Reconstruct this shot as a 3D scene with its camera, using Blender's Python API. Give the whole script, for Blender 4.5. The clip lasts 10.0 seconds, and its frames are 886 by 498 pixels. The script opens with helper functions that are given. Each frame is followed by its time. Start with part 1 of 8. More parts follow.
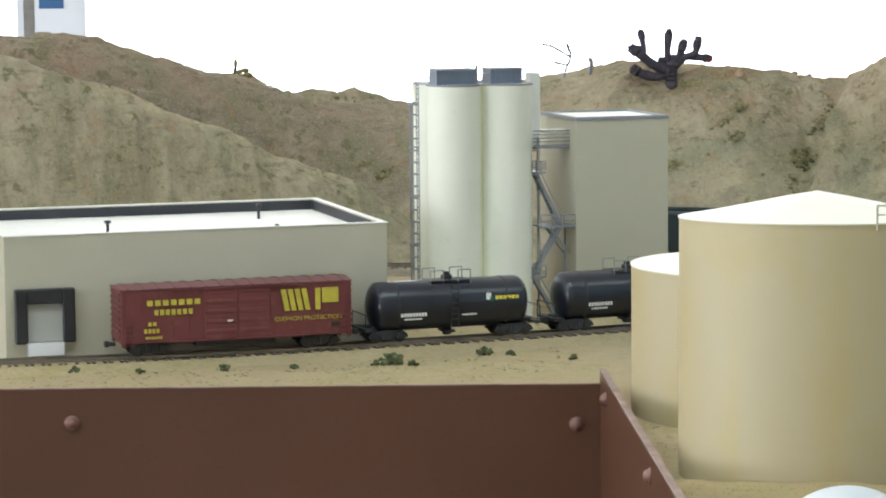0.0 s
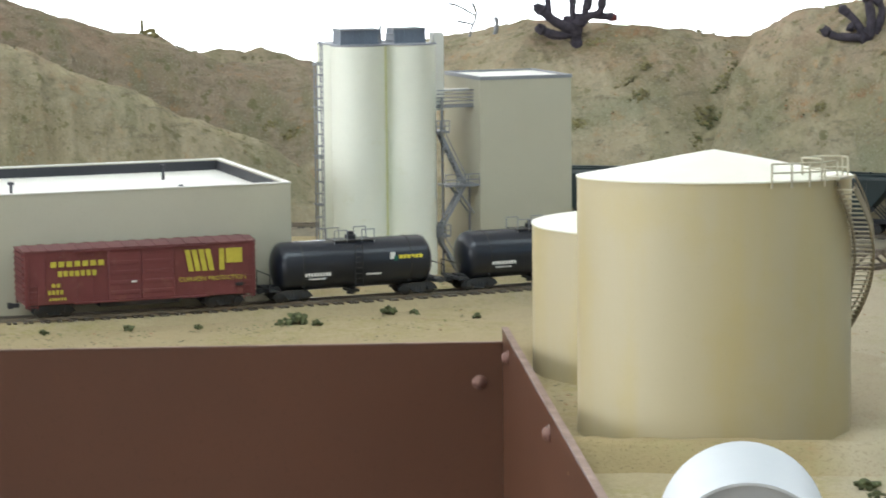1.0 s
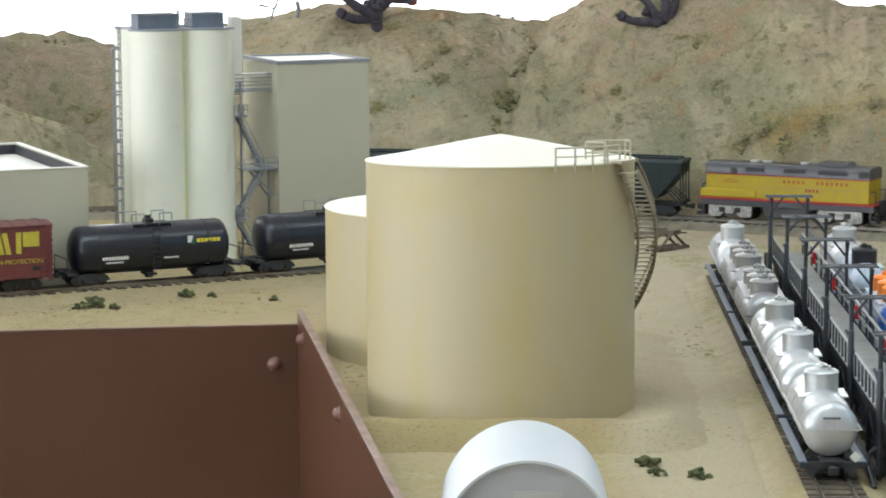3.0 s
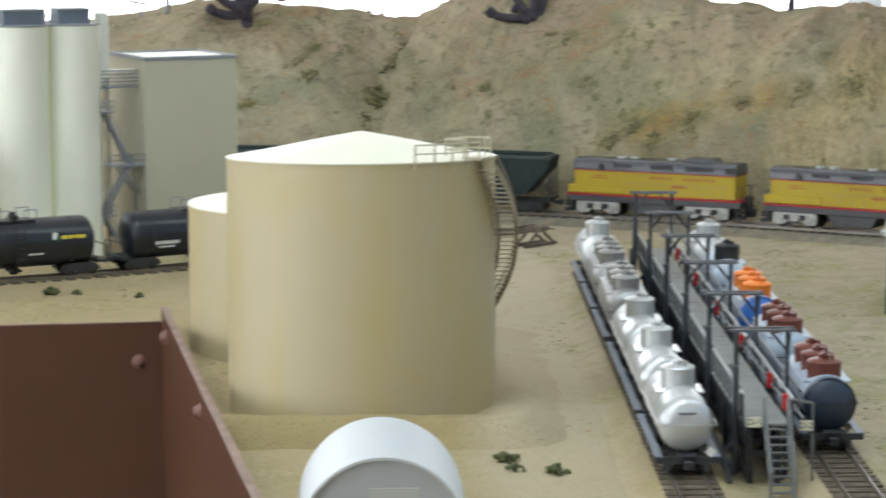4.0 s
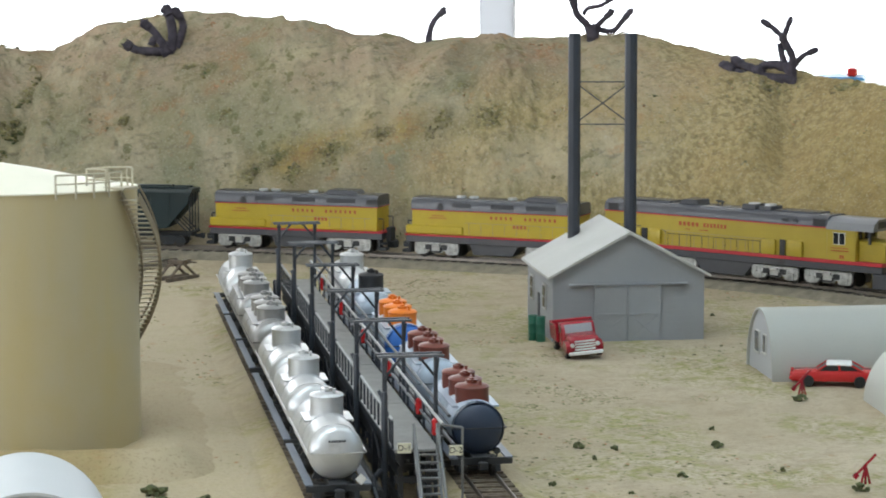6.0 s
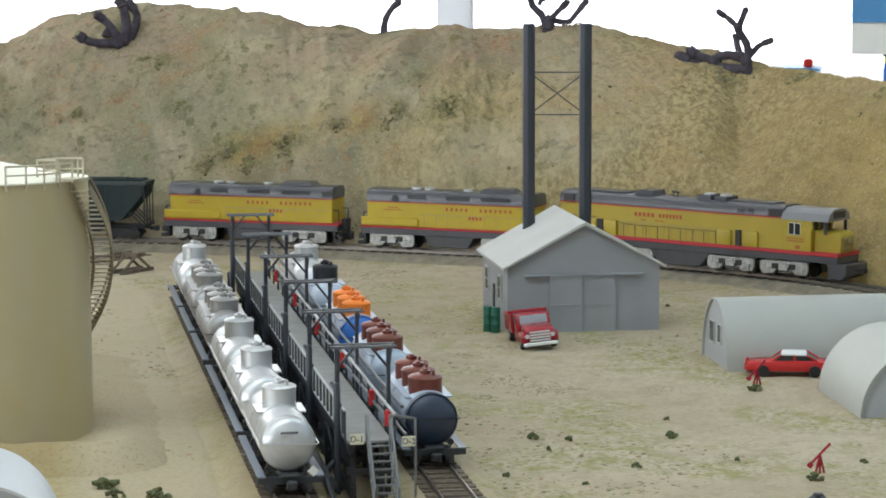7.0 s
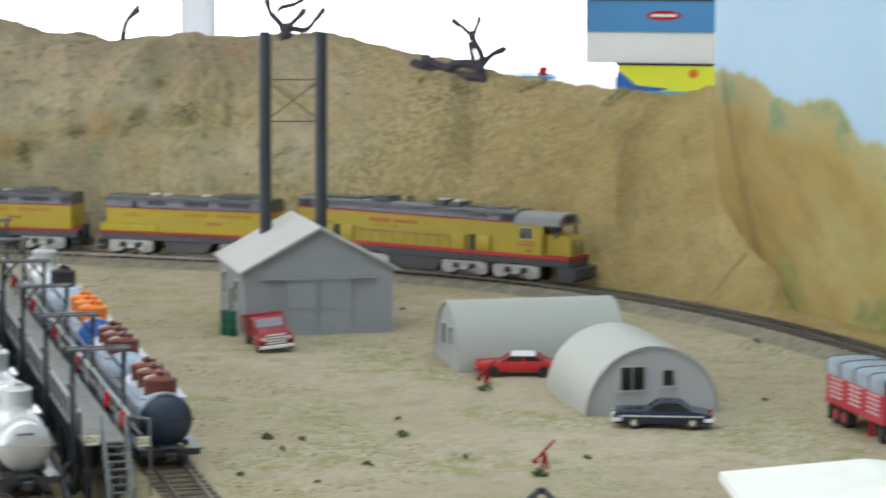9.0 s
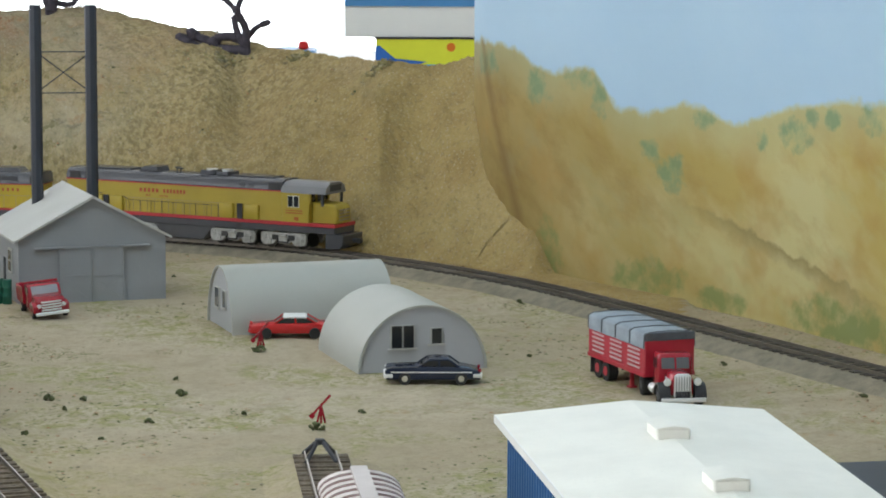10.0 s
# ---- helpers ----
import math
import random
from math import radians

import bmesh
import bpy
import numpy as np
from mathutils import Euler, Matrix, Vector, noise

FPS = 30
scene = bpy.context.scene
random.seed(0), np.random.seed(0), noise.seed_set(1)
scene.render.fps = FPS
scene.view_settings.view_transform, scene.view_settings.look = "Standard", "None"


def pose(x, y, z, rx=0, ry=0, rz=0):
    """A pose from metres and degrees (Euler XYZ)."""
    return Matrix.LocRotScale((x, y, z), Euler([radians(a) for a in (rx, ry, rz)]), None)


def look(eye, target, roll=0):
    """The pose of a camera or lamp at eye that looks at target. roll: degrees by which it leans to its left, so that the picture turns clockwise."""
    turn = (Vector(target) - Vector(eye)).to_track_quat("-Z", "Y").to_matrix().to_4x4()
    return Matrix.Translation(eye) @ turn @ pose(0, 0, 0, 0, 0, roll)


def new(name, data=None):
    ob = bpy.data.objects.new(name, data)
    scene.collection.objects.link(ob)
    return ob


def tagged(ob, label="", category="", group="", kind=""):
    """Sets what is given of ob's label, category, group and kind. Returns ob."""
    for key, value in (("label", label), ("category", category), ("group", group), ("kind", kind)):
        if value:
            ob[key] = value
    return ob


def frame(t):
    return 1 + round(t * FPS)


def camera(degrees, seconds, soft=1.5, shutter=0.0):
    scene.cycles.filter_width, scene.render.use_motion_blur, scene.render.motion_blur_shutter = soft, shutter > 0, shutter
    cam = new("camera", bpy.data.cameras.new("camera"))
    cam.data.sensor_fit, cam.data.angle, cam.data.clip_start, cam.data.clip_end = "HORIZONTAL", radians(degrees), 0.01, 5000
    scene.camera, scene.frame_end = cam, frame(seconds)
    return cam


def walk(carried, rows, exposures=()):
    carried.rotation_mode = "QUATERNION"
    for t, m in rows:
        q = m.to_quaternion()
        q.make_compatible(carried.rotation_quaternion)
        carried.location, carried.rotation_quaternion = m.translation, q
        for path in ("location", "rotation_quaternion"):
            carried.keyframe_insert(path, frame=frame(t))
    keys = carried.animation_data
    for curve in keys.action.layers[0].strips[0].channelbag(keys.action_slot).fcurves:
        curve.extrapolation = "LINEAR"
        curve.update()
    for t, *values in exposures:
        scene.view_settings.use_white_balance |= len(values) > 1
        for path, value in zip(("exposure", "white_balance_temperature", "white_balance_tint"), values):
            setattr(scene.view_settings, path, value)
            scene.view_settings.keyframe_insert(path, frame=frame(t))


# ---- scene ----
cam = camera(18.636, 10.0, soft=1.8, shutter=0.4)
# seconds, eye, heading to the right of +y, tilt down, roll (degrees)
PATH = [
    (0, -0.0002, 0.0031, 0.2987, 16.776, 6.254, -0.496),
    (0.5, 0.0008, -0.0007, 0.2993, 17.500, 6.784, -0.718),
    (1, 0.0069, -0.0074, 0.3007, 18.544, 7.164, -0.613),
    (1.5, 0.0088, -0.0155, 0.3028, 19.515, 7.372, -0.520),
    (2, 0.0109, -0.0243, 0.3043, 20.505, 7.435, -0.475),
    (2.5, 0.0113, -0.0315, 0.3041, 21.696, 7.456, -0.436),
    (2.7, 0.0117, -0.0317, 0.3042, 22.035, 7.507, -0.436),
    (3.8, 0.0262, -0.0401, 0.3056, 24.007, 7.758, -0.167),
    (4, 0.0266, -0.0403, 0.3056, 24.909, 7.706, -0.167),
    (4.5, 0.0217, -0.0370, 0.3050, 29.153, 7.431, 0.128),
    (5, 0.0200, -0.0266, 0.3004, 31.006, 6.866, 0.102),
    (5.5, 0.0271, -0.0286, 0.2987, 31.478, 6.716, -0.112),
    (5.7, 0.0273, -0.0285, 0.2986, 31.999, 6.771, -0.112),
    (7, 0.0351, -0.0246, 0.2954, 33.508, 7.024, -0.204),
    (7.5, 0.0355, -0.0258, 0.2957, 33.946, 7.035, -0.127),
    (8, 0.0382, -0.0346, 0.2965, 34.869, 7.148, -0.093),
    (8.5, 0.0390, -0.0428, 0.2966, 36.633, 7.226, 0.055),
    (9, 0.0213, -0.0576, 0.2981, 38.906, 6.882, 0.268),
    (9.5, -0.0096, -0.0779, 0.2923, 43.709, 6.600, 0.652),
    (10, -0.0236, -0.0898, 0.2938, 44.212, 7.274, 0.257),
]


def aim(x, y, z, heading, tilt, roll):
    h, p = radians(heading), radians(tilt)
    way = Vector((math.sin(h) * math.cos(p), math.cos(h) * math.cos(p), -math.sin(p)))
    return look((x, y, z), Vector((x, y, z)) + way, roll)


walk(cam, [(row[0], aim(*row[1:])) for row in PATH], [(0.0, 0.02), (1.0, 0.05), (2.5, 0.07), (4.0, -0.07), (8.5, -0.06), (9.0, -0.04), (9.5, -0.06), (10.0, -0.3)])

# ---- light: daylight through a band of windows behind the layout, fluorescent ceiling lamps ----
world = bpy.data.worlds.new("world")
scene.world = world
world.use_nodes = True
wn = world.node_tree.nodes
sky = wn.new("ShaderNodeTexSky")
sky.sky_type, sky.sun_disc, sky.sun_elevation, sky.sun_rotation = "NISHITA", False, radians(40), radians(200)
world.node_tree.links.new(sky.outputs[0], wn["Background"].inputs[0])
wn["Background"].inputs[1].default_value = 0.1
CEILING_Z, FLOOR_Z = 1.75, -1.0
LAMPS = [(-1.3, -1.0, 0.5), (0.2, -1.0, 0.35), (1.8, -1.0, 0.2), (-1.3, 1.0, 1.8), (0.2, 1.0, 1.5), (1.8, 1.0, 0.8)]
LAMP_WATTS = 8.4
WINDOW_GLOW = 5.0


# ---- materials ----
def node_mat(name):
    m = bpy.data.materials.new(name)
    m.use_nodes = True
    nt = m.node_tree
    return m, nt, nt.nodes["Principled BSDF"]


def noise_node(nt, scale, detail=4.0, rough=0.6, coord=None):
    tex = nt.nodes.new("ShaderNodeTexNoise")
    tex.inputs["Scale"].default_value = scale
    tex.inputs["Detail"].default_value = detail
    tex.inputs["Roughness"].default_value = rough
    if coord is None:
        tc = nt.nodes.new("ShaderNodeTexCoord")
        coord = tc.outputs["Object"]
    nt.links.new(coord, tex.inputs["Vector"])
    return tex


def mix_col(nt, fac, a, b, mode="MIX"):
    mx = nt.nodes.new("ShaderNodeMix")
    mx.data_type, mx.blend_type = "RGBA", mode
    for sock, val in ((mx.inputs["Factor"], fac), (mx.inputs["A"], a), (mx.inputs["B"], b)):
        if isinstance(val, (int, float)):
            sock.default_value = val
        elif isinstance(val, tuple):
            sock.default_value = (*val[:3], 1)
        else:
            nt.links.new(val, sock)
    return mx.outputs["Result"]


def ramp(nt, src, stops):
    r = nt.nodes.new("ShaderNodeMapRange")
    r.inputs["From Min"].default_value, r.inputs["From Max"].default_value = stops
    r.clamp = True
    nt.links.new(src, r.inputs["Value"])
    return r.outputs["Result"]


def add_bump(nt, bsdf, height, strength, dist):
    b = nt.nodes.new("ShaderNodeBump")
    b.inputs["Strength"].default_value, b.inputs["Distance"].default_value = strength, dist
    nt.links.new(height, b.inputs["Height"])
    nt.links.new(b.outputs["Normal"], bsdf.inputs["Normal"])


def surf(name, col, rough=0.55, metal=0.0, vary=0.12, coarse=30.0, fine=500.0, bump=0.15, dirt=None, dirt_amt=0.0):
    """Painted or moulded surface: broad tone changes, fine speckle, slight relief and optional dirt."""
    m, nt, b = node_mat(name)
    tc = nt.nodes.new("ShaderNodeTexCoord")
    big = noise_node(nt, coarse, 3, 0.6, tc.outputs["Object"])
    small = noise_node(nt, fine, 4, 0.7, tc.outputs["Object"])
    lo = tuple(c * (1 - vary) for c in col)
    hi = tuple(min(1.0, c * (1 + vary)) for c in col)
    c = mix_col(nt, ramp(nt, big.outputs[0], (0.3, 0.7)), lo, hi)
    c = mix_col(nt, ramp(nt, small.outputs[0], (0.55, 0.8)), c, tuple(k * (1 - vary * 1.5) for k in col))
    if dirt is not None:
        grime = noise_node(nt, coarse * 2.3, 5, 0.75, tc.outputs["Object"])
        f = ramp(nt, grime.outputs[0], (0.62 - dirt_amt * 0.35, 0.8))
        c = mix_col(nt, f, c, dirt)
    nt.links.new(c, b.inputs["Base Color"])
    b.inputs["Roughness"].default_value, b.inputs["Metallic"].default_value = rough, metal
    if bump:
        add_bump(nt, b, small.outputs[0], bump, 0.0004)
    return m


def times(nt, a, b):
    n = nt.nodes.new("ShaderNodeMath")
    n.operation = "MULTIPLY"
    for sock, v in zip(n.inputs, (a, b)):
        if isinstance(v, (int, float)):
            sock.default_value = v
        else:
            nt.links.new(v, sock)
    return n.outputs[0]


def ground_mat(name, base, second, green, amount=0.5):
    """Sifted sand with darker grains, patches of green and rusty crumbs."""
    m, nt, b = node_mat(name)
    tc = nt.nodes.new("ShaderNodeTexCoord")
    o = tc.outputs["Object"]
    big, zone, mid, fine, crumb, grit = (noise_node(nt, s, d, r, o) for s, d, r in ((5, 4, 0.6), (10, 4, 0.6), (45, 5, 0.7), (190, 5, 0.7), (260, 4, 0.7), (560, 4, 0.7)))
    c = mix_col(nt, ramp(nt, big.outputs[0], (0.38, 0.62)), base, second)
    c = mix_col(nt, times(nt, ramp(nt, mid.outputs[0], (0.45, 0.66)), 0.5), c, tuple(k * 0.76 for k in base))
    c = mix_col(nt, times(nt, ramp(nt, fine.outputs[0], (0.5, 0.66)), 0.4), c, tuple(k * 0.62 for k in base))
    g = times(nt, ramp(nt, crumb.outputs[0], (0.50, 0.60)), ramp(nt, zone.outputs[0], (0.45, 0.57)))
    mott = noise_node(nt, 62, 5, 0.65, o)
    tuft = times(nt, ramp(nt, mott.outputs[0], (0.49, 0.60)), ramp(nt, zone.outputs[0], (0.465, 0.575)))
    c = mix_col(nt, times(nt, tuft, 0.78), c, (green[0] * 1.25, green[1] * 1.25, green[2] * 1.2))
    c = mix_col(nt, times(nt, g, amount), c, green)
    # straw-coloured sand in the western part of the yard
    at = nt.nodes.new("ShaderNodeSeparateXYZ")
    nt.links.new(o, at.inputs[0])
    west = nt.nodes.new("ShaderNodeMath")
    west.operation = "MULTIPLY_ADD"
    nt.links.new(mid.outputs[0], west.inputs[0])
    west.inputs[1].default_value = 0.3
    nt.links.new(at.outputs[0], west.inputs[2])
    c = mix_col(nt, times(nt, ramp(nt, west.outputs[0], (1.05, 0.80)), 0.6), c, (0.42, 0.325, 0.165))
    # a smoother pale strip of fine sand beside the spur
    dot = nt.nodes.new("ShaderNodeVectorMath")
    dot.operation = "DOT_PRODUCT"
    dot.inputs[1].default_value = (0.912, -0.41, 0)
    nt.links.new(o, dot.inputs[0])
    wav = nt.nodes.new("ShaderNodeMath")
    wav.operation = "MULTIPLY_ADD"
    nt.links.new(big.outputs[0], wav.inputs[0])
    wav.inputs[1].default_value = 0.05
    nt.links.new(dot.outputs["Value"], wav.inputs[2])
    strip = times(nt, ramp(nt, wav.outputs[0], (0.095, 0.115)), ramp(nt, wav.outputs[0], (0.182, 0.170)))
    c = mix_col(nt, times(nt, strip, 0.7), c, (0.47, 0.40, 0.285))
    r = times(nt, ramp(nt, mid.outputs[1], (0.57, 0.66)), ramp(nt, fine.outputs[0], (0.48, 0.58)))
    c = mix_col(nt, times(nt, r, 0.7), c, (0.40, 0.25, 0.13))
    c = mix_col(nt, times(nt, ramp(nt, grit.outputs[0], (0.54, 0.66)), 0.45), c, tuple(k * 0.5 for k in base))
    nt.links.new(c, b.inputs["Base Color"])
    b.inputs["Roughness"].default_value = 0.95
    b.inputs["Specular IOR Level"].default_value = 0.15
    add_bump(nt, b, fine.outputs[0], 0.55, 0.0016)
    return m


M = {}
M["concrete_white"] = surf("silo_cream", (0.94, 0.95, 0.83), 0.5, vary=0.03, coarse=14, dirt=(0.80, 0.79, 0.58), dirt_amt=0.08)
M["silo_seam"] = surf("silo_seam", (0.80, 0.80, 0.50), 0.6, vary=0.08, coarse=20)
M["tank_roof"] = surf("tank_roof_cream", (0.80, 0.77, 0.62), 0.5, vary=0.04)
M["tan_wall"] = surf("tan_wall", (0.48, 0.452, 0.345), 0.7, vary=0.05, coarse=12)
M["white_roof"] = surf("white_roof", (0.83, 0.81, 0.74), 0.6, vary=0.05)
M["black"] = surf("black_plastic", (0.02, 0.02, 0.023), 0.45, vary=0.2)
M["black_gloss"] = surf("black_tank_paint", (0.012, 0.015, 0.023), 0.28, vary=0.2, bump=0.05)
M["charcoal"] = surf("charcoal", (0.035, 0.037, 0.045), 0.5, vary=0.15)
M["boxcar_red"] = surf("boxcar_red", (0.150, 0.036, 0.036), 0.5, vary=0.12, coarse=40, dirt=(0.2, 0.09, 0.06), dirt_amt=0.15)
M["boxcar_roof"] = surf("boxcar_roof", (0.18, 0.070, 0.068), 0.6, vary=0.15)
M["yellow_print"] = surf("yellow_print", (0.78, 0.66, 0.06), 0.5, vary=0.05, bump=0)
M["white_print"] = surf("white_print", (0.75, 0.75, 0.72), 0.5, vary=0.05, bump=0)
M["red_print"] = surf("red_print", (0.36, 0.06, 0.015), 0.5, vary=0.05, bump=0)
M["steel"] = surf("rail_steel", (0.30, 0.27, 0.24), 0.35, 0.9, vary=0.2)
M["tie"] = surf("tie_brown", (0.075, 0.066, 0.056), 0.85, vary=0.35, coarse=90)
M["ballast"] = surf("ballast_grey", (0.225, 0.195, 0.142), 0.95, vary=0.25, coarse=90, fine=700, bump=0.6)
M["silver"] = surf("silver_paint", (0.60, 0.61, 0.62), 0.32, 0.5, vary=0.08, coarse=50, dirt=(0.42, 0.42, 0.42), dirt_amt=0.15)
M["silver_dull"] = surf("silver_dull", (0.36, 0.36, 0.36), 0.36, 0.55, vary=0.12, coarse=50, dirt=(0.28, 0.26, 0.23), dirt_amt=0.25)
M["truck_silver"] = surf("truck_silver", (0.50, 0.50, 0.49), 0.4, 0.4, vary=0.25, coarse=220, dirt=(0.12, 0.11, 0.10), dirt_amt=0.3)
M["wheel"] = surf("wheel_dark", (0.05, 0.045, 0.042), 0.5, 0.4, vary=0.2)
M["underframe"] = surf("underframe_dark", (0.03, 0.032, 0.036), 0.6, vary=0.2)
M["steel_blue"] = surf("blue_grey_steel", (0.165, 0.195, 0.245), 0.4, 0.2, vary=0.15)
M["rack_dark"] = surf("rack_dark_steel", (0.026, 0.029, 0.036), 0.42, 0.2, vary=0.2)
M["rack_steel"] = surf("rack_grey_steel", (0.042, 0.048, 0.060), 0.45, 0.2, vary=0.2)
M["rail_grey"] = surf("rail_grey", (0.12, 0.128, 0.142), 0.45, 0.3, vary=0.15)
M["rail_pale"] = surf("rail_pale", (0.33, 0.335, 0.34), 0.45, 0.3, vary=0.15)
M["stair_grey"] = surf("stair_grey", (0.165, 0.17, 0.175), 0.5, 0.3, vary=0.15)
M["deck_grey"] = surf("deck_grey", (0.25, 0.245, 0.235), 0.75, vary=0.15, coarse=60)
M["navy_tank"] = surf("navy_tank_paint", (0.032, 0.048, 0.085), 0.42, vary=0.15)
M["dome_brown"] = surf("dome_oxide_red", (0.15, 0.036, 0.024), 0.36, vary=0.15)
M["orange"] = surf("orange_paint", (0.85, 0.22, 0.02), 0.45, vary=0.06)
M["blue"] = surf("blue_paint", (0.03, 0.16, 0.55), 0.45, vary=0.08)
M["sky_silver"] = surf("pale_blue_silver", (0.42, 0.50, 0.60), 0.4, 0.35, vary=0.1)
M["red_paint"] = surf("red_paint", (0.32, 0.013, 0.026), 0.26, vary=0.06, bump=0.03)
M["car_red"] = surf("car_red", (0.52, 0.022, 0.024), 0.25, vary=0.06, bump=0.02)
M["white_paint"] = surf("white_paint", (0.80, 0.80, 0.78), 0.45, vary=0.04)
M["navy_car"] = surf("navy_car_paint", (0.018, 0.025, 0.048), 0.18, vary=0.1, bump=0.02)
M["chrome"] = surf("chrome", (0.75, 0.75, 0.76), 0.15, 1.0, vary=0.03, bump=0)
M["bright_metal"] = surf("bright_metal", (0.80, 0.81, 0.82), 0.3, 0.35, vary=0.05, bump=0)
M["glass_dark"] = surf("dark_window", (0.02, 0.022, 0.025), 0.12, vary=0.05, bump=0)
M["glass_sky_sheen"] = surf("window_sky_sheen", (0.30, 0.31, 0.33), 0.12, vary=0.1, bump=0)
M["glass_grey"] = surf("grey_window", (0.12, 0.125, 0.135), 0.15, vary=0.1, bump=0)
M["tyre"] = surf("tyre", (0.018, 0.018, 0.018), 0.8, vary=0.1)
M["loco_yellow"] = surf("loco_yellow", (0.45, 0.33, 0.013), 0.42, vary=0.07, coarse=30, dirt=(0.36, 0.25, 0.03), dirt_amt=0.12)
M["loco_ochre"] = surf("loco_ochre", (0.385, 0.285, 0.028), 0.40, vary=0.08, coarse=30, dirt=(0.30, 0.22, 0.04), dirt_amt=0.15)
M["loco_grey"] = surf("loco_grey", (0.072, 0.074, 0.085), 0.24, vary=0.1)
M["loco_red"] = surf("loco_red", (0.42, 0.02, 0.032), 0.45, vary=0.05)
M["cab_roof"] = surf("cab_roof_grey", (0.20, 0.20, 0.21), 0.32, vary=0.06)
M["hopper_green"] = surf("hopper_green", (0.009, 0.023, 0.026), 0.45, vary=0.15)
M["shed_grey"] = surf("shed_grey", (0.29, 0.30, 0.315), 0.6, vary=0.06, coarse=20)
M["shed_roof"] = surf("shed_roof_grey", (0.47, 0.47, 0.445), 0.65, vary=0.06, coarse=20)
M["hut_grey"] = surf("hut_grey", (0.40, 0.405, 0.37), 0.55, vary=0.04, coarse=15)
M["hut_white"] = surf("hut_white", (0.60, 0.62, 0.64), 0.5, vary=0.03, coarse=15)
M["tie_dusty"] = surf("tie_dusty", (0.15, 0.12, 0.09), 0.9, vary=0.35, coarse=90, dirt=(0.33, 0.28, 0.2), dirt_amt=0.3)
M["hut_end"] = surf("hut_end_grey", (0.42, 0.43, 0.45), 0.55, vary=0.04, coarse=15)
M["stack"] = surf("stack_charcoal", (0.028, 0.033, 0.045), 0.55, vary=0.12)
M["green_drum"] = surf("green_drum", (0.015, 0.12, 0.075), 0.45, vary=0.1)
M["dull_yellow_print"] = surf("dull_yellow_print", (0.50, 0.42, 0.05), 0.6, vary=0.15, coarse=120)
M["fascia"] = surf("fascia_brown", (0.101, 0.040, 0.0205), 0.38, vary=0.10, coarse=5, fine=160, bump=0.08)
M["fascia_edge"] = surf("fascia_edge", (0.30, 0.20, 0.16), 0.7, vary=0.3, coarse=60)
M["bolt"] = surf("bolt_brown", (0.20, 0.10, 0.075), 0.35, 0.3, vary=0.1)
M["ladder_grey"] = surf("ladder_grey", (0.27, 0.28, 0.30), 0.55, 0.2, vary=0.1)
M["rail_cream"] = surf("railing_cream", (0.52, 0.47, 0.34), 0.6, vary=0.08)
M["stair_tan"] = surf("stair_tan", (0.30, 0.25, 0.17), 0.65, vary=0.1)
M["wood_dark"] = surf("weathered_wood", (0.13, 0.10, 0.075), 0.85, vary=0.3, coarse=120)
M["bush"] = surf("bush_green", (0.092, 0.104, 0.042), 0.9, vary=0.5, coarse=200, fine=900)
M["bush_pale"] = surf("sage_green", (0.215, 0.218, 0.10), 0.9, vary=0.4, coarse=200, fine=900)
M["joshua"] = surf("joshua_bark", (0.062, 0.052, 0.068), 0.9, vary=0.35, coarse=150, fine=900, bump=0.8)
M["wall_blue"] = surf("building_blue", (0.05, 0.16, 0.36), 0.55, vary=0.05)
M["grey_slab"] = surf("grey_slab", (0.36, 0.38, 0.39), 0.8, vary=0.1)
M["room_wall"] = surf("room_wall", (0.72, 0.71, 0.68), 0.8, vary=0.03, coarse=2, fine=60)
M["room_floor"] = surf("room_floor", (0.30, 0.28, 0.26), 0.6, vary=0.1, coarse=3, fine=60)
M["carton_blue"] = surf("carton_blue", (0.09, 0.30, 0.62), 0.4, vary=0.06, coarse=6, bump=0)
M["carton_white"] = surf("carton_white", (0.93, 0.93, 0.92), 0.5, vary=0.02, bump=0)
M["carton_yellow"] = surf("carton_yellow", (0.86, 0.88, 0.06), 0.45, vary=0.04, bump=0)
M["cyan_print"] = surf("cyan_print", (0.15, 0.50, 0.80), 0.5, vary=0.05, bump=0)
M["sign"] = surf("sign_cream", (0.72, 0.70, 0.55), 0.6, vary=0.05)
M["tarp_dark"] = surf("dark_tarp", (0.09, 0.10, 0.115), 0.8, vary=0.2, coarse=80)
M["louvre_pale"] = surf("louvre_pale", (0.55, 0.44, 0.45), 0.5, vary=0.08)
M["tarp"] = surf("grey_tarp", (0.26, 0.30, 0.34), 0.8, vary=0.15, coarse=80)
M["semi_red"] = surf("semi_red", (0.42, 0.02, 0.04), 0.4, vary=0.08)
M["striped_brown"] = surf("roof_brown", (0.16, 0.07, 0.06), 0.6, vary=0.15)
M["striped_pale"] = surf("roof_pale", (0.62, 0.55, 0.53), 0.6, vary=0.1)
M["ground"] = ground_mat("sandy_ground", (0.40, 0.33, 0.225), (0.49, 0.415, 0.305), (0.23, 0.225, 0.09), 0.9)
M["bank"] = ground_mat("banked_earth", (0.245, 0.172, 0.088), (0.31, 0.228, 0.125), (0.21, 0.19, 0.09), 0.5)
M["olive_scrub"] = surf("olive_scrub", (0.225, 0.198, 0.088), 0.95, vary=0.4, coarse=200, fine=900)
M["scrub_rust"] = surf("scrub_rust", (0.36, 0.19, 0.10), 0.95, vary=0.3, coarse=200, fine=900)
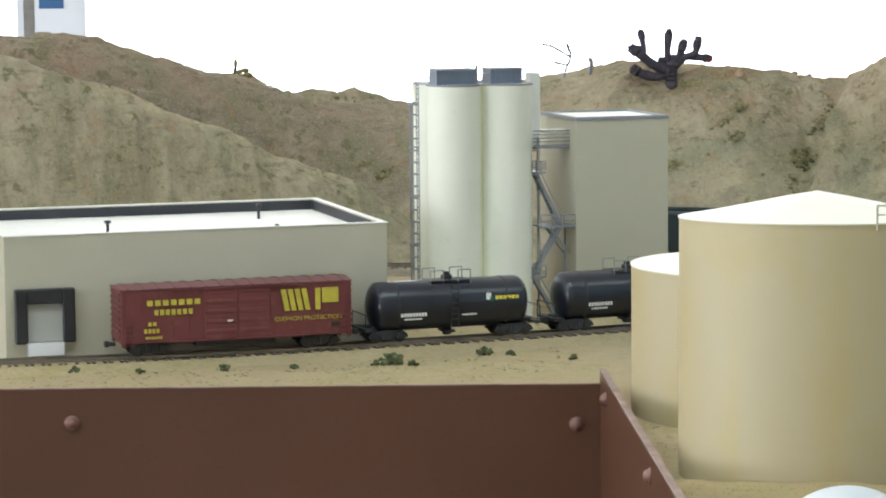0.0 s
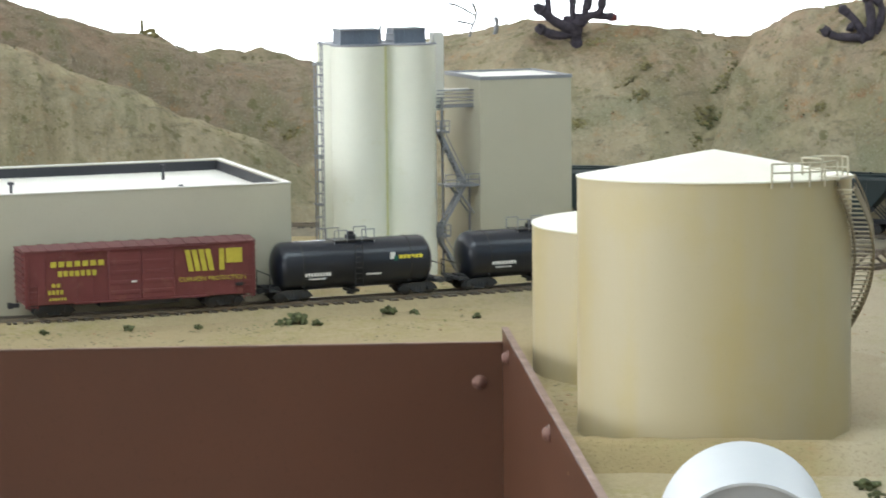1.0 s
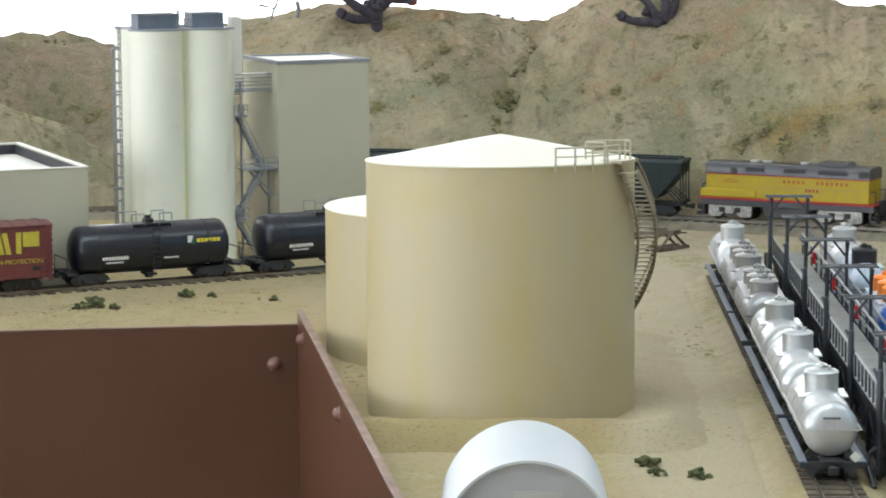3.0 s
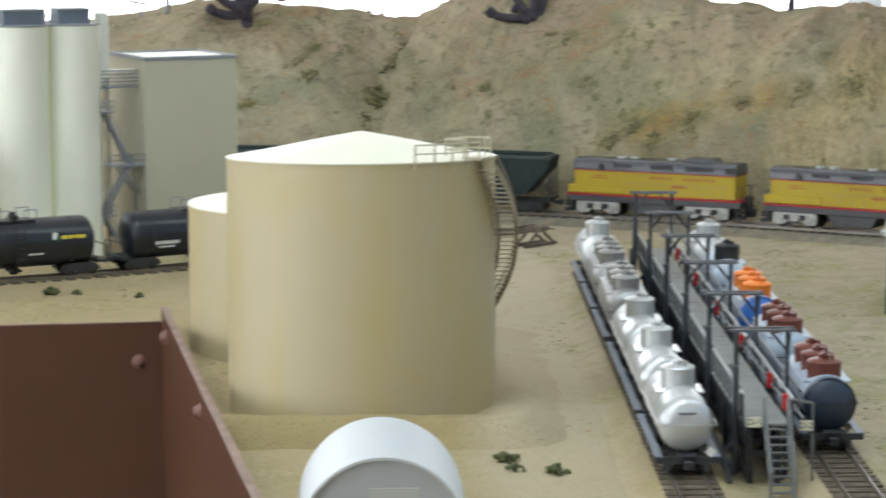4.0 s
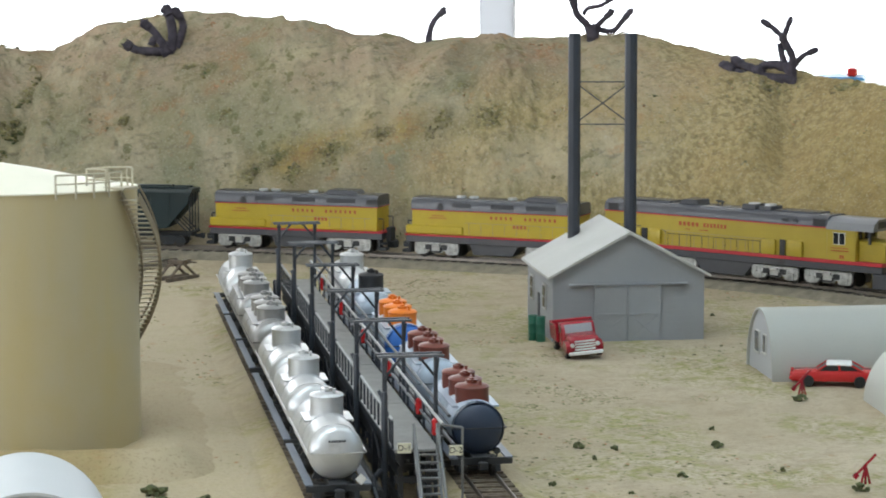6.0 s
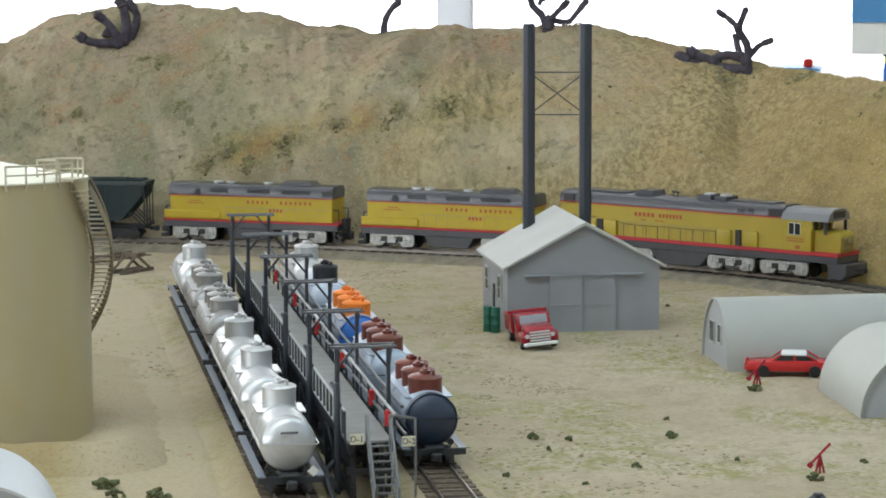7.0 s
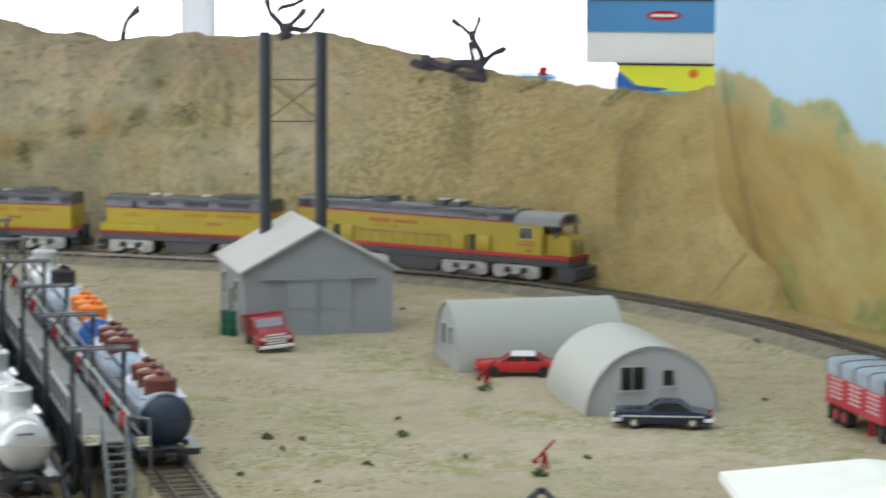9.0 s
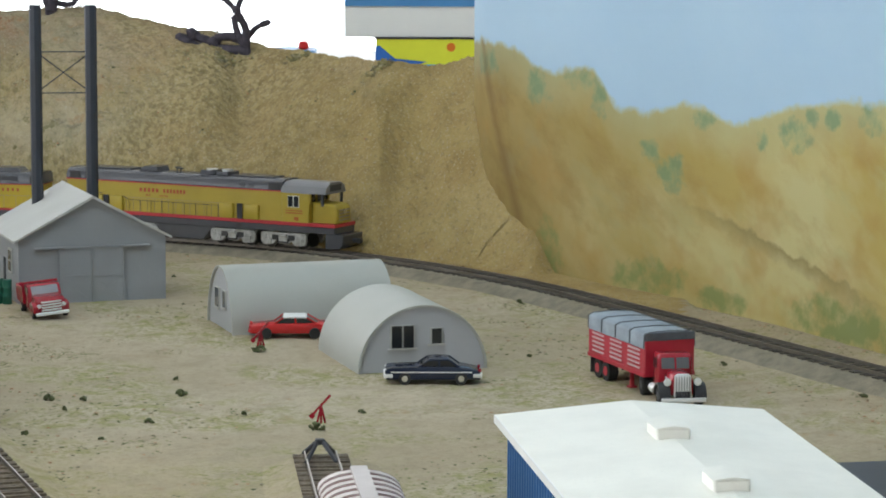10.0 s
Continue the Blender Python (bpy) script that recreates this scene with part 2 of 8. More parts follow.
M["tip_pale"] = surf("pale_dry_tip", (0.30, 0.27, 0.16), 0.95, vary=0.3, coarse=200, fine=900, bump=0.6)
M["tip_red"] = surf("red_brown_tip", (0.20, 0.05, 0.045), 0.9, vary=0.3, coarse=200, fine=900, bump=0.6)
M["scrub_tan"] = surf("scrub_tan", (0.25, 0.215, 0.13), 0.95, vary=0.4, coarse=200, fine=900)


def stained_mat(name, col, stain):
    """Tank paint with soft streaks that run down the shell and faint blotches."""
    m, nt, b = node_mat(name)
    tc = nt.nodes.new("ShaderNodeTexCoord")
    run = nt.nodes.new("ShaderNodeMapping")
    run.inputs["Scale"].default_value = (1.0, 1.0, 0.12)
    nt.links.new(tc.outputs["Object"], run.inputs["Vector"])
    down = noise_node(nt, 26, 4, 0.55, run.outputs[0])
    blot = noise_node(nt, 14, 4, 0.6, tc.outputs["Object"])
    fine = noise_node(nt, 420, 4, 0.7, tc.outputs["Object"])
    c = mix_col(nt, times(nt, ramp(nt, down.outputs[0], (0.44, 0.66)), 0.55), col, stain)
    c = mix_col(nt, times(nt, ramp(nt, blot.outputs[0], (0.50, 0.66)), 0.45), c, stain)
    c = mix_col(nt, times(nt, ramp(nt, fine.outputs[0], (0.58, 0.75)), 0.25), c, tuple(k * 0.8 for k in col))
    nt.links.new(c, b.inputs["Base Color"])
    b.inputs["Roughness"].default_value = 0.48
    add_bump(nt, b, blot.outputs[0], 0.2, 0.002)
    return m


M["tank_cream"] = stained_mat("tank_cream", (0.485, 0.415, 0.262), (0.495, 0.395, 0.18))


def hill_mat():
    """Plaster hillside with sifted soil: grey-tan ground, rusty and olive strewn patches, coarse grain, dry golden grass in the east."""
    m, nt, b = node_mat("hillside_soil")
    tc = nt.nodes.new("ShaderNodeTexCoord")
    o = tc.outputs["Object"]
    fall = nt.nodes.new("ShaderNodeMapping")
    fall.inputs["Rotation"].default_value = (radians(20), 0, radians(32))
    fall.inputs["Scale"].default_value = (1.0, 0.3, 0.3)
    nt.links.new(o, fall.inputs["Vector"])
    flat = nt.nodes.new("ShaderNodeMapping")
    flat.inputs["Rotation"].default_value = (0, 0, radians(-30))
    flat.inputs["Scale"].default_value = (0.45, 0.8, 1.5)
    nt.links.new(o, flat.inputs["Vector"])
    stand = nt.nodes.new("ShaderNodeMapping")
    stand.inputs["Rotation"].default_value = (0, 0, radians(-40))
    stand.inputs["Scale"].default_value = (1.3, 1.0, 0.42)
    nt.links.new(o, stand.inputs["Vector"])
    big, mid, fine, grit, rust = (noise_node(nt, s, d, r, o) for s, d, r in ((7, 4, 0.6), (38, 7, 0.7), (210, 5, 0.7), (480, 3, 0.6), (15, 6, 0.7)))
    streak = noise_node(nt, 30, 4, 0.6, fall.outputs[0])
    ledge = noise_node(nt, 70, 5, 0.65, flat.outputs[0])
    blade = noise_node(nt, 150, 4, 0.6, stand.outputs[0])
    mask = nt.nodes.new("ShaderNodeVertexColor")
    mask.layer_name = "soil"
    ch = nt.nodes.new("ShaderNodeSeparateColor")
    nt.links.new(mask.outputs[0], ch.inputs[0])
    place = nt.nodes.new("ShaderNodeSeparateXYZ")
    nt.links.new(o, place.inputs[0])
    c = mix_col(nt, ramp(nt, big.outputs[0], (0.40, 0.60)), (0.262, 0.215, 0.132), (0.365, 0.302, 0.196))
    c = mix_col(nt, times(nt, ramp(nt, place.outputs[0], (1.30, 0.75)), 0.7), c, mix_col(nt, ramp(nt, big.outputs[0], (0.40, 0.60)), (0.345, 0.297, 0.195), (0.44, 0.385, 0.27)))
    c = mix_col(nt, times(nt, ramp(nt, streak.outputs[0], (0.47, 0.60)), 0.6), c, (0.47, 0.405, 0.285))
    # rosy brown soil behind the spur, darkened: shade put into the colour to set off its brow
    c = mix_col(nt, times(nt, mask.outputs["Alpha"], 0.8), c, mix_col(nt, ramp(nt, mid.outputs[0], (0.38, 0.62)), (0.33, 0.262, 0.195), (0.255, 0.198, 0.142)))
    # greenish grey moss in slanting bands, reddish soil high up
    c = mix_col(nt, times(nt, ramp(nt, streak.outputs[1], (0.50, 0.58)), 0.6), c, (0.215, 0.208, 0.118))
    high = times(nt, ramp(nt, place.outputs[2], (0.10, 0.185)), ramp(nt, rust.outputs[0], (0.46, 0.62)))
    c = mix_col(nt, times(nt, high, 0.7), c, (0.345, 0.235, 0.165))
    c = mix_col(nt, times(nt, ramp(nt, rust.outputs[1], (0.56, 0.66)), 0.45), c, (0.36, 0.215, 0.125))
    drifts = nt.nodes.new("ShaderNodeVertexColor")
    drifts.layer_name = "drifts"
    dc = nt.nodes.new("ShaderNodeSeparateColor")
    nt.links.new(drifts.outputs[0], dc.inputs[0])
    for share, col in ((dc.outputs[0], (0.24, 0.245, 0.16)), (dc.outputs[1], (0.365, 0.27, 0.195)), (dc.outputs[2], (0.47, 0.405, 0.255)), (drifts.outputs["Alpha"], (0.37, 0.265, 0.09))):
        c = mix_col(nt, times(nt, share, 0.8), c, col)
    # darker crumbs that gather in short level lines
    c = mix_col(nt, times(nt, ramp(nt, ledge.outputs[0], (0.56, 0.68)), 0.75), c, (0.19, 0.168, 0.115))
    c = mix_col(nt, times(nt, ramp(nt, mid.outputs[0], (0.52, 0.66)), 0.5), c, (0.24, 0.215, 0.15))
    # scattered olive and rusty crumbs in loose drifts
    fleck = noise_node(nt, 85, 4, 0.6, o)
    drift = noise_node(nt, 16, 4, 0.65, o)
    c = mix_col(nt, times(nt, times(nt, ramp(nt, fleck.outputs[0], (0.55, 0.63)), ramp(nt, drift.outputs[0], (0.46, 0.58))), 0.8), c, (0.155, 0.150, 0.068))
    c = mix_col(nt, times(nt, times(nt, ramp(nt, fleck.outputs[0], (0.45, 0.38)), ramp(nt, drift.outputs[0], (0.50, 0.38))), 0.55), c, (0.37, 0.215, 0.105))
    # strewn patches
    c = mix_col(nt, times(nt, ch.outputs[0], ramp(nt, fine.outputs[0], (0.38, 0.58))), c, (0.36, 0.175, 0.085))
    c = mix_col(nt, times(nt, ch.outputs[1], ramp(nt, fine.outputs[0], (0.36, 0.52))), c, (0.165, 0.165, 0.08))
    # dry grass
    straw = mix_col(nt, ramp(nt, blade.outputs[0], (0.40, 0.60)), (0.215, 0.165, 0.072), (0.40, 0.315, 0.16))
    straw = mix_col(nt, times(nt, ramp(nt, rust.outputs[0], (0.48, 0.62)), 0.4), straw, (0.36, 0.25, 0.11))
    straw = mix_col(nt, ramp(nt, place.outputs[1], (1.85, 1.60)), straw, mix_col(nt, ramp(nt, mid.outputs[0], (0.42, 0.6)), (0.325, 0.235, 0.088), (0.235, 0.165, 0.06)))
    straw = mix_col(nt, times(nt, ramp(nt, place.outputs[1], (1.66, 1.50)), 0.8), straw, mix_col(nt, ramp(nt, rust.outputs[0], (0.42, 0.6)), (0.44, 0.335, 0.145), (0.36, 0.25, 0.095)))
    c = mix_col(nt, times(nt, ch.outputs[2], 0.9), c, straw)
    c = mix_col(nt, times(nt, ramp(nt, fine.outputs[0], (0.52, 0.68)), 0.4), c, (0.13, 0.115, 0.075))
    c = mix_col(nt, times(nt, ramp(nt, grit.outputs[0], (0.56, 0.68)), 0.4), c, (0.52, 0.47, 0.38))
    nt.links.new(c, b.inputs["Base Color"])
    b.inputs["Roughness"].default_value = 0.95
    b.inputs["Specular IOR Level"].default_value = 0.12
    add_bump(nt, b, mix_col(nt, ch.outputs[2], mix_col(nt, 0.5, ledge.outputs[0], fine.outputs[0]), blade.outputs[0]), 0.9, 0.004)
    return m


M["hill"] = hill_mat()
m, nt, b = node_mat("pale_blind")
tl = nt.nodes.new("ShaderNodeBsdfTranslucent")
tl.inputs[0].default_value = (0.46, 0.47, 0.48, 1)
mx = nt.nodes.new("ShaderNodeMixShader")
mx.inputs[0].default_value = 0.75
nt.links.new(b.outputs[0], mx.inputs[1])
nt.links.new(tl.outputs[0], mx.inputs[2])
nt.links.new(mx.outputs[0], nt.nodes["Material Output"].inputs[0])
b.inputs["Base Color"].default_value = (0.85, 0.85, 0.85, 1)
M["blind"] = m


# ---- mesh helpers ----
class Shape:
    def __init__(self):
        self.v, self.f = [], []

    def add(self, verts, faces, m=None):
        n = len(self.v)
        self.v += [tuple(m @ Vector(p)) if m is not None else tuple(p) for p in verts]
        self.f += [tuple(i + n for i in f) for f in faces]
        return self

    def box(self, x0, x1, y0, y1, z0, z1, m=None):
        p = [(x, y, z) for z in (z0, z1) for x, y in ((x0, y0), (x1, y0), (x1, y1), (x0, y1))]
        return self.add(p, [(3, 2, 1, 0), (4, 5, 6, 7), (0, 1, 5, 4), (1, 2, 6, 5), (2, 3, 7, 6), (3, 0, 4, 7)], m)

    def prism(self, poly, a, b, axis="y", m=None):
        """A polygon drawn out along an axis from a to b: (x, z) along y, (y, z) along x, (x, y) along z."""
        put = {"y": lambda p, k: (p[0], k, p[1]), "x": lambda p, k: (k, p[0], p[1]), "z": lambda p, k: (p[0], p[1], k)}[axis]
        n = len(poly)
        v = [put(p, a) for p in poly] + [put(p, b) for p in poly]
        f = [tuple(range(n))[::-1], tuple(range(n, 2 * n))] + [(i, (i + 1) % n, n + (i + 1) % n, n + i) for i in range(n)]
        return self.add(v, f, m)

    def cyl(self, a, b, r, n=12, r2=None, caps=True, m=None):
        a, b = Vector(a), Vector(b)
        q = (b - a).to_track_quat("Z", "Y")
        ring = [Vector((math.cos(2 * math.pi * i / n), math.sin(2 * math.pi * i / n), 0)) for i in range(n)]
        v = [a + q @ (p * r) for p in ring] + [b + q @ (p * (r if r2 is None else r2)) for p in ring]
        f = [(i, (i + 1) % n, n + (i + 1) % n, n + i) for i in range(n)]
        if caps:
            f += [tuple(range(n))[::-1], tuple(range(n, 2 * n))]
        return self.add(v, f, m)

    def lathe(self, prof, n=24, m=None):
        """(radius, height) pairs turned about z."""
        v, f = [], []
        for r, z in prof:
            v += [(r * math.cos(2 * math.pi * i / n), r * math.sin(2 * math.pi * i / n), z) for i in range(n)]
        for k in range(len(prof) - 1):
            f += [(k * n + i, k * n + (i + 1) % n, (k + 1) * n + (i + 1) % n, (k + 1) * n + i) for i in range(n)]
        f += [tuple(range(n))[::-1], tuple(range(len(v) - n, len(v)))]
        return self.add(v, f, m)

    def tube(self, path, r, n=6, m=None):
        for a, b in zip(path, path[1:]):
            self.cyl(a, b, r, n, m=m)
        return self

    def blob(self, c, r, seed, squash=1.0, sub=1):
        off = Vector((seed * 91.7 % 9, seed * 57.3 % 9, seed * 33.1 % 9))
        vs, fs = ICO
        v = []
        for p in vs:
            k = r * (0.75 + 0.6 * noise.noise(p * 1.7 + off))
            v.append((c[0] + p.x * k, c[1] + p.y * k, c[2] + p.z * k * squash))
        return self.add(v, fs)


_ico = bmesh.new()
bmesh.ops.create_icosphere(_ico, subdivisions=1, radius=1.0)
ICO = ([v.co.copy() for v in _ico.verts], [tuple(w.index for w in f.verts) for f in _ico.faces])
_ico.free()


def part(name, shape, material, parent=None, label="", bevel=0.0, smooth=35, seg=1, m=None):
    me = bpy.data.meshes.new(name)
    if len(shape.v) > 20000:
        me.from_pydata(shape.v, [], shape.f)
    bm = bmesh.new()
    vs = [] if len(shape.v) > 20000 else [bm.verts.new(p) for p in shape.v]
    for f in shape.f if vs else ():
        try:
            bm.faces.new([vs[i] for i in f])
        except ValueError:
            pass
    bmesh.ops.recalc_face_normals(bm, faces=bm.faces[:])
    if bevel:
        edges = [e for e in bm.edges if len(e.link_faces) == 2 and e.calc_face_angle(0) > radians(40)]
        bmesh.ops.bevel(bm, geom=edges, offset=bevel, segments=seg, profile=0.5, affect="EDGES", clamp_overlap=True)
    if vs:
        bm.to_mesh(me)
    bm.free()
    me.materials.append(M[material] if isinstance(material, str) else material)
    if smooth:
        me.shade_smooth()
        me.set_sharp_from_angle(angle=radians(smooth))
    ob = new(name, me)
    if parent is not None:
        ob.parent = parent
    if m is not None:
        ob.matrix_basis = m
    if label:
        ob["label"] = label
    return ob


def thing(name, m, label, category, group="", kind=""):
    ob = new(name)
    ob.empty_display_size = 0.02
    ob.matrix_basis = m
    return tagged(ob, label, category, group, kind)


def alone(name, shape, material, label, category, group="", kind="", m=None, bevel=0.0, smooth=35, seg=1):
    return tagged(part(name, shape, material, None, "", bevel, smooth, seg, m), label, category, group, kind)


def text_mesh(name, body, size, material, parent, m, label=""):
    cu = bpy.data.curves.new(name, "FONT")
    cu.body, cu.size, cu.align_x, cu.align_y, cu.extrude = body, size, "CENTER", "CENTER", 0.0001
    tmp = bpy.data.objects.new(name, cu)
    scene.collection.objects.link(tmp)
    me = bpy.data.meshes.new_from_object(tmp.evaluated_get(bpy.context.evaluated_depsgraph_get()))
    bpy.data.objects.remove(tmp)
    me.materials.clear()
    me.materials.append(M[material])
    ob = new(name, me)
    ob.parent, ob.matrix_basis = parent, m
    if label:
        ob["label"] = label
    return ob


# ---- the room ----
def fbm(x, y, scale, seed=0, octaves=4, gain=0.5):
    """Smooth value noise on arrays, about -0.5 to 0.5."""
    rng = np.random.RandomState(seed)
    table = rng.rand(64, 64) - 0.5
    out, amp = np.zeros_like(x, dtype=float), 1.0
    for k in range(octaves):
        px, py = x * scale * 2 ** k + 17.3 * k, y * scale * 2 ** k + 5.1 * k
        ix, iy = np.floor(px).astype(int), np.floor(py).astype(int)
        fx, fy = px - ix, py - iy
        fx, fy = fx * fx * (3 - 2 * fx), fy * fy * (3 - 2 * fy)
        t = lambda a, b: table[a % 64, b % 64]
        out += amp * ((t(ix, iy) * (1 - fx) + t(ix + 1, iy) * fx) * (1 - fy) + (t(ix, iy + 1) * (1 - fx) + t(ix + 1, iy + 1) * fx) * fy)
        amp *= gain
    return out


X0, X1, Y0, Y1 = -4.0, 7.5, -3.5, 5.2
alone("floor", Shape().box(X0, X1, Y0, Y1, FLOOR_Z - 0.1, FLOOR_Z), "room_floor", "plain dull vinyl floor of the exhibition room", "floor", kind="structure")
alone("ceiling", Shape().box(X0, X1, Y0, Y1, CEILING_Z, CEILING_Z + 0.1), "room_wall", "plain white ceiling over the layout room", "ceiling", kind="structure")
wall_w = Shape().box(X0 - 0.15, X0, Y0, Y1, FLOOR_Z, -0.3).box(X0 - 0.15, X0, Y0, Y1, 1.35, CEILING_Z).box(X0 - 0.15, X0, Y0, -0.6, -0.3, 1.35).box(X0 - 0.15, X0, 4.2, Y1, -0.3, 1.35)
alone("wall_west", wall_w, "room_wall", "pale wall of the layout room with a wide window", "wall", kind="structure")
alone("wall_east", Shape().box(X1, X1 + 0.15, Y0, Y1, FLOOR_Z, CEILING_Z), "room_wall", "plain pale wall of the layout room", "wall", kind="structure")
alone("wall_south", Shape().box(X0, X1, Y0 - 0.15, Y0, FLOOR_Z, CEILING_Z), "room_wall", "plain pale wall behind the viewer", "wall", kind="structure")
wall_n = Shape().box(X0, X1, Y1, Y1 + 0.15, FLOOR_Z, -0.75).box(X0, X1, Y1, Y1 + 0.15, 1.35, CEILING_Z)
alone("wall_north", wall_n, "room_wall", "white wall with a long band of windows", "wall", kind="structure")
win = thing("window_1", pose(0, Y1, 0), "long bright window band with thin white mullions", "window", kind="structure")
for x in (-3.0, -0.5, 3.515, 6.4):
    part("blind", Shape().box(x - 0.033, x + 0.060, 0.0, 0.004, -0.75, 1.35), "blind", win, "pale translucent blind strip")
    part("mullion", Shape().box(x + 0.0605, x + 0.0645, -0.004, 0.02, -0.75, 1.35), "white_paint", win)
part("window_sill", Shape().box(X0, X1, -0.06, 0.12, -0.78, -0.75), "white_paint", win)
glow_m, nt, bs = node_mat("daylight_outside")
nt.nodes.remove(bs)
em = nt.nodes.new("ShaderNodeEmission")
em.inputs[0].default_value, em.inputs[1].default_value = (0.96, 1.0, 1.05, 1), WINDOW_GLOW
nt.links.new(em.outputs[0], nt.nodes["Material Output"].inputs[0])
alone("backdrop", Shape().box(X0, X1, Y1 + 0.3, Y1 + 0.32, -1.0, 1.75), glow_m, "overexposed daylight outside the windows", "sky", kind="structure")
alone("backdrop", Shape().box(X0 - 0.42, X0 - 0.40, -1.2, 4.8, -0.8, 1.75), glow_m, "overexposed daylight outside the side window", "sky", kind="structure")

for x, y, share in LAMPS:
    li = bpy.data.lights.new("ceiling_lamp", "AREA")
    li.shape, li.size, li.size_y, li.energy, li.color = "RECTANGLE", 1.2, 0.5, LAMP_WATTS * share, (0.83, 1.0, 1.08)
    lo = new("ceiling_lamp", li)
    lo.matrix_basis = pose(x, y, CEILING_Z - 0.06)

# ---- track lines ----
def spline(pts, step=0.004):
    """Even steps along a smooth line through plan points."""
    p = [np.array(q, float) for q in pts]
    p = [2 * p[0] - p[1]] + p + [2 * p[-1] - p[-2]]
    out = []
    for a, b, c, d in zip(p, p[1:], p[2:], p[3:]):
        for k in range(40):
            t = k / 40
            out.append(0.5 * (2 * b + (c - a) * t + (2 * a - 5 * b + 4 * c - d) * t * t + (3 * b - a - 3 * c + d) * t ** 3))
    out.append(p[-2])
    out = np.array(out)
    s = np.concatenate([[0], np.cumsum(np.linalg.norm(np.diff(out, axis=0), axis=1))])
    q = np.arange(0, s[-1], step)
    return np.stack([np.interp(q, s, out[:, i]) for i in (0, 1)], 1)


MAIN = spline([(0.40, 2.52), (0.68, 2.435), (0.83, 2.375), (0.98, 2.28), (1.13, 2.15), (1.205, 2.065), (1.29, 1.95), (1.39, 1.79), (1.445, 1.64),
               (1.462, 1.49), (1.449, 1.34), (1.411, 1.19), (1.368, 1.045), (1.321, 0.89), (1.25, 0.66), (1.12, 0.3)])
FRONT = spline([(-0.25, 1.975), (0.1, 1.962), (0.36, 1.94), (0.55, 1.946), (0.70, 1.957), (0.9, 1.99), (1.1, 2.06)])
ROW = np.array([0.41, 0.912])          # direction of the two loading spurs, away from the viewer
SIDE = np.array([0.912, -0.41])


def spur(a, off):
    q = ROW * a + SIDE * off
    return float(q[0]), float(q[1])


SPUR_A = spline([spur(1.20, 0.181), spur(1.6, 0.181), spur(2.06, 0.181)])
SPUR_B = spline([spur(1.08, 0.262), spur(1.2, 0.2628), spur(1.6, 0.2635), spur(2.06, 0.2635)])
STUB = spline([(0.58, 0.543), (0.7346, 0.7401), (0.905, 0.957)])
RAIL_Z = 0.0085

# ---- ground with the hills ----
CREST = [(0.05, 2.75, 0.235), (0.153, 2.75, 0.216), (0.161, 2.75, 0.2127), (0.178, 2.75, 0.2007), (0.189, 2.75, 0.1897), (0.2025, 2.75, 0.176), (0.215, 2.75, 0.1675), (0.230, 2.75, 0.1529), (0.245, 2.745, 0.139),
         (0.285, 2.72, 0.142), (0.34, 2.66, 0.172), (0.366, 2.62, 0.188), (0.412, 2.53, 0.186), (0.438, 2.48, 0.175), (0.461, 2.44, 0.165), (0.482, 2.42, 0.196), (0.539, 2.30, 0.211), (0.572, 2.21, 0.206),
         (0.635, 2.14, 0.188), (0.70, 2.085, 0.193), (0.758, 2.035, 0.194), (0.80, 1.97, 0.178), (0.839, 1.90, 0.161), (0.898, 1.76, 0.158), (0.939, 1.66, 0.150), (0.975, 1.62, 0.152), (1.0077, 1.578, 0.165), (1.10, 1.50, 0.165), (1.3, 1.45, 0.16)]
EYE = (0.012, -0.03)


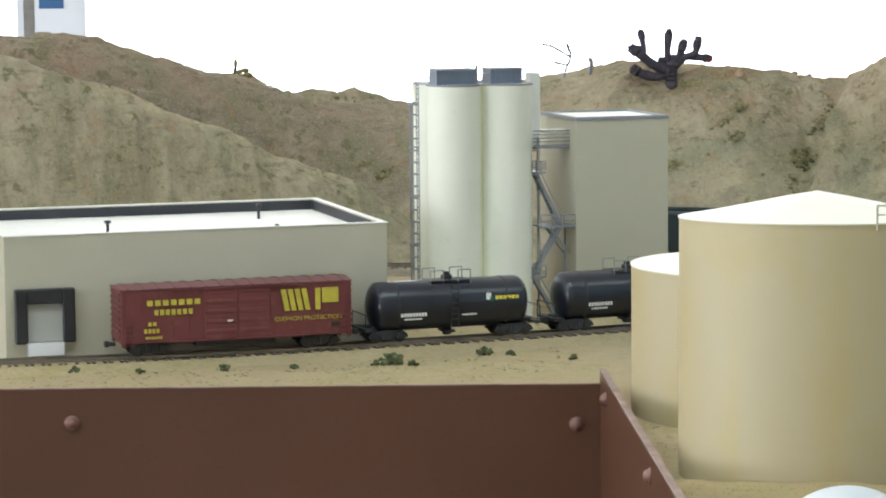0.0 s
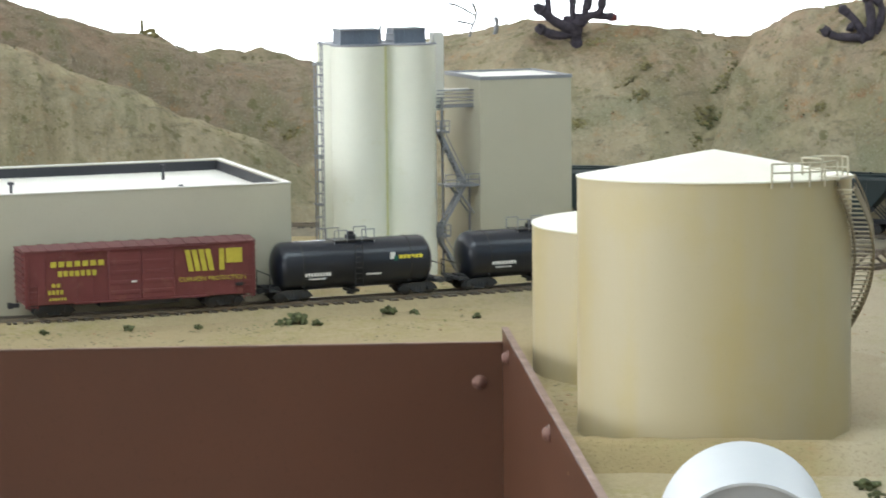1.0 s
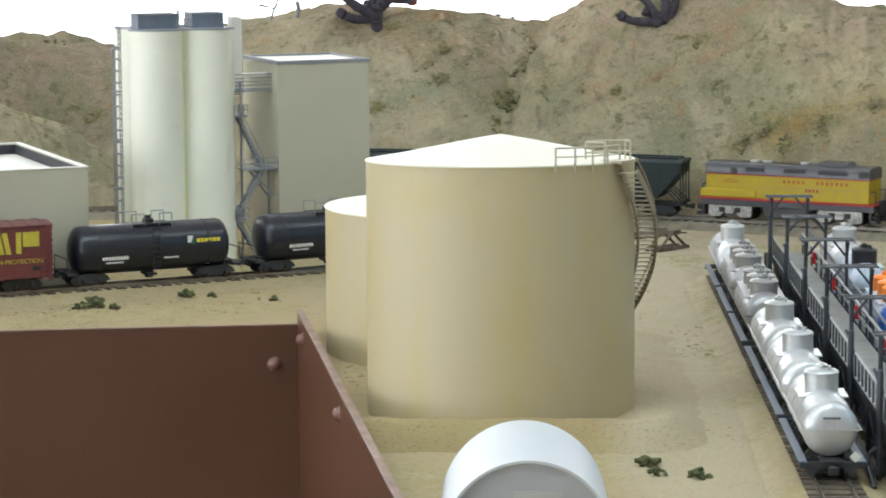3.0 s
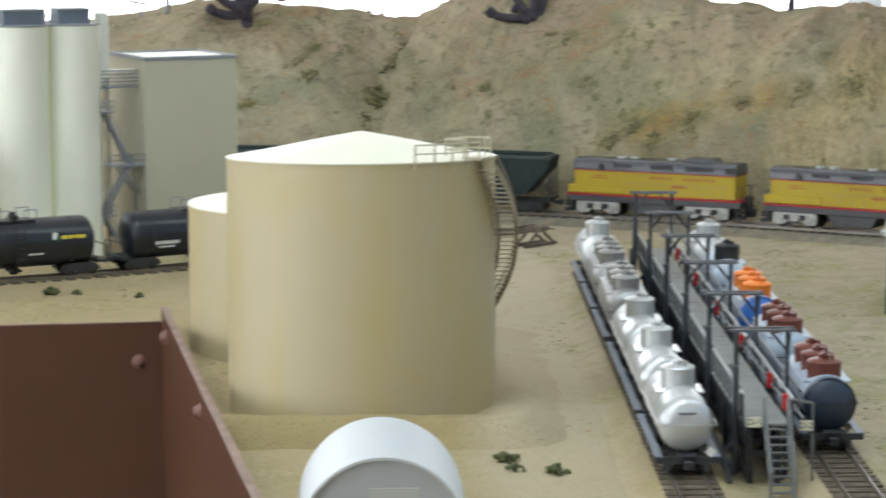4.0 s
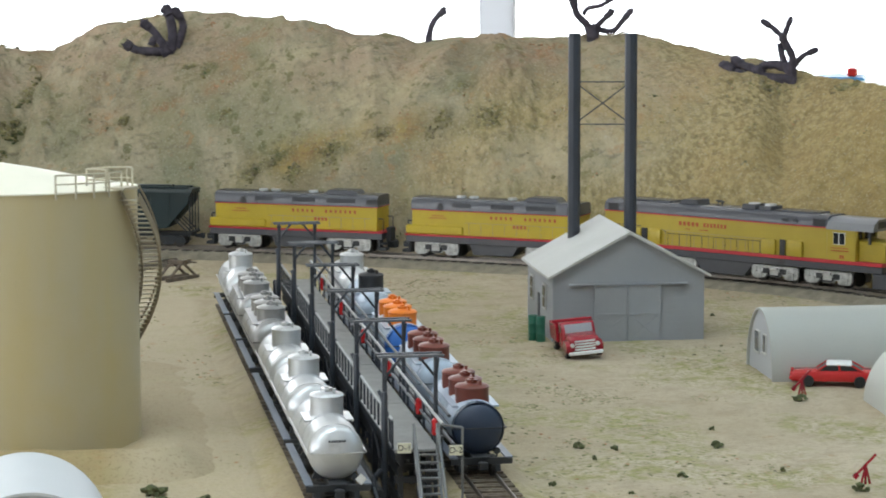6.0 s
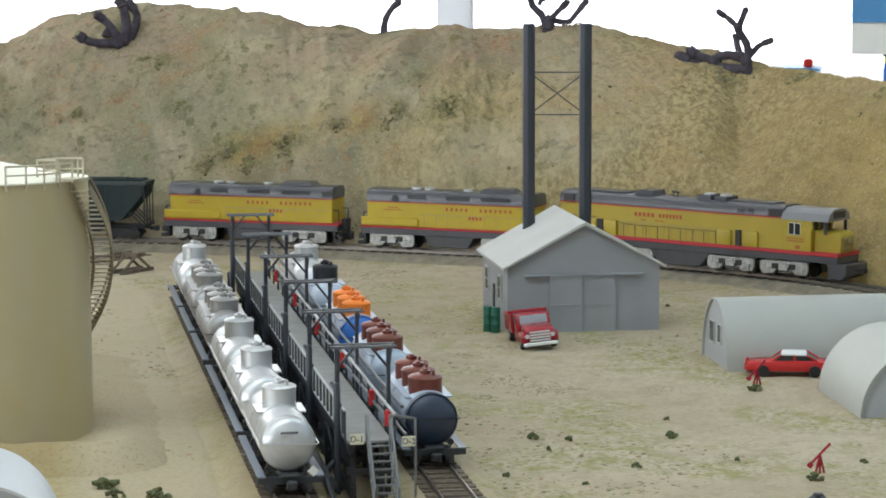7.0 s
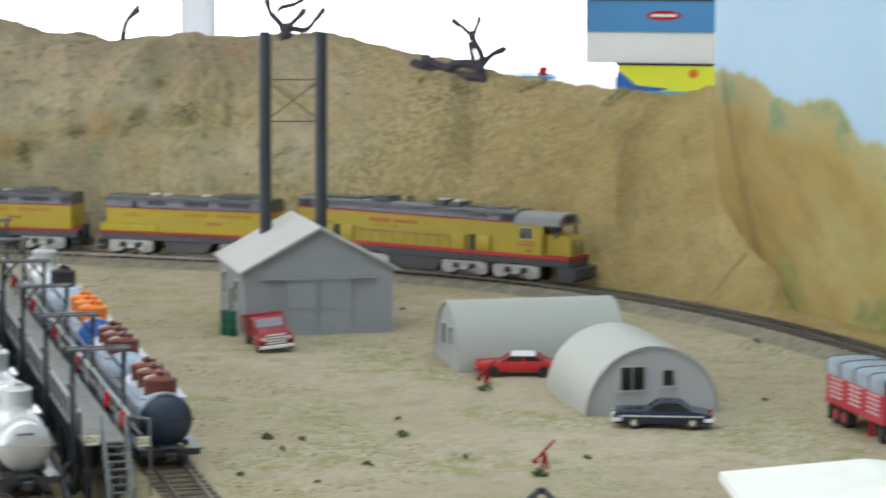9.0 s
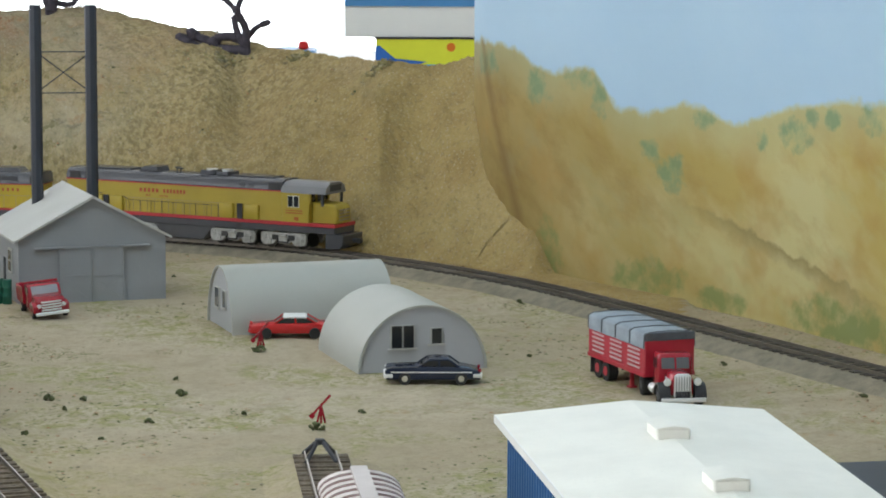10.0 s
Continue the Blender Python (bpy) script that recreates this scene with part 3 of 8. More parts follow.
def hill(x, y):
    """Height of the ground at plan points, and how far up the hillside they lie."""
    az = (x - EYE[0]) / np.maximum(y - EYE[1], 0.05)
    r = np.hypot(x - EYE[0], y - EYE[1])
    ma, mr = (MAIN[:, 0] - EYE[0]) / (MAIN[:, 1] - EYE[1]), np.hypot(MAIN[:, 0] - EYE[0], MAIN[:, 1] - EYE[1])
    keep = ma < 1.35
    rt = np.interp(az, ma[keep], mr[keep]) + 0.032
    rb = rt + 0.04 * np.clip((az - 0.93) / 0.08, 0, 1) + 2.0 * np.clip(az - 1.06, 0, 1)
    ca = np.array([c[0] for c in CREST])
    cr = np.array([(c[1] - EYE[1]) * math.hypot(1, c[0]) for c in CREST])
    rc = np.maximum(np.interp(az, ca, cr), rb + 0.10)
    zc = np.interp(az, ca, [c[2] for c in CREST])
    u = (r - rb) / (rc - rb)
    late = 0.40 * np.clip((0.33 - az) / 0.07, 0, 1)
    uc = np.clip((u - late) / (1 - late), 0, 1)
    straight = np.clip((az - 0.80) / 0.17, 0, 1)
    z = zc * (straight * uc + (1 - straight) * np.sin(np.pi / 2 * uc ** 0.92)) - np.maximum(u - 1, 0) * zc * 0.45
    crease = 0.432 + 0.03 * uc
    off = az - crease
    z -= 0.044 * np.where(off > 0, np.exp(-(off / 0.0035) ** 2), np.exp(-(off / 0.018) ** 2)) * np.sin(np.pi * np.clip(u, 0, 1)) * (zc > 0.05)
    # low buttresses that run slantwise down the face
    for foot_az, lean, wide, high in ((0.505, 0.045, 0.016, 0.012), (0.575, 0.03, 0.022, 0.010), (0.635, 0.065, 0.014, 0.012), (0.70, 0.05, 0.02, 0.008), (0.375, 0.03, 0.014, 0.008)):
        o = az - (foot_az - 0.03 + lean * uc)
        z += high * np.where(o > 0, np.exp(-(o / (wide * 0.45)) ** 2), np.exp(-(o / wide) ** 2)) * np.sin(np.pi * np.clip(u, 0, 1)) ** 0.7 * (zc > 0.05)
    rough = np.clip(u * 4, 0, 1)
    z += rough * np.clip(zc / 0.1, 0, 1) * (0.012 * fbm(x, y, 9, 3, 2) + 0.034 * (0.22 - np.abs(fbm(az * 3, r * 0.7, 9, 5, 2))) * np.sin(np.pi * np.clip(u, 0, 1)) + 0.003 * fbm(x, y, 26, 6, 3) + 0.0022 * fbm(x, y, 70, 4, 3, 0.6))
    patchy = np.clip((fbm(x, y, 8, 15) - 0.02) * 6, 0, 1) * rough * np.clip((1.02 - u) * 5, 0.25, 1)
    z += patchy * 0.011 * np.maximum(fbm(x, y, 85, 16, 3, 0.6) + 0.05, 0)
    foot = (az > 0.90) & (az < 1.2) & (r > rt) & (u < 0.05)
    z = np.where(foot, np.maximum(z, 0.004 * np.clip((r - rt) / 0.05, 0, 1)), z)
    u = np.where(foot, 0.05, u)
    # a lower spur of the hill stands before the main ridge
    zr = np.interp(x, [0.1, 0.427, 0.517, 0.554, 0.595, 0.647, 0.685, 0.705, 0.74, 0.78], [0.29, 0.177, 0.142, 0.130, 0.110, 0.088, 0.0745, 0.060, 0.03, 0.0])
    yr = 2.56
    w = np.where(y < yr, (yr - y) / 0.095, (y - yr) / 0.10)
    spur_z = zr * np.cos(np.pi / 2 * np.clip(w, 0, 1)) + (w < 1) * (0.006 * fbm(x, y, 22, 8) + 0.012 * (0.2 - np.abs(fbm(x * 3, y * 0.5, 12, 9, 2))) * np.sin(np.pi * np.clip(w, 0, 1)))
    # and a third one behind it
    z3 = np.interp(x, [0.40, 0.585, 0.633, 0.666, 0.711, 0.757, 0.79, 0.85, 0.95, 1.05], [0.188, 0.175, 0.168, 0.165, 0.148, 0.1434, 0.1425, 0.1325, 0.11, 0.0])
    w3 = np.where(y < 3.0, (3.0 - y) / 0.13, (y - 3.0) / 0.16)
    spur_z = np.maximum(spur_z, z3 * np.cos(np.pi / 2 * np.clip(w3, 0, 1)) + (w3 < 1) * 0.008 * fbm(x, y, 40, 10))
    on_spur = spur_z > z + 0.001
    z = np.where(on_spur, spur_z, z)
    return z, np.where(on_spur, 0.5, u)


def yard(x, y):
    z = (0.0007 * fbm(x, y, 12, 1) + 0.0005 * fbm(x, y, 90, 2, 2)) * np.clip(np.abs(y - line_y(x)) / 0.02, 0, 1)
    return z


def ground_z(x, y):
    x, y = np.asarray(x, float), np.asarray(y, float)
    hz, u = hill(x, y)
    return np.where(u > 0, np.maximum(hz, 0) + yard(x, y), yard(x, y)), u


FASCIA_L, FASCIA_C, FASCIA_N = (-0.6, 2.075), (0.630, 1.712), (0.335, 0.60)
line_y = lambda x: FASCIA_C[1] + (x - FASCIA_C[0]) * (FASCIA_C[1] - FASCIA_L[1]) / (FASCIA_C[0] - FASCIA_L[0])
side_x = lambda y: FASCIA_C[0] + (y - FASCIA_C[1]) * (FASCIA_C[0] - FASCIA_N[0]) / (FASCIA_C[1] - FASCIA_N[1])


def along(x, y, z):
    """Coordinates on the hill face: across it, and up the slope."""
    az = (x - EYE[0]) / np.maximum(y - EYE[1], 0.05)
    return np.arctan(az) * 2.45, z * 1.1 + np.hypot(x - EYE[0], y - EYE[1]) * 0.55


def grassy(x, y, z):
    """Share of long dry grass: the eastern half of the hill face, in uneven clumps."""
    a, w = along(x, y, z)
    return np.clip((a - 1.44 + 0.35 * fbm(a, w, 7, 31) + 0.10 * (0.16 - np.maximum(z, 0)) / 0.1) / 0.26, 0, 1)


def hollow_shade(x, y):
    """Share of painted shade on the slope of the western ridge behind its lower spur."""
    az = (x - EYE[0]) / np.maximum(y - EYE[1], 0.05)
    return np.clip((y - 2.572) / 0.012, 0, 1) * np.clip((0.34 - az) / 0.05, 0, 1) * np.clip((2.9 - y) / 0.1, 0, 1)


# patches of coloured soil on the face: plan place, half width, and what it is strewn with
SOIL = {
    "rust": [(1.22, 2.219, 0.016, 0.9), (1.236, 2.232, 0.020, 0.9), (1.179, 2.25, 0.013, 0.8), (1.131, 2.29, 0.014, 0.6), (1.264, 2.221, 0.025, 0.4), (1.254, 2.11, 0.018, 0.7), (1.323, 2.055, 0.03, 0.5),
             (1.46, 2.037, 0.05, 0.6), (1.043, 2.493, 0.03, 0.9), (1.007, 2.495, 0.02, 0.6), (1.137, 2.448, 0.015, 0.7), (1.352, 2.091, 0.03, 0.4)],
    "olive": [(1.217, 2.242, 0.020, 1), (1.207, 2.256, 0.012, 0.9), (1.144, 2.268, 0.012, 0.8), (1.214, 2.198, 0.016, 0.5), (1.215, 2.146, 0.016, 0.9), (1.231, 2.137, 0.016, 0.9), (1.238, 2.114, 0.016, 0.9),
              (1.269, 2.095, 0.024, 0.8), (1.305, 2.065, 0.018, 0.7), (1.373, 2.042, 0.02, 0.6), (1.379, 2.001, 0.030, 0.9), (1.346, 2.034, 0.03, 0.5), (1.016, 2.428, 0.014, 0.9), (1.035, 2.431, 0.016, 0.9),
              (1.012, 2.5, 0.022, 0.7), (0.961, 2.418, 0.02, 1), (1.019, 2.407, 0.018, 0.8), (1.108, 2.403, 0.02, 0.9), (1.075, 2.383, 0.02, 0.9), (0.726, 2.619, 0.02, 0.9), (0.711, 2.639, 0.02, 0.7),
              (1.584, 1.859, 0.04, 0.5), (1.616, 1.785, 0.03, 0.7), (1.594, 1.655, 0.025, 0.8)]}


# broad drifts of sifted colour under them; the pale row near y 2.55 paints window light on the spur's brow
TINT = {
    "sage": [(1.309, 2.049, 0.030, 0.8), (1.337, 2.045, 0.026, 0.9), (1.352, 2.0435, 0.024, 0.9), (1.367, 2.043, 0.024, 0.9), (1.386, 2.048, 0.025, 0.8), (1.405, 2.054, 0.028, 0.7), (1.214, 2.197, 0.035, 0.7),
             (1.205, 2.257, 0.025, 0.7), (1.243, 2.134, 0.05, 0.6), (1.16, 2.21, 0.06, 0.6), (1.08, 2.33, 0.06, 0.6), (0.99, 2.41, 0.05, 0.7), (0.55, 2.545, 0.05, 0.6)],
    "rose": [(1.36, 2.10, 0.05, 0.9), (1.325, 2.125, 0.05, 0.7), (1.456, 2.023, 0.05, 0.7), (1.20, 2.27, 0.04, 0.5), (1.52, 1.93, 0.05, 0.5), (1.10, 2.42, 0.04, 0.6)],
    "pale": [(1.303, 2.10, 0.06, 0.9), (1.363, 1.978, 0.07, 0.8), (1.27, 2.17, 0.04, 0.6), (1.13, 2.26, 0.04, 0.6), (1.05, 2.37, 0.05, 0.6), (0.45, 2.552, 0.03, 0.9), (0.49, 2.552, 0.03, 0.9), (0.53, 2.553, 0.03, 0.9),
             (0.57, 2.553, 0.025, 0.9), (0.61, 2.553, 0.025, 0.9), (0.65, 2.553, 0.02, 0.8), (1.44, 1.88, 0.06, 0.5)],
    "gold": [(1.253, 2.112, 0.035, 1.0), (1.265, 2.10, 0.03, 1.0), (1.316, 2.059, 0.035, 0.9), (1.29, 2.08, 0.035, 0.8), (1.232, 2.135, 0.035, 0.7), (1.375, 1.997, 0.035, 0.8), (1.42, 1.98, 0.04, 0.5), (1.48, 1.90, 0.06, 0.6)]}


def tint(kind, x, y, z):
    a, w = along(x, y, z)
    out = np.zeros_like(a)
    for px, py, wide, k in TINT[kind]:
        pa, pw = along(np.array([px]), np.array([py]), ground_z([px], [py])[0])
        q = ((a - pa) / wide) ** 2 + ((w - pw - 0.3 * (a - pa)) / (wide * 0.6)) ** 2
        out = np.maximum(out, k * np.exp(-q))
    return np.clip(out * (0.85 + 1.1 * fbm(a, w, 45, 43, 4, 0.65)), 0, 1)


def soil(kind, x, y, z):
    a, w = along(x, y, z)
    out = np.zeros_like(a)
    for px, py, wide, k in SOIL[kind]:
        pz = ground_z([px], [py])[0]
        pa, pw = along(np.array([px]), np.array([py]), pz)
        q = ((a - pa) / wide) ** 2 + ((w - pw - 0.35 * (a - pa)) / (wide * 0.5)) ** 2
        out = np.maximum(out, k * np.exp(-q) * np.clip(0.75 + 1.6 * fbm(a, w, 70, 41, 3), 0, 1.2))
    return np.clip(out, 0, 1)


def patch(nx, ny, corner, t0=0.0, relief=False):
    s, t = np.meshgrid(np.linspace(0, 1, nx), np.concatenate([[t0], np.linspace(0, 1, ny - 1)]) if t0 else np.linspace(0, 1, ny))
    x, y = corner(s, t)
    z, u = ground_z(x, y)
    z = np.where(t < -1e-6, z - 0.002, z)
    v = np.stack([x, y, z], -1)
    if relief:
        # crumbly soil and matted grass stand out along the surface normal
        n = np.cross(np.gradient(v, axis=1), np.gradient(v, axis=0))
        n /= np.maximum(np.linalg.norm(n, axis=-1, keepdims=True), 1e-9)
        a, w = along(x, y, z)
        g = grassy(x, y, z)
        crumbs = 0.0030 * fbm(a, w, 40, 51, 2) + 0.0030 * np.maximum(fbm(a * 0.8, w * 1.3, 95, 52, 3, 0.65), -0.12)
        tufts = 0.0028 * np.abs(fbm(a * 1.5, w * 0.5, 95, 53, 2)) + 0.0014 * fbm(a * 1.4, w * 0.7, 230, 54, 2)
        d = (crumbs * (1 - g) + tufts * g) * np.clip(u * 12, 0, 1) * np.clip((1.15 - u) * 6, 0, 1)
        v = v + n * d[..., None]
    i = np.arange(nx * ny).reshape(ny, nx)
    f = np.stack([i[:-1, :-1], i[:-1, 1:], i[1:, 1:], i[1:, :-1]], -1).reshape(-1, 4)
    return v.reshape(-1, 3), f, u.reshape(-1)


def upper(s, t):
    x = np.interp(s, [0, 0.07, 0.93, 1], [-0.6, 0.25, 1.72, 2.3])
    y0 = line_y(x)
    return x, y0 + (3.15 - y0) * t ** 0.85


def lower(s, t):
    left = np.full_like(t, FASCIA_C[0])
    for _ in range(8):
        left = side_x(line_y(left) * (1 - t) + 0.25 * t)
    x = left + s * (2.3 - left)
    return x, line_y(x) * (1 - t) + 0.25 * t


va, fa, ua = patch(980, 640, upper, relief=True)
vb, fb, ub = patch(220, 200, lower, -0.006)
gv, gf = np.concatenate([va, vb]), np.concatenate([fa, fb[:, ::-1] + len(va)])
me = bpy.data.meshes.new("ground")
me.vertices.add(len(gv))
me.vertices.foreach_set("co", gv.astype(np.float32).ravel())
me.loops.add(gf.size)
me.loops.foreach_set("vertex_index", gf.astype(np.int32).ravel())
me.polygons.add(len(gf))
me.polygons.foreach_set("loop_start", np.arange(0, gf.size, 4, dtype=np.int32))
me.update(calc_edges=True)
me.materials.append(M["ground"])
me.materials.append(M["hill"])
fu = np.concatenate([ua, ub])[gf].mean(1)
me.polygons.foreach_set("material_index", (fu > 0.03).astype(np.int32))
strewn = me.attributes.new("soil", "FLOAT_COLOR", "POINT")
gx, gy, gz = gv[:, 0], gv[:, 1], gv[:, 2]
strewn.data.foreach_set("color", np.stack([soil("rust", gx, gy, gz), soil("olive", gx, gy, gz), grassy(gx, gy, gz), hollow_shade(gx, gy)], -1).astype(np.float32).ravel())
drifts = me.color_attributes.new("drifts", "FLOAT_COLOR", "POINT")
drifts.data.foreach_set("color", np.stack([tint(k, gx, gy, gz) for k in ("sage", "rose", "pale", "gold")], -1).astype(np.float32).ravel())
me.shade_smooth()
ground = new("ground", me)
tagged(ground, "sandy tan modelled desert ground rising into dry brown hills", "ground", kind="structure")

# low earth bank round the storage tanks
bank = Shape()
bk = spline([(0.530, 1.340), (0.61, 1.306), (0.66, 1.284), (0.684, 1.276), (0.699, 1.296), (0.730, 1.36), (0.785, 1.48), (0.84, 1.61)], 0.006)
bv, bf = [], []
for k, (x, y) in enumerate(bk):
    d = bk[min(k + 1, len(bk) - 1)] - bk[max(k - 1, 0)]
    n = np.array([-d[1], d[0]]) / np.linalg.norm(d)
    tall = np.interp(y, [1.28, 1.30, 1.36, 1.48, 1.61], [1.2, 0.9, 0.42, 0.26, 0.15]) if x > 0.688 else 1.25
    for o, z in ((-0.024, -0.001), (-0.014, 0.0045 * tall), (-0.005, 0.0102 * tall), (0.0, 0.0110 * tall), (0.012, 0.0100 * tall), (0.034, 0.0020 * tall)):
        wob = 0.0016 * noise.noise(Vector((x * 60, y * 60, o * 50)))
        bv.append((x + n[0] * o, y + n[1] * o, z + wob))
for k in range(len(bk) - 1):
    bf += [(k * 6 + i, k * 6 + i + 1, k * 6 + 7 + i, k * 6 + 6 + i) for i in range(5)]
bank.add(bv, bf)
alone("earth_bank", bank, "bank", "low sandy earth bank heaped round the storage tanks", "embankment", kind="structure", smooth=80)

# ---- brown fascia boards at the layout's edge ----
def board_between(a, b, z0, z1, thick, name, label):
    d = Vector((b[0] - a[0], b[1] - a[1], 0))
    ln = d.length
    m = Matrix.Translation((a[0], a[1], 0)) @ d.to_track_quat("X", "Z").to_matrix().to_4x4()
    return alone(name, Shape().box(0, ln, -thick, 0, z0, z1), "fascia", label, "fascia board", kind="structure", m=m, bevel=0.0008)


front_board = board_between(FASCIA_L, FASCIA_C, FLOOR_Z, 0.007, 0.006, "fascia_front", "glossy dark brown painted fascia board along the layout edge")
side_board = board_between(FASCIA_C, FASCIA_N, FLOOR_Z, 0.016, 0.0042, "fascia_side", "brown fascia board with a worn pale top edge")
board_between((2.3, 3.15), (-0.6, 3.15), FLOOR_Z, 0.0, 0.006, "fascia_back", "plain brown board behind the layout")
board_between((-0.6, 3.15), FASCIA_L, FLOOR_Z, 0.0, 0.006, "fascia_west", "plain brown board at the layout's end")
board_between((2.3, 0.25), (2.3, 3.15), FLOOR_Z, -0.001, 0.006, "fascia_east", "plain brown board at the layout's side")
board_between(FASCIA_N, (2.3, 0.25), FLOOR_Z, -0.001, 0.006, "fascia_near", "plain brown board at the layout's near end")
sd = Vector((FASCIA_N[0] - FASCIA_C[0], FASCIA_N[1] - FASCIA_C[1], 0))
part("worn_edge", Shape().box(-0.001, sd.length, -0.0043, 0.0001, 0.0160, 0.0166), "fascia_edge", side_board, "chipped pale edge").matrix_basis = Matrix()

fd = Vector((FASCIA_C[0] - FASCIA_L[0], FASCIA_C[1] - FASCIA_L[1], 0))
part("worn_edge", Shape().box(0.0, fd.length, -0.0061, -0.0030, 0.0070, 0.0075), "fascia_edge", front_board, "rubbed pale top edge")


def bolt(m):
    s = Shape().lathe([(0.0052, 0), (0.0052, 0.0008), (0.0046, 0.0012), (0.0040, 0.0016), (0.0036, 0.0030), (0.0022, 0.0042), (0.0008, 0.0046)], 18)
    return alone("bolt", s, "bolt", "round-headed bolt painted over on the brown board", "bolt", "fascia bolts", m=m)


for x, z in ((0.28, -0.0165), (0.609, -0.0205)):
    bolt(Matrix.Translation((x, line_y(x) - 0.0062, z)) @ pose(0, 0, 0, 90, 0, -16.4))
for y in (1.668, 1.412):
    bolt(Matrix.Translation((side_x(y) - 0.0042, y, 0.003)) @ pose(0, 0, 0, 90, 0, -105))

# ---- painted backdrop board ----
BOARD = spline([(1.16, 0.2), (1.29, 0.55), (1.36, 0.78), (1.416, 0.968), (1.4367, 1.03), (1.464, 1.11), (1.481, 1.175), (1.492, 1.235), (1.507, 1.3168), (1.5537, 1.4692), (1.604, 1.547)], 0.01)
bs_len = 0.01 * (len(BOARD) - 1)
bm = bmesh.new()
uvl = bm.loops.layers.uv.new("UVMap")
cols = []
for k, (x, y) in enumerate(BOARD):
    cols.append([bm.verts.new((x, y, z)) for z in (-0.02, 0.7)])
for k in range(len(BOARD) - 1):
    f = bm.faces.new((cols[k][0], cols[k + 1][0], cols[k + 1][1], cols[k][1]))
    for lp, (uu, vv) in zip(f.loops, ((k, -0.02), (k + 1, -0.02), (k + 1, 0.7), (k, 0.7))):
        lp[uvl].uv = (uu * 0.01 / bs_len, vv)
bmesh.ops.solidify(bm, geom=bm.faces[:], thickness=-0.005)
me = bpy.data.meshes.new("painted_backdrop")
bm.to_mesh(me)
bm.free()
me.shade_smooth()
me.set_sharp_from_angle(angle=radians(30))
paint_m, nt, b = node_mat("painted_hills")
uv = nt.nodes.new("ShaderNodeUVMap")
sep = nt.nodes.new("ShaderNodeSeparateXYZ")
nt.links.new(uv.outputs[0], sep.inputs[0])
fc = nt.nodes.new("ShaderNodeFloatCurve")
SKYLINE = [(0.0, 0.165), (0.30, 0.17), (0.50, 0.168), (0.583, 0.167), (0.62, 0.1648), (0.66, 0.157), (0.709, 0.142), (0.738, 0.151), (0.784, 0.1414), (0.806, 0.148), (0.827, 0.169), (0.883, 0.1666), (0.909, 0.1795), (1.0, 0.181)]
cv = fc.mapping.curves[0]
cv.points[0].location, cv.points[1].location = SKYLINE[0], SKYLINE[-1]
for p in SKYLINE[1:-1]:
    cv.points.new(*p)
fc.mapping.update()
nt.links.new(sep.outputs[0], fc.inputs["Value"])
metres = nt.nodes.new("ShaderNodeMapping")
metres.inputs["Scale"].default_value = (-bs_len, 1.0, 1.0)
nt.links.new(uv.outputs[0], metres.inputs["Vector"])
slant = nt.nodes.new("ShaderNodeMapping")
slant.inputs["Rotation"].default_value = (0, 0, radians(24))
nt.links.new(metres.outputs[0], slant.inputs["Vector"])
brush = nt.nodes.new("ShaderNodeMapping")
brush.inputs["Scale"].default_value = (0.55, 1.0, 1.0)
nt.links.new(slant.outputs[0], brush.inputs["Vector"])
edge = noise_node(nt, 45, 4, 0.6, metres.outputs[0])
streak = noise_node(nt, 30, 5, 0.62, brush.outputs[0])
wash = noise_node(nt, 11, 4, 0.6, brush.outputs[0])
blot = noise_node(nt, 55, 4, 0.6, metres.outputs[0])
dab = noise_node(nt, 15, 3, 0.6, metres.outputs[0])


def math_node(op, a, b):
    n = nt.nodes.new("ShaderNodeMath")
    n.operation = op
    for s, v in zip(n.inputs, (a, b)):
        if isinstance(v, (int, float)):
            s.default_value = v
        else:
            nt.links.new(v, s)
    return n.outputs[0]


wob = math_node("MULTIPLY", math_node("SUBTRACT", edge.outputs[0], 0.5), 0.02)
depth = math_node("SUBTRACT", math_node("ADD", fc.outputs[0], wob), sep.outputs[1])
land = ramp(nt, depth, (0.0, 0.006))
west = ramp(nt, sep.outputs[0], (0.70, 0.93))
pale_ochre = mix_col(nt, ramp(nt, wash.outputs[0], (0.38, 0.62)), (0.66, 0.53, 0.19), (0.76, 0.69, 0.37))
dark_ochre = mix_col(nt, ramp(nt, wash.outputs[0], (0.38, 0.62)), (0.47, 0.345, 0.115), (0.60, 0.465, 0.185))
ochre = mix_col(nt, west, pale_ochre, dark_ochre)
ochre = mix_col(nt, math_node("MULTIPLY", ramp(nt, streak.outputs[0], (0.48, 0.68)), 0.55), ochre, mix_col(nt, west, (0.56, 0.37, 0.12), (0.36, 0.225, 0.075)))
ochre = mix_col(nt, math_node("MULTIPLY", ramp(nt, streak.outputs[1], (0.52, 0.64)), 0.6), ochre, mix_col(nt, west, (0.66, 0.64, 0.33), (0.50, 0.42, 0.20)))
ochre = mix_col(nt, math_node("MULTIPLY", ramp(nt, dab.outputs[0], (0.54, 0.66)), 0.5), ochre, (0.60, 0.40, 0.13))


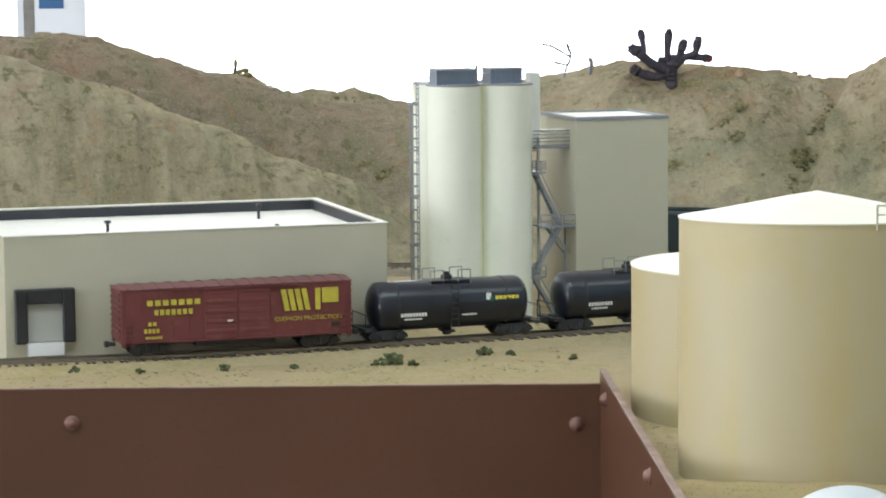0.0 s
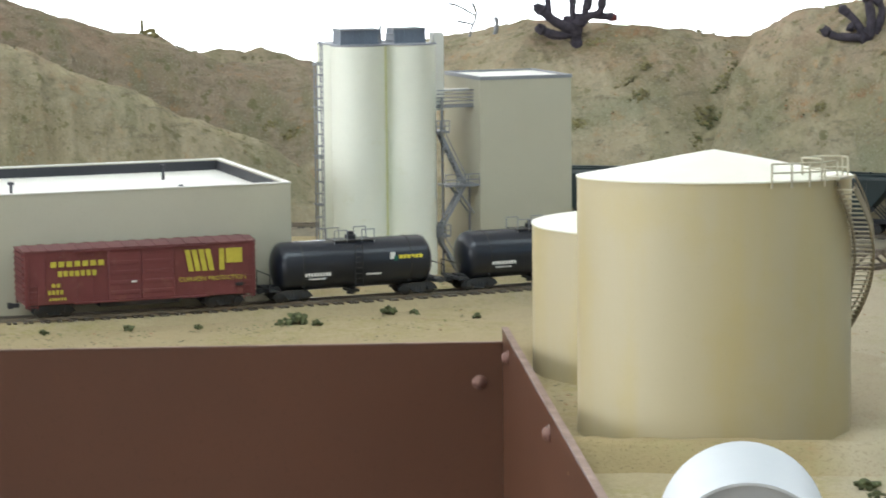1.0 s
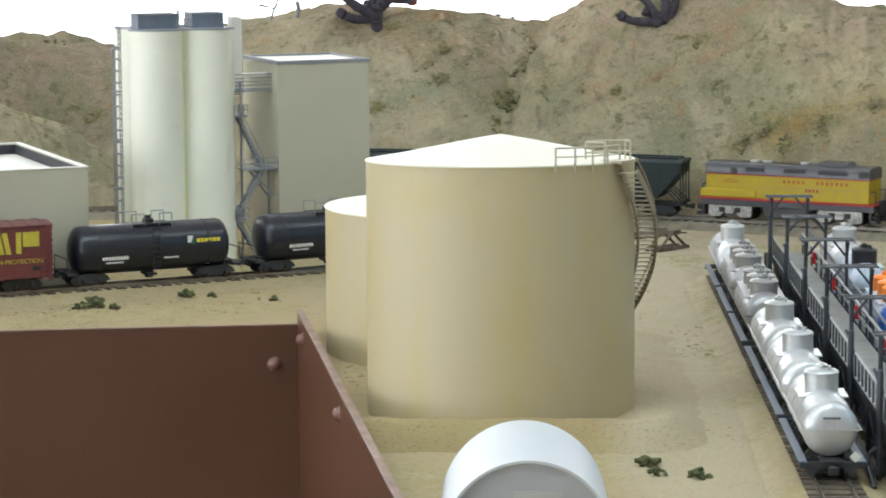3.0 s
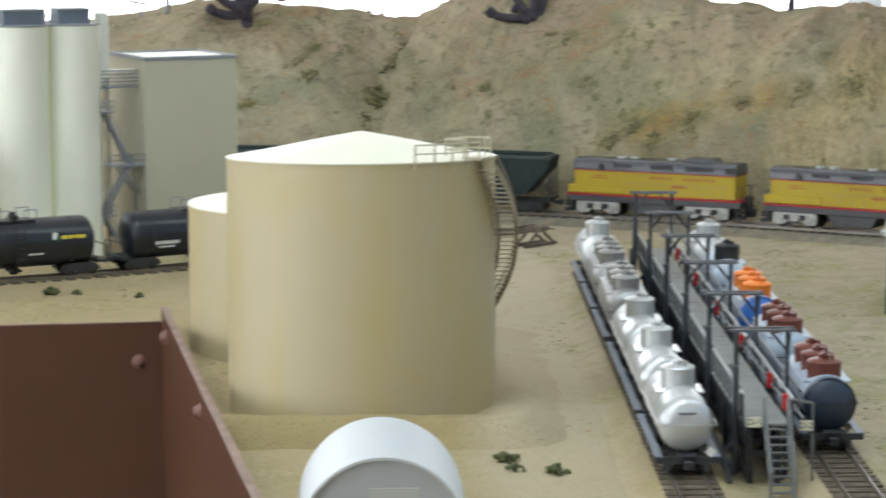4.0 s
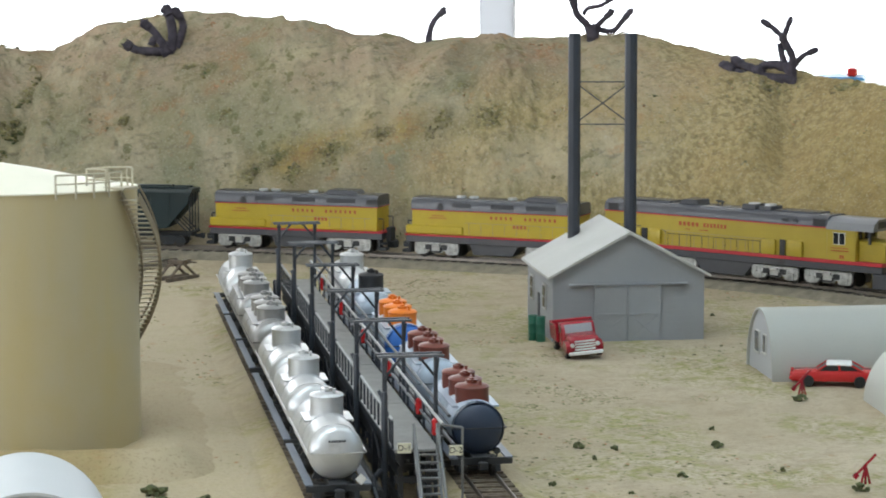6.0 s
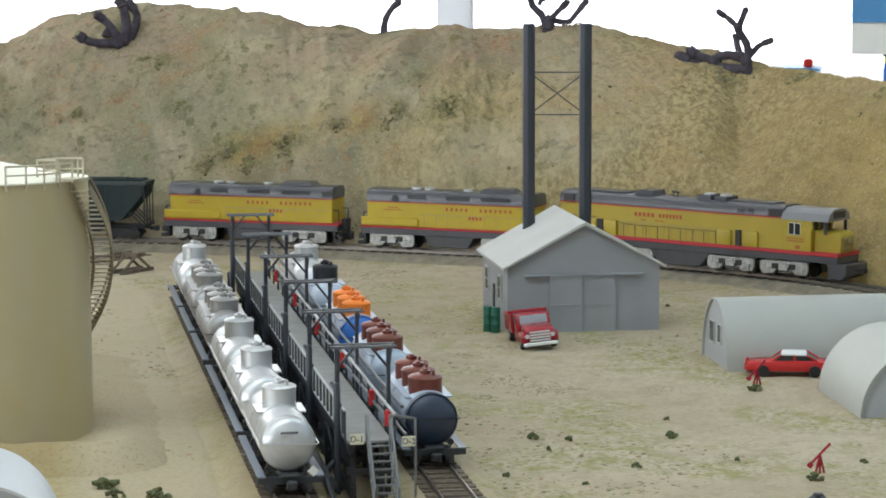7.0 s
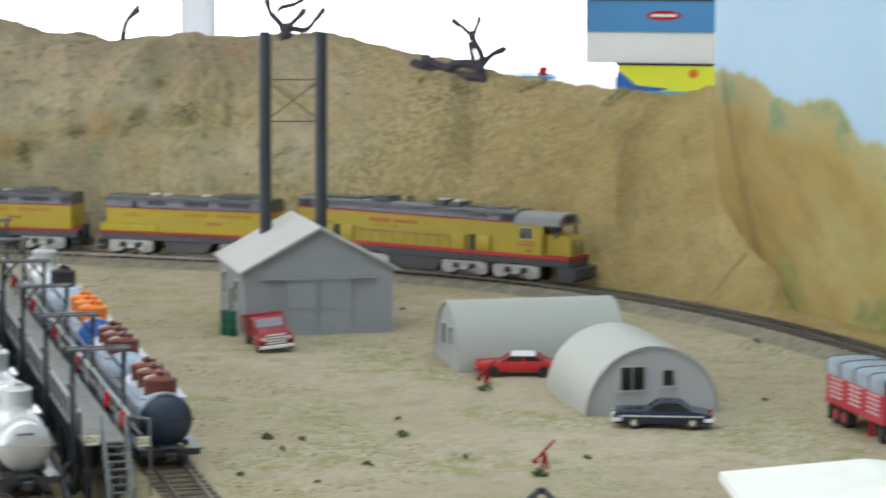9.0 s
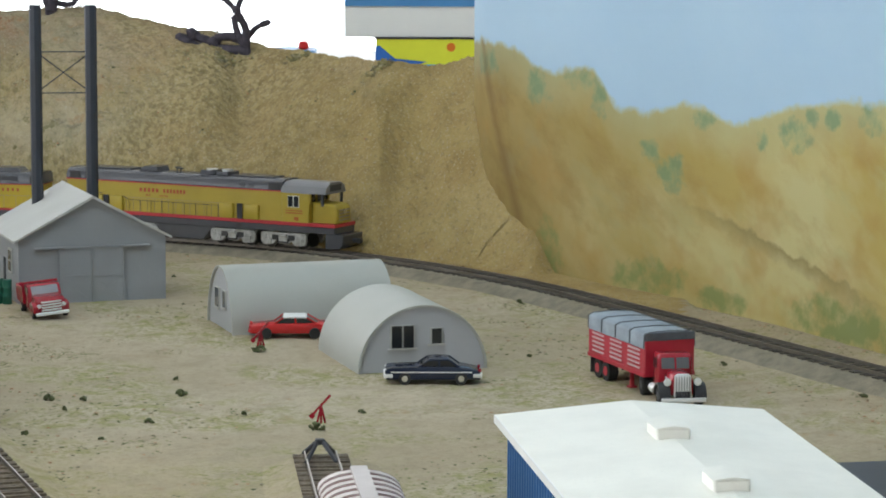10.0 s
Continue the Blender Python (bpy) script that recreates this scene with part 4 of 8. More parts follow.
def dabs(spots):
    """Soft brushed patches at places along the board: distance, height, half width, half height."""
    total = None
    for x, z, rx, rz in spots:
        dx = math_node("DIVIDE", math_node("SUBTRACT", math_node("MULTIPLY", sep.outputs[0], bs_len), x), rx)
        dz = math_node("DIVIDE", math_node("SUBTRACT", sep.outputs[1], z), rz)
        d = math_node("ADD", math_node("MULTIPLY", dx, dx), math_node("MULTIPLY", dz, dz))
        one = ramp(nt, math_node("ADD", d, math_node("MULTIPLY", math_node("SUBTRACT", blot.outputs[0], 0.5), 6.5)), (1.5, 0.0))
        total = one if total is None else math_node("MAXIMUM", total, one)
    return total


brow = mix_col(nt, math_node("MULTIPLY", ramp(nt, depth, (0.040, 0.002)), 0.85), ochre, mix_col(nt, west, (0.68, 0.66, 0.38), (0.56, 0.56, 0.34)))
trees = dabs(((1.257, 0.150, 0.018, 0.012), (1.166, 0.150, 0.010, 0.017), (1.19, 0.158, 0.022, 0.008), (1.075, 0.098, 0.015, 0.013), (1.100, 0.112, 0.010, 0.008), (0.968, 0.130, 0.008, 0.008), (0.925, 0.137, 0.018, 0.011),
              (0.904, 0.149, 0.009, 0.006), (0.880, 0.151, 0.010, 0.007), (0.833, 0.154, 0.014, 0.010), (1.36, 0.166, 0.03, 0.010), (1.04, 0.138, 0.016, 0.007)))
painted = mix_col(nt, math_node("MULTIPLY", trees, 0.68), brow, mix_col(nt, ramp(nt, blot.outputs[0], (0.4, 0.6)), (0.22, 0.40, 0.25), (0.36, 0.50, 0.30)))
low = dabs(((1.10, 0.014, 0.035, 0.014), (1.02, 0.008, 0.03, 0.008), (0.86, 0.013, 0.06, 0.016), (0.70, 0.02, 0.06, 0.016), (1.24, 0.02, 0.02, 0.02)))
painted = mix_col(nt, math_node("MULTIPLY", low, 0.75), painted, (0.30, 0.38, 0.14))
# brown crease from the brow down to the foot, and a long slanting ridge line
crease = math_node("ABSOLUTE", math_node("SUBTRACT", math_node("ADD", math_node("MULTIPLY", sep.outputs[0], bs_len), math_node("MULTIPLY", wob, 0.6)), math_node("ADD", math_node("MULTIPLY", sep.outputs[1], 0.60), 1.262)), 0.0)
painted = mix_col(nt, math_node("MULTIPLY", ramp(nt, crease, (0.013, 0.001)), math_node("MULTIPLY", land, 0.5)), painted, (0.30, 0.175, 0.06))
ridge = math_node("SUBTRACT", sep.outputs[1], math_node("ADD", math_node("MULTIPLY", math_node("SUBTRACT", math_node("MULTIPLY", sep.outputs[0], bs_len), 0.893), 0.19), math_node("ADD", 0.045, wob)))
span = math_node("MULTIPLY", ramp(nt, sep.outputs[0], (0.56, 0.62)), ramp(nt, sep.outputs[0], (0.76, 0.70)))
painted = mix_col(nt, math_node("MULTIPLY", span, math_node("MULTIPLY", ramp(nt, ridge, (-0.012, 0.0)), ramp(nt, ridge, (0.003, 0.0)))), painted, (0.47, 0.38, 0.17))
skyc = mix_col(nt, ramp(nt, wash.outputs[0], (0.3, 0.7)), (0.60, 0.79, 0.96), (0.65, 0.83, 0.98))
nt.links.new(mix_col(nt, land, skyc, painted), b.inputs["Base Color"])
b.inputs["Roughness"].default_value = 0.8
me.materials.append(paint_m)
tagged(new("painted_backdrop", me), "backdrop board painted with blue sky and ochre hills with green scrub", "backdrop", kind="structure")


# ---- tracks ----
def track(line, name, label, gauge=0.0165, tie=0.0062, bed="ballast"):
    root = thing(name, Matrix(), label, "railway track", kind="structure")
    d = np.gradient(line, axis=0)
    d /= np.linalg.norm(d, axis=1)[:, None]
    n = np.stack([-d[:, 1], d[:, 0]], 1)

    def strip(prof, nm, mat, smooth=35):
        s, k = Shape(), len(prof)
        v = [(line[i, 0] + n[i, 0] * o, line[i, 1] + n[i, 1] * o, z) for i in range(len(line)) for o, z in prof]
        f = [(i * k + j, i * k + (j + 1) % k, (i + 1) * k + (j + 1) % k, (i + 1) * k + j) for i in range(len(line) - 1) for j in range(k)]
        s.add(v, f)
        return part(nm, s, mat, root, smooth=smooth)

    for g in (-gauge / 2, gauge / 2):
        strip([(g - 0.0004, 0.0062), (g + 0.0004, 0.0062), (g + 0.0004, RAIL_Z), (g - 0.0004, RAIL_Z)], "rail", "steel")
    if bed == "ballast":
        strip([(-0.034, -0.001), (-0.021, 0.0050), (-0.0155, 0.0056), (0.0155, 0.0056), (0.021, 0.0050), (0.034, -0.001)], "ballast", "ballast")
    else:
        strip([(-0.034, -0.001), (-0.024, 0.0022), (-0.016, 0.0052), (0.016, 0.0052), (0.024, 0.0022), (0.034, -0.001)], "sand_bed", "ground", 80)
    s, acc = Shape(), 0.0
    step = float(np.linalg.norm(line[1] - line[0]))
    for i in range(len(line)):
        acc += step
        if acc >= tie:
            acc -= tie
            rng = random.Random(i)
            a = math.atan2(d[i, 1], d[i, 0]) + rng.uniform(-0.03, 0.03)
            s.box(-0.0013, 0.0013, -0.0145, 0.0145, 0.003, 0.0064, Matrix.Translation((line[i, 0], line[i, 1], 0)) @ Matrix.Rotation(a, 4, "Z"))
    tagged(part("ties", s, "tie" if bed == "ballast" else "tie_dusty", root, smooth=0), kind="stuff")
    return root


track(MAIN, "main_track", "curved dark-tied main track on grey ballast along the hill foot")
track(FRONT, "front_track", "weathered siding track before the warehouse", bed="sand")
track(SPUR_A, "spur_track_a", "spur track sunk in sand under the silver tank cars", bed="sand")
track(SPUR_B, "spur_track_b", "spur track beside the loading platform", bed="sand")
track(STUB, "stub_track", "short stub track ending at a bumper", bed="sand")


# ---- rolling stock ----
def nearest(line, p):
    return 0.004 * int(np.argmin(np.linalg.norm(line - np.array(p), axis=1)))


def on_line(line, s, half=0.05, flip=False):
    q = lambda t: np.array([np.interp(t, np.arange(len(line)) * 0.004, line[:, i]) for i in (0, 1)])
    a, b = q(s - half), q(s + half)
    if flip:
        a, b = b, a
    mid, d = (a + b) / 2, b - a
    return pose(mid[0], mid[1], RAIL_Z, 0, 0, math.degrees(math.atan2(d[1], d[0])))


ALONG_X = Matrix.Rotation(radians(90), 4, "Y")


def barrel(s, x0, x1, zc, r, n=28, dome=0.4):
    """A tank lying along x with domed ends."""
    prof = [(r * math.cos(a) + 1e-5, x0 + dome * r * (1 - math.sin(a))) for a in np.linspace(math.pi / 2, 0.0, 6)]
    prof += [(r * math.cos(a) + 1e-5, x1 - dome * r * (1 - math.sin(a))) for a in np.linspace(0.0, math.pi / 2, 6)]
    s.lathe(prof, n, Matrix.Translation((0, 0, zc)) @ ALONG_X)
    return s


def freight_truck(parent, x, half_base=0.0095, material="underframe", wheel_mat="wheel"):
    s = Shape()
    for y in (-0.0098, 0.0098):
        s.prism([(-0.016, 0.004), (-0.014, 0.0075), (-0.005, 0.0095), (0.005, 0.0095), (0.014, 0.0075), (0.016, 0.004), (0.012, 0.0035), (0.006, 0.0055),
                 (0.004, 0.002), (-0.004, 0.002), (-0.006, 0.0055), (-0.012, 0.0035)], y - 0.0012, y + 0.0012, "y")
        for k in (-1, 0, 1):
            s.cyl((k * half_base * 0.0 + k * 0.0024, y * 1.06, 0.003), (k * 0.0024, y * 1.06, 0.008), 0.0011, 8)
        for k in (-1, 1):
            s.box(k * half_base - 0.002, k * half_base + 0.002, y - 0.0018, y + 0.0018, 0.0035, 0.0075)
    s.box(-0.003, 0.003, -0.0105, 0.0105, 0.005, 0.0095)
    t = part("truck", s, material, parent, "dark side-frame truck" if material == "underframe" else "silver side-frame truck", m=Matrix.Translation((x, 0, 0)))
    for k in (-1, 1):
        w = Shape()
        for y in (-0.0078, 0.0078):
            w.cyl((k * half_base, y - 0.0013, 0.0048), (k * half_base, y + 0.0013, 0.0048), 0.0048, 18)
        w.cyl((k * half_base, -0.009, 0.0048), (k * half_base, 0.009, 0.0048), 0.0012, 8)
        part("wheelset", w, wheel_mat, t)
    return t


def coupler(parent, x, sign):
    s = Shape().box(min(x, x + sign * 0.006), max(x, x + sign * 0.006), -0.0014, 0.0014, 0.0075, 0.0105)
    s.box(min(x + sign * 0.005, x + sign * 0.0085), max(x + sign * 0.005, x + sign * 0.0085), -0.0028, 0.0022, 0.007, 0.0112)
    part("coupler", s, "underframe", parent, bevel=0.0004)


def ladder(s, x, y, z0, z1, w, axis="x", rungs=6, r=0.00035):
    for k in (-w / 2, w / 2):
        a = (x + k, y) if axis == "x" else (x, y + k)
        s.cyl((*a, z0), (*a, z1), r, 5)
    for i in range(rungs):
        z = z0 + (z1 - z0) * (i + 0.5) / rungs
        if axis == "x":
            s.cyl((x - w / 2, y, z), (x + w / 2, y, z), r, 5)
        else:
            s.cyl((x, y - w / 2, z), (x, y + w / 2, z), r, 5)


def bars(x0, x1, y, z, h, count, parent, mat, name="lettering", gap=0.28, side=-1, label=""):
    """A row of plain upright bars that stands for illegible or brand lettering on a car side."""
    s, w = Shape(), (x1 - x0) / count
    for k in range(count):
        s.box(x0 + k * w + w * gap / 2, x0 + (k + 1) * w - w * gap / 2, y - 0.00012, y + 0.00012, z - h / 2, z + h / 2)
    return part(name, s, mat, parent, label, smooth=0)


def boxcar(m):
    L, W, zb, zt = 0.1725, 0.0355, 0.0105, 0.0495
    root = thing("boxcar", m, "oxide-red boxcar with yellow lettering on the siding", "freight car")
    h = L / 2
    part("body", Shape().box(-h, h, -W / 2, W / 2, zb, zt), "boxcar_red", root, bevel=0.0006)
    r = Shape().prism([(-W / 2 - 0.0008, zt), (W / 2 + 0.0008, zt), (W / 2 + 0.0008, zt + 0.0008), (0, zt + 0.0028), (-W / 2 - 0.0008, zt + 0.0008)], -h - 0.001, h + 0.001, "x")
    roof = part("roof", r, "boxcar_roof", root, "dull oxide-red ribbed roof")
    for k in range(15):
        x = -h + (k + 0.5) * L / 15
        rb = Shape().prism([(-W / 2 - 0.0009, zt + 0.0008), (0, zt + 0.0029), (W / 2 + 0.0009, zt + 0.0008), (W / 2 + 0.0009, zt + 0.0014), (0, zt + 0.0035), (-W / 2 - 0.0009, zt + 0.0014)], x - 0.0006, x + 0.0006, "x")
        part("roof_rib", rb, "boxcar_roof", roof)
    for side in (-1, 1):
        y = side * W / 2
        for x in (-0.0125, 0.0125):
            d = part("door", Shape().box(x - 0.0122, x + 0.0122, min(y, y + side * 0.0011), max(y, y + side * 0.0011), zb + 0.001, zt - 0.0015), "boxcar_red", root, bevel=0.0003)
            for k in range(5):
                z = zb + 0.005 + k * 0.0073
                part("door_rib", Shape().box(x - 0.011, x + 0.011, min(y, y + side * 0.0015), max(y, y + side * 0.0015), z, z + 0.003), "boxcar_red", d, bevel=0.0003)
        rail = Shape()
        for z in (zb + 0.0004, zt - 0.001):
            rail.box(-0.05, 0.05, min(y, y + side * 0.0022), max(y, y + side * 0.0022), z - 0.0005, z + 0.0005)
        part("door_track", rail, "boxcar_red", root)
        for x in [i * 0.0118 for i in range(-7, 8)]:
            if abs(x) > 0.03:
                part("side_rib", Shape().box(x - 0.0004, x + 0.0004, min(y, y + side * 0.0004), max(y, y + side * 0.0004), zb, zt), "boxcar_red", root)
        for x in (-h + 0.001, h - 0.001):
            part("corner_post", Shape().box(x - 0.001, x + 0.001, min(y, y + side * 0.0006), max(y, y + side * 0.0006), zb - 0.002, zt), "boxcar_red", root)
        for x in (-h + 0.006, h - 0.006):
            s = Shape()
            ladder(s, x, y + side * 0.0012, zb - 0.003, zb + 0.016, 0.006, "x", 5)
            part("ladder", s, "boxcar_red", root)
    for sx in (-1, 1):
        for k in range(8):
            z = zb + 0.004 + k * 0.0045
            part("end_rib", Shape().box(min(sx * h, sx * (h + 0.0012)), max(sx * h, sx * (h + 0.0012)), -W / 2 + 0.002, W / 2 - 0.002, z, z + 0.002), "boxcar_red", root)
        freight_truck(root, sx * 0.064)
        coupler(root, sx * (h + 0.001), sx)
    part("underframe", Shape().box(-h + 0.004, h - 0.004, -0.005, 0.005, 0.0075, zb).box(-0.03, 0.03, -0.012, 0.012, 0.006, zb), "underframe", root)
    y = -W / 2 - 0.0009
    # big yellow emblem: slanting bars and an upright block
    for k in range(4):
        a = 0.0345 + 0.0052 * k
        s = Shape().prism([(a - 0.0019, 0.0455), (a + 0.0019, 0.0455), (a + 0.0049, 0.0295), (a + 0.0011, 0.0295)], y - 0.0001, y + 0.0001, "y")
        part("emblem_stroke", s, "dull_yellow_print", root, "slanting yellow bar", smooth=0)
    part("emblem_stroke", Shape().box(0.0588, 0.0628, y - 0.0001, y + 0.0001, 0.0295, 0.0455), "dull_yellow_print", root, "upright yellow bar", smooth=0)
    part("emblem_block", Shape().box(0.0640, 0.0765, y - 0.0001, y + 0.0001, 0.0345, 0.0455), "dull_yellow_print", root, "yellow block", smooth=0)
    bars(-0.068, -0.027, y, 0.0398, 0.0040, 7, root, "dull_yellow_print")
    bars(-0.0625, -0.033, y, 0.0328, 0.0040, 7, root, "dull_yellow_print")
    bars(-0.067, -0.060, y, 0.0245, 0.0028, 2, root, "dull_yellow_print")
    bars(-0.070, -0.058, y, 0.0195, 0.0032, 4, root, "dull_yellow_print")
    bars(-0.069, -0.056, y, 0.0145, 0.0018, 6, root, "dull_yellow_print")
    text_mesh("writing", "CUSHION PROTECTION", 0.0047, "dull_yellow_print", root, pose(0.0535, y, 0.0235, 90, 0, 0), "yellow lettering")
    part("notice_plate", Shape().box(0.071, 0.078, y - 0.0002, y + 0.0002, 0.017, 0.0195), "black", root)
    part("paper_label", Shape().box(-0.008, -0.004, y - 0.0016, y - 0.0012, 0.024, 0.0253), "white_print", root)
    return root


def black_tank_car(m, accent):
    root = thing("tank_car", m, "glossy black modern tank car on the siding", "freight car", "black tank cars")
    h, r, zc = 0.0635, 0.0186, 0.0263
    part("tank", barrel(Shape(), -h, h, zc, r, 36, 0.45), "black_gloss", root, smooth=50)
    for x in (-0.044, 0.0425):
        part("tank_band", Shape().cyl((x, 0, zc), (x + 0.0015, 0, zc), r + 0.0003, 36), "black", root)
    part("manway", Shape().cyl((0, 0, zc + r - 0.002), (0, 0, zc + r + 0.003), 0.0042, 16).cyl((0, 0, zc + r + 0.003), (0, 0, zc + r + 0.0055), 0.0024, 12), "black", root)
    part("walkway", Shape().box(-0.016, 0.016, -0.009, 0.009, zc + r - 0.0012, zc + r - 0.0002), "black", root)
    s = Shape()
    for y in (-0.0095, 0.0095):
        s.tube([(-0.016, y, zc + r - 0.004), (-0.016, y, zc + r + 0.0075), (-0.006, y, zc + r + 0.0075), (-0.006, y, zc + r - 0.002)], 0.0004, 6)
        s.tube([(0.006, y, zc + r - 0.002), (0.006, y, zc + r + 0.0075), (0.016, y, zc + r + 0.0075), (0.016, y, zc + r - 0.004)], 0.0004, 6)
    part("handrail", s, "ladder_grey", root)
    for y in (-0.0182, 0.0182):
        s = Shape()
        ladder(s, 0.0, y * 1.06, 0.010, zc + r - 0.002, 0.006, "x", 8)
        part("ladder", s, "black", root)
    for sx in (-1, 1):
        part("stub_sill", Shape().box(min(sx * 0.04, sx * 0.066), max(sx * 0.04, sx * 0.066), -0.006, 0.006, 0.009, 0.0125), "underframe", root)
        part("end_platform", Shape().box(min(sx * 0.064, sx * 0.0705), max(sx * 0.064, sx * 0.0705), -0.016, 0.016, 0.0095, 0.0115), "underframe", root)
        part("saddle", Shape().prism([(-0.013, 0.0115), (0.013, 0.0115), (0.010, 0.019), (-0.010, 0.019)], sx * 0.043 - 0.0015, sx * 0.043 + 0.0015, "x"), "underframe", root)
        part("end_rail", Shape().tube([(sx * 0.070, -0.016, 0.011), (sx * 0.070, -0.016, 0.0225), (sx * 0.070, 0.016, 0.0225), (sx * 0.070, 0.016, 0.011)], 0.0004, 5), "underframe", root)
    s = Shape().cyl((0, 0, zc - r - 0.005), (0, 0, zc - r + 0.002), 0.0035, 12).box(-0.004, 0.004, -0.008, 0.008, zc - r - 0.003, zc - r - 0.001)
    part("outlet_valve", s, "underframe", root)
    for sx in (-1, 1):
        freight_truck(root, sx * 0.0505)
        coupler(root, sx * 0.0665, sx)
    y0 = -r - 0.0002
    bars(-0.043, -0.022, y0 + 0.0006, zc - 0.0052, 0.0026, 9, root, "white_print", "reporting_marks")
    bars(-0.040, -0.026, y0 + 0.0010, zc - 0.0085, 0.0012, 8, root, "white_print", "small_print")
    if accent:
        part("logo_bar", Shape().box(0.0255, 0.0295, y0 - 0.0001 + 0.0006, y0 + 0.0008, zc + 0.002, zc + 0.0085), "white_print", root)
        part("logo_stripe", Shape().box(0.0285, 0.0315, y0 + 0.0003, y0 + 0.0007, zc + 0.002, zc + 0.0055), "green_drum", root)
        bars(0.0325, 0.052, y0 + 0.0006, zc + 0.0045, 0.0030, 6, root, "yellow_print", "logo_lettering", 0.18)
    bars(0.036, 0.05, y0 + 0.0006, zc - 0.0025, 0.0013, 9, root, "white_print", "small_print")
    bars(0.006, 0.018, y0 + 0.0009, zc - 0.007, 0.0013, 8, root, "white_print", "small_print")
    return root


def dome_tank_car(m, domes, tank_mat, dome_mat, label, half=0.05, r=0.0140, frame_mat="steel_blue", end_mat=None, dome_r=0.0088, diamond=False, group=""):
    root = thing("tank_car", m, label, "freight car", group)
    zc = 0.0125 + r
    part("tank", barrel(Shape(), -half, half, zc, r, 32, 0.5), tank_mat, root, smooth=50)
    if end_mat:
        part("tank_end", barrel(Shape(), half * 0.78, half + 0.0003, zc, r + 0.0003, 32, 0.5), end_mat, root, smooth=50)
    for x in (half - 0.0095, -half + 0.009, -0.012, 0.012):
        part("seam_band", Shape().cyl((x, 0, zc), (x + 0.0006, 0, zc), r + 0.0003, 32), end_mat if end_mat and x > 0.03 else tank_mat, root)
    xs = {1: (0.0,), 3: (-0.024, 0.0, 0.024)}[domes]
    dr = dome_r if domes == 1 else dome_r * 1.04
    for x in xs:
        zd = zc + r + (0.0102 if domes == 1 else 0.0078)
        d = part("dome", Shape().lathe([(dr, zc + r * 0.6), (dr, zd - 0.0030), (dr * 1.03, zd - 0.0028), (dr * 1.03, zd - 0.0021), (dr * 0.93, zd - 0.0012), (dr * 0.6, zd - 0.0004), (0.0005, zd)], 24,
                                       Matrix.Translation((x, 0, 0))), dome_mat, root, smooth=40)
        c = Shape().cyl((x, 0, zd - 0.0008), (x, 0, zd + 0.0016), 0.0031, 14).cyl((x - 0.0042, 0, zd + 0.0006), (x + 0.0042, 0, zd + 0.0006), 0.0007, 6).cyl((x, 0, zd + 0.0016), (x, 0, zd + 0.0024), 0.0016, 10)
        c.cyl((x + dr * 0.55, dr * 0.4, zd - 0.0012), (x + dr * 0.55, dr * 0.4, zd + 0.0018), 0.0009, 8)
        part("hatch", c, dome_mat, d)
    # walkway boards each side of the domes, and the running boards along the frame
    s = Shape()
    for y in (-1, 1):
        x0, x1 = (xs[0] - 0.012, xs[-1] + 0.012)
        s.box(x0, x1, min(y * 0.009, y * 0.0128), max(y * 0.009, y * 0.0128), zc + r * 0.72, zc + r * 0.78)
    part("walkway", s, tank_mat, root)
    part("centre_sill", Shape().box(-half - 0.006, half + 0.006, -0.0045, 0.0045, 0.0085, 0.0125), "underframe", root)
    for sx in (-1, 1):
        x = sx * (half + 0.006)
        part("end_beam", Shape().box(min(x, x - sx * 0.002), max(x, x - sx * 0.002), -0.0165, 0.0165, 0.0088, 0.0122), "underframe", root)
        part("saddle", Shape().prism([(-0.012, 0.0122), (0.012, 0.0122), (0.009, 0.018), (-0.009, 0.018)], sx * half * 0.75 - 0.0012, sx * half * 0.75 + 0.0012, "x"), "underframe", root)
    for y in (-1, 1):
        part("running_board", Shape().box(-half - 0.006, half + 0.006, min(y * 0.0128, y * 0.0168), max(y * 0.0128, y * 0.0168), 0.0118, 0.0126), frame_mat, root, "blue-grey running board")
    s = Shape()
    for y in (-1, 1):
        s.tube([(-half, y * (r + 0.0009), zc + 0.001), (half, y * (r + 0.0009), zc + 0.001)], 0.00035, 5)
    s.tube([(half + 0.0012, -r, zc + 0.001), (half + 0.0016, 0, zc + 0.001), (half + 0.0012, r, zc + 0.001)], 0.00035, 5)
    part("grab_rail", s, "silver" if tank_mat == "silver" else "rack_dark", root)
    for sx in (-1, 1):
        freight_truck(root, sx * half * 0.72)
        coupler(root, sx * (half + 0.006), sx)
    bw = Shape().cyl((half + 0.004, 0.0085, 0.0125), (half + 0.004, 0.0085, 0.017), 0.0005, 6).cyl((half + 0.0036, 0.0085, 0.0155), (half + 0.0044, 0.0085, 0.0155), 0.0018, 14)
    part("brake_wheel", bw, "underframe", root)
    if diamond:
        part("placard", Shape().box(-0.0021, 0.0021, -0.0021, 0.0021, 0, 0.0004, Matrix.Translation((half + 0.0065, 0.0112, 0.0150)) @ pose(0, 0, 0, 0, 90, 0) @ pose(0, 0, 0, 0, 0, 45)), "white_print", root, "small white diamond placard")
        bars(-0.0045, 0.0045, 0, 0, 0.0012, 7, root, "charcoal", "small_print").matrix_basis = Matrix.Translation((half - 0.0004, 0, zc + 0.0068)) @ pose(0, 0, 0, 0, -42, 0) @ pose(0, 0, 0, 0, 0, 90)
    return root


